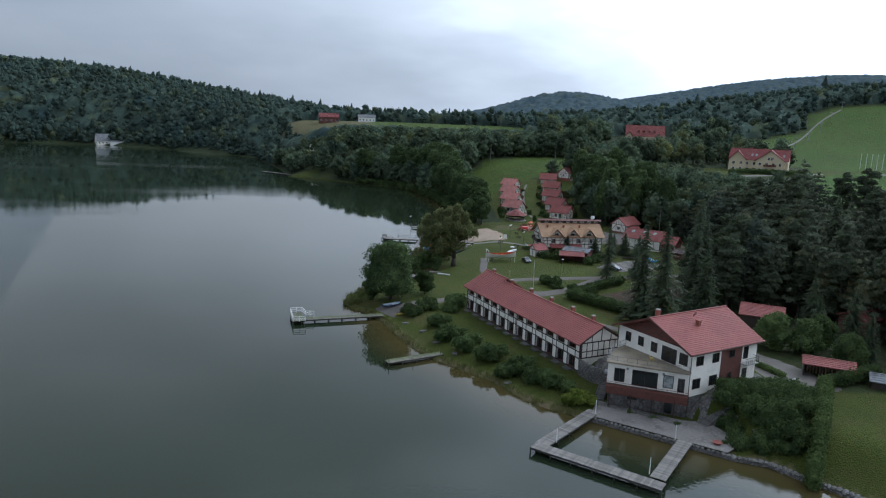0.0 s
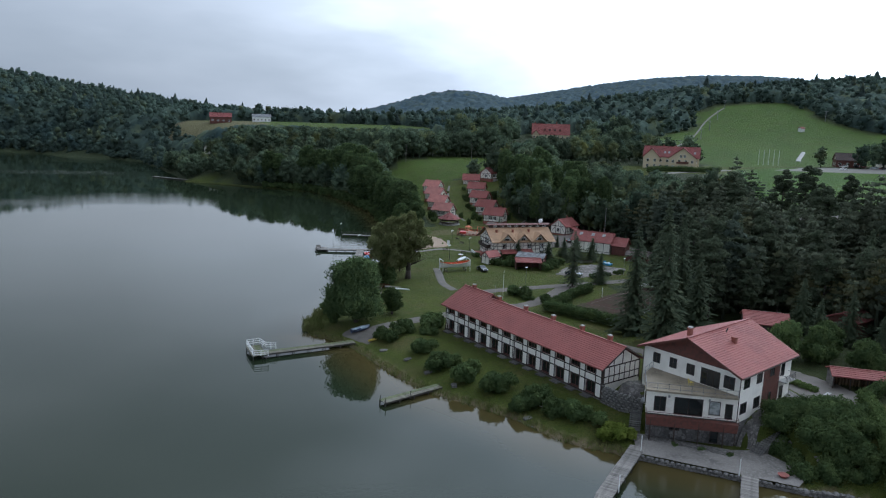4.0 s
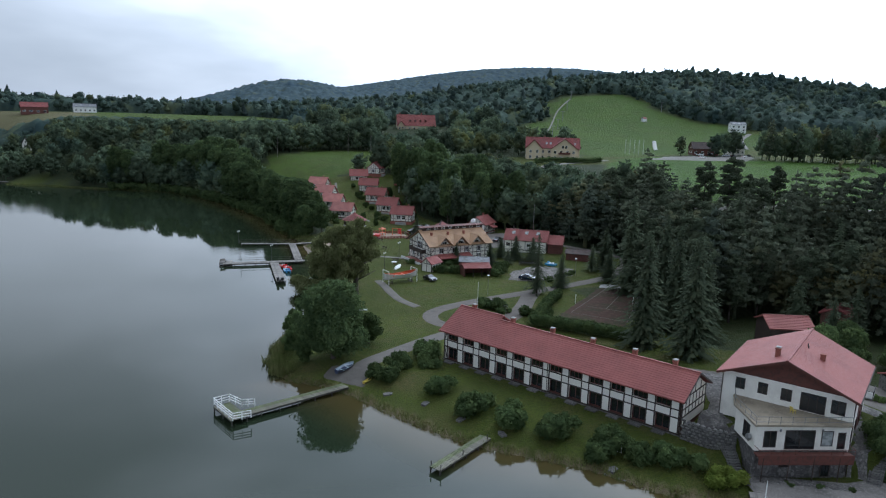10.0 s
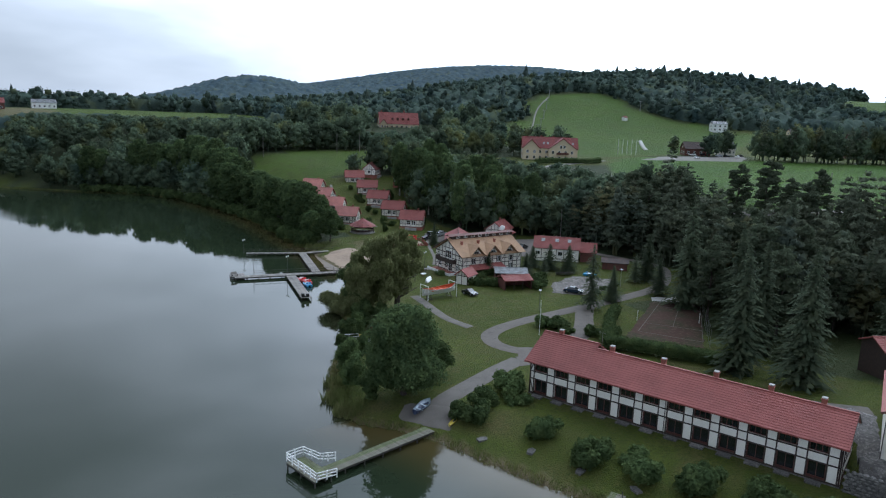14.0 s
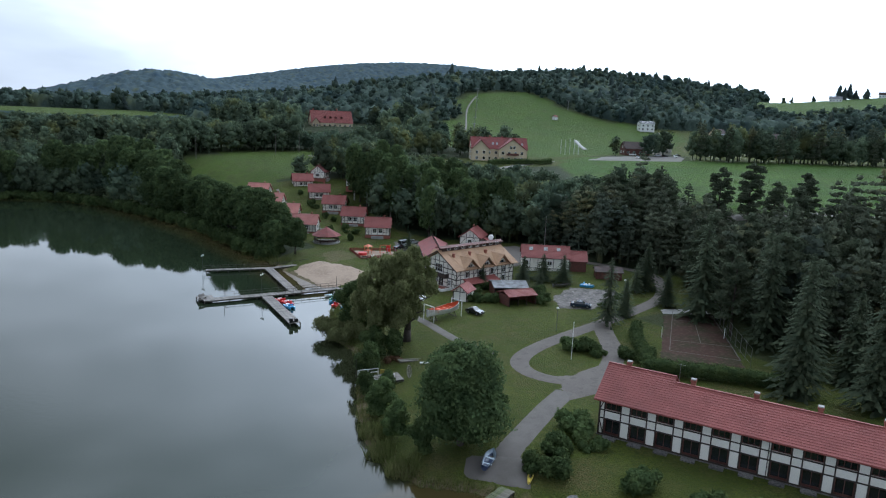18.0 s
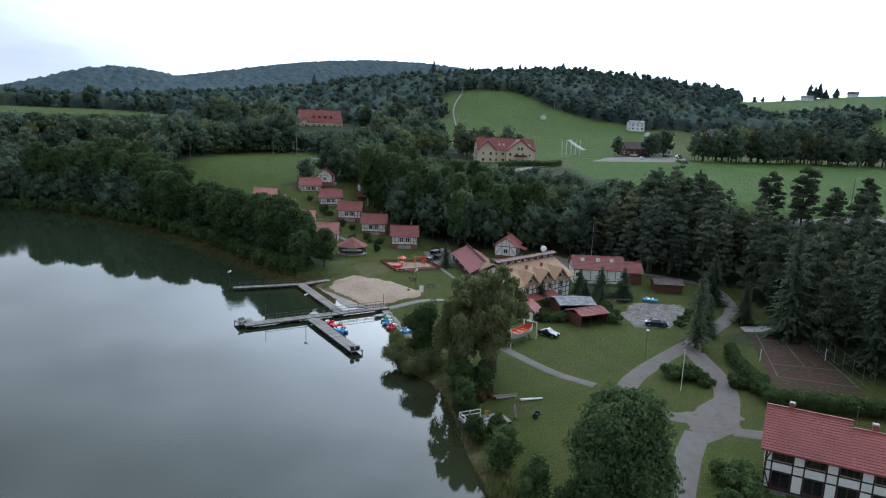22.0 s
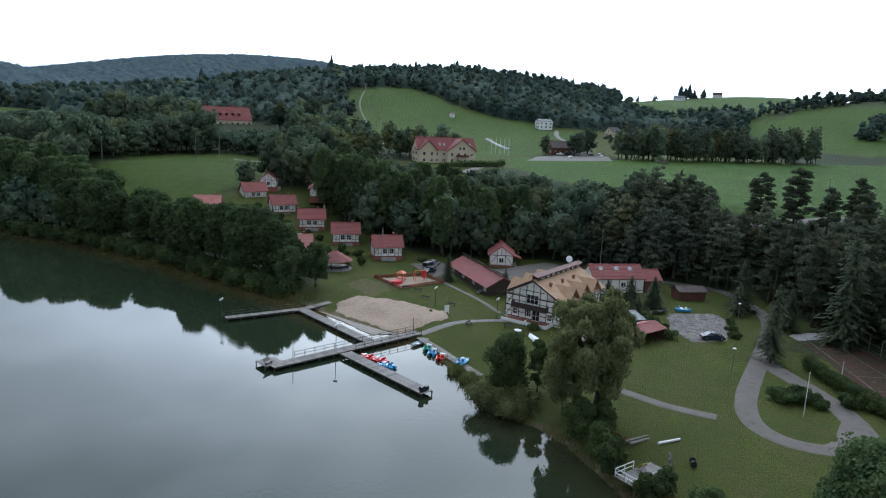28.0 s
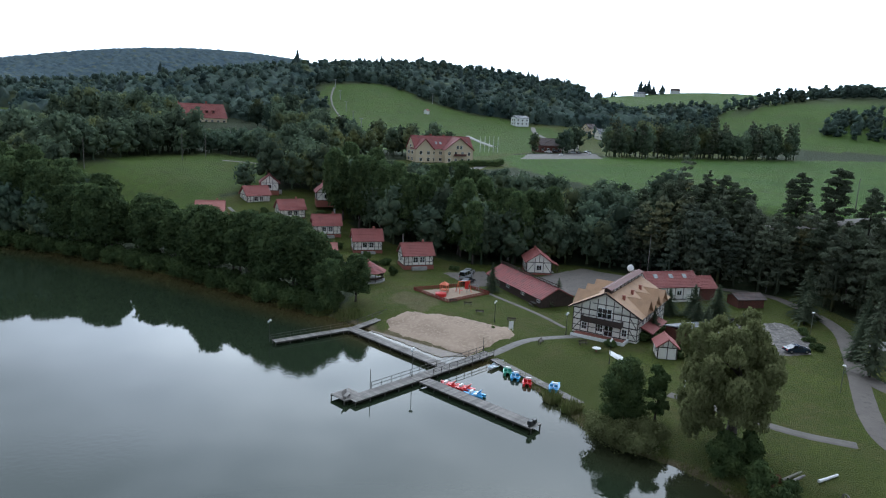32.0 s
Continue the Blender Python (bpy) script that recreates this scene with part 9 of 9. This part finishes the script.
part("hull", hull_geo(2.6, 0.7, 0.3, 0.1), M_YELLOW, put_yellow, "", True)
for x, y in ((-6.5, 142.0), (-2.6, 136.2), (0.2, 129.6), (3.6, 123.6), (12.4, 110.6)):
    t = thing("stepping_slab", pose(x, y, z_at(x, y) + 0.05, 0, 0, prng.uniform(0, 90)), "grey stone slab in the bank", "stone", "bank slabs")
    part("slab", Geo().prism([(-0.8, -0.4), (0.5, -0.55), (0.85, 0.1), (0.2, 0.5), (-0.7, 0.35)], -0.2, 0.12), M_STONE, t)


def goal(m):
    t = thing("small_goal", m, "small white goal frame on the lawn", "goal")
    part("frame_bar", Geo().beam((-0.9, 0, 0), (-0.9, 0, 1.1), 0.06, 0.06).beam((0.9, 0, 0), (0.9, 0, 1.1), 0.06, 0.06).beam((-0.9, 0, 1.1), (0.9, 0, 1.1), 0.06, 0.06).beam((-0.9, 0, 0.05), (-0.9, 0.7, 0.05), 0.05, 0.05).beam((0.9, 0, 0.05), (0.9, 0.7, 0.05), 0.05, 0.05), M_WHITE, t)


goal(ground_pose(16.2, 113.2, 25))
bowl = thing("fire_bowl", pose(39.6, 89.4, 0.85), "round red planter bowl on the gravel terrace", "planter")
part("bowl", Geo().tube((0, 0, 0), (0, 0, 0.3), 0.45, 0.7, 14), M_RUST, bowl)
put(base_shrub[0], 40.9, 90.0, 10, 0.3)
for i, (x, y) in enumerate(((33, 97.6), (36, 95.6), (30, 99.4))):
    put(base_shrub[i % 3], x, y, 50 * i, 0.28)
can = thing("lifebuoy_box", pose(-19.4, 244.6, DK, 0, 0, 20), "grey slatted bench at the end of the dock", "bench")
part("seat", Geo().box(-0.8, 0.8, -0.3, 0.3, 0.4, 0.46), M_DECK, can)
part("backrest", Geo().slab([(-0.8, 0.3, 0.4), (0.8, 0.3, 0.4), (0.8, 0.55, 1.0), (-0.8, 0.55, 1.0)], 0.05), M_DECK, can)
for x in (-0.7, 0.7):
    part("leg", Geo().box(x - 0.05, x + 0.05, -0.25, 0.25, 0, 0.4), M_DECK, can)
mot = thing("outboard_motors", pose(-8.4, 219.2, DK, 0, 0, 0), "black outboard motors at the end of the jetty", "motor")
part("cowl", Geo().box(-0.9, -0.3, -0.3, 0.3, 0.3, 0.9), M_BLACK, mot)
part("cowl", Geo().box(0.2, 0.8, -0.3, 0.2, 0.2, 0.75), M_BLACK, mot)
part("bracket", Geo().box(-0.9, 0.8, -0.2, 0.1, 0, 0.3), M_BLACK, mot)
rim = thing("fountain_bowl", pose(24.4, 225.2, z_at(24.4, 225.2), 0, 0, 0), "white and red garden table by the porch", "table")
part("tabletop", Geo().tube((0, 0, 0.6), (0, 0, 0.7), 0.8, 0.8, 12), M_WHITE, rim)
part("stand", Geo().tube((0, 0, -0.1), (0, 0, 0.6), 0.15, 0.12, 8), M_RUST, rim)
sign = thing("notice_board", pose(23.6, 243.0, z_at(23.6, 243), 0, 0, -30), "white notice board by the beach walk", "sign")
part("board", Geo().box(-0.5, 0.5, -0.04, 0.04, 0.4, 1.9), M_WHITE, sign)
for x in (-0.4, 0.4):
    part("leg", Geo().box(x - 0.05, x + 0.05, -0.05, 0.05, -0.2, 0.4), M_WHITE, sign)
logs = Geo()
for i in range(12):
    for j in range(5):
        logs.tube((-2.9 + i * 0.45, 0.4, 0.2 + j * 0.26), (-2.9 + i * 0.45, 1.3, 0.2 + j * 0.26), 0.13, 0.13, 6)
M_LOG = material("cut_firewood", (0.3, 0.2, 0.12), 0.9, [(5, (0.2, 0.13, 0.08), 0.45, 0.7)], rand=0.1)
lg = tagged(part("firewood_stack", logs, M_LOG), "stack of cut firewood in the wood store", "firewood", kind="stuff")
lg.matrix_basis = pose(64.2, 107.4, 4.3, 0, 0, -26)
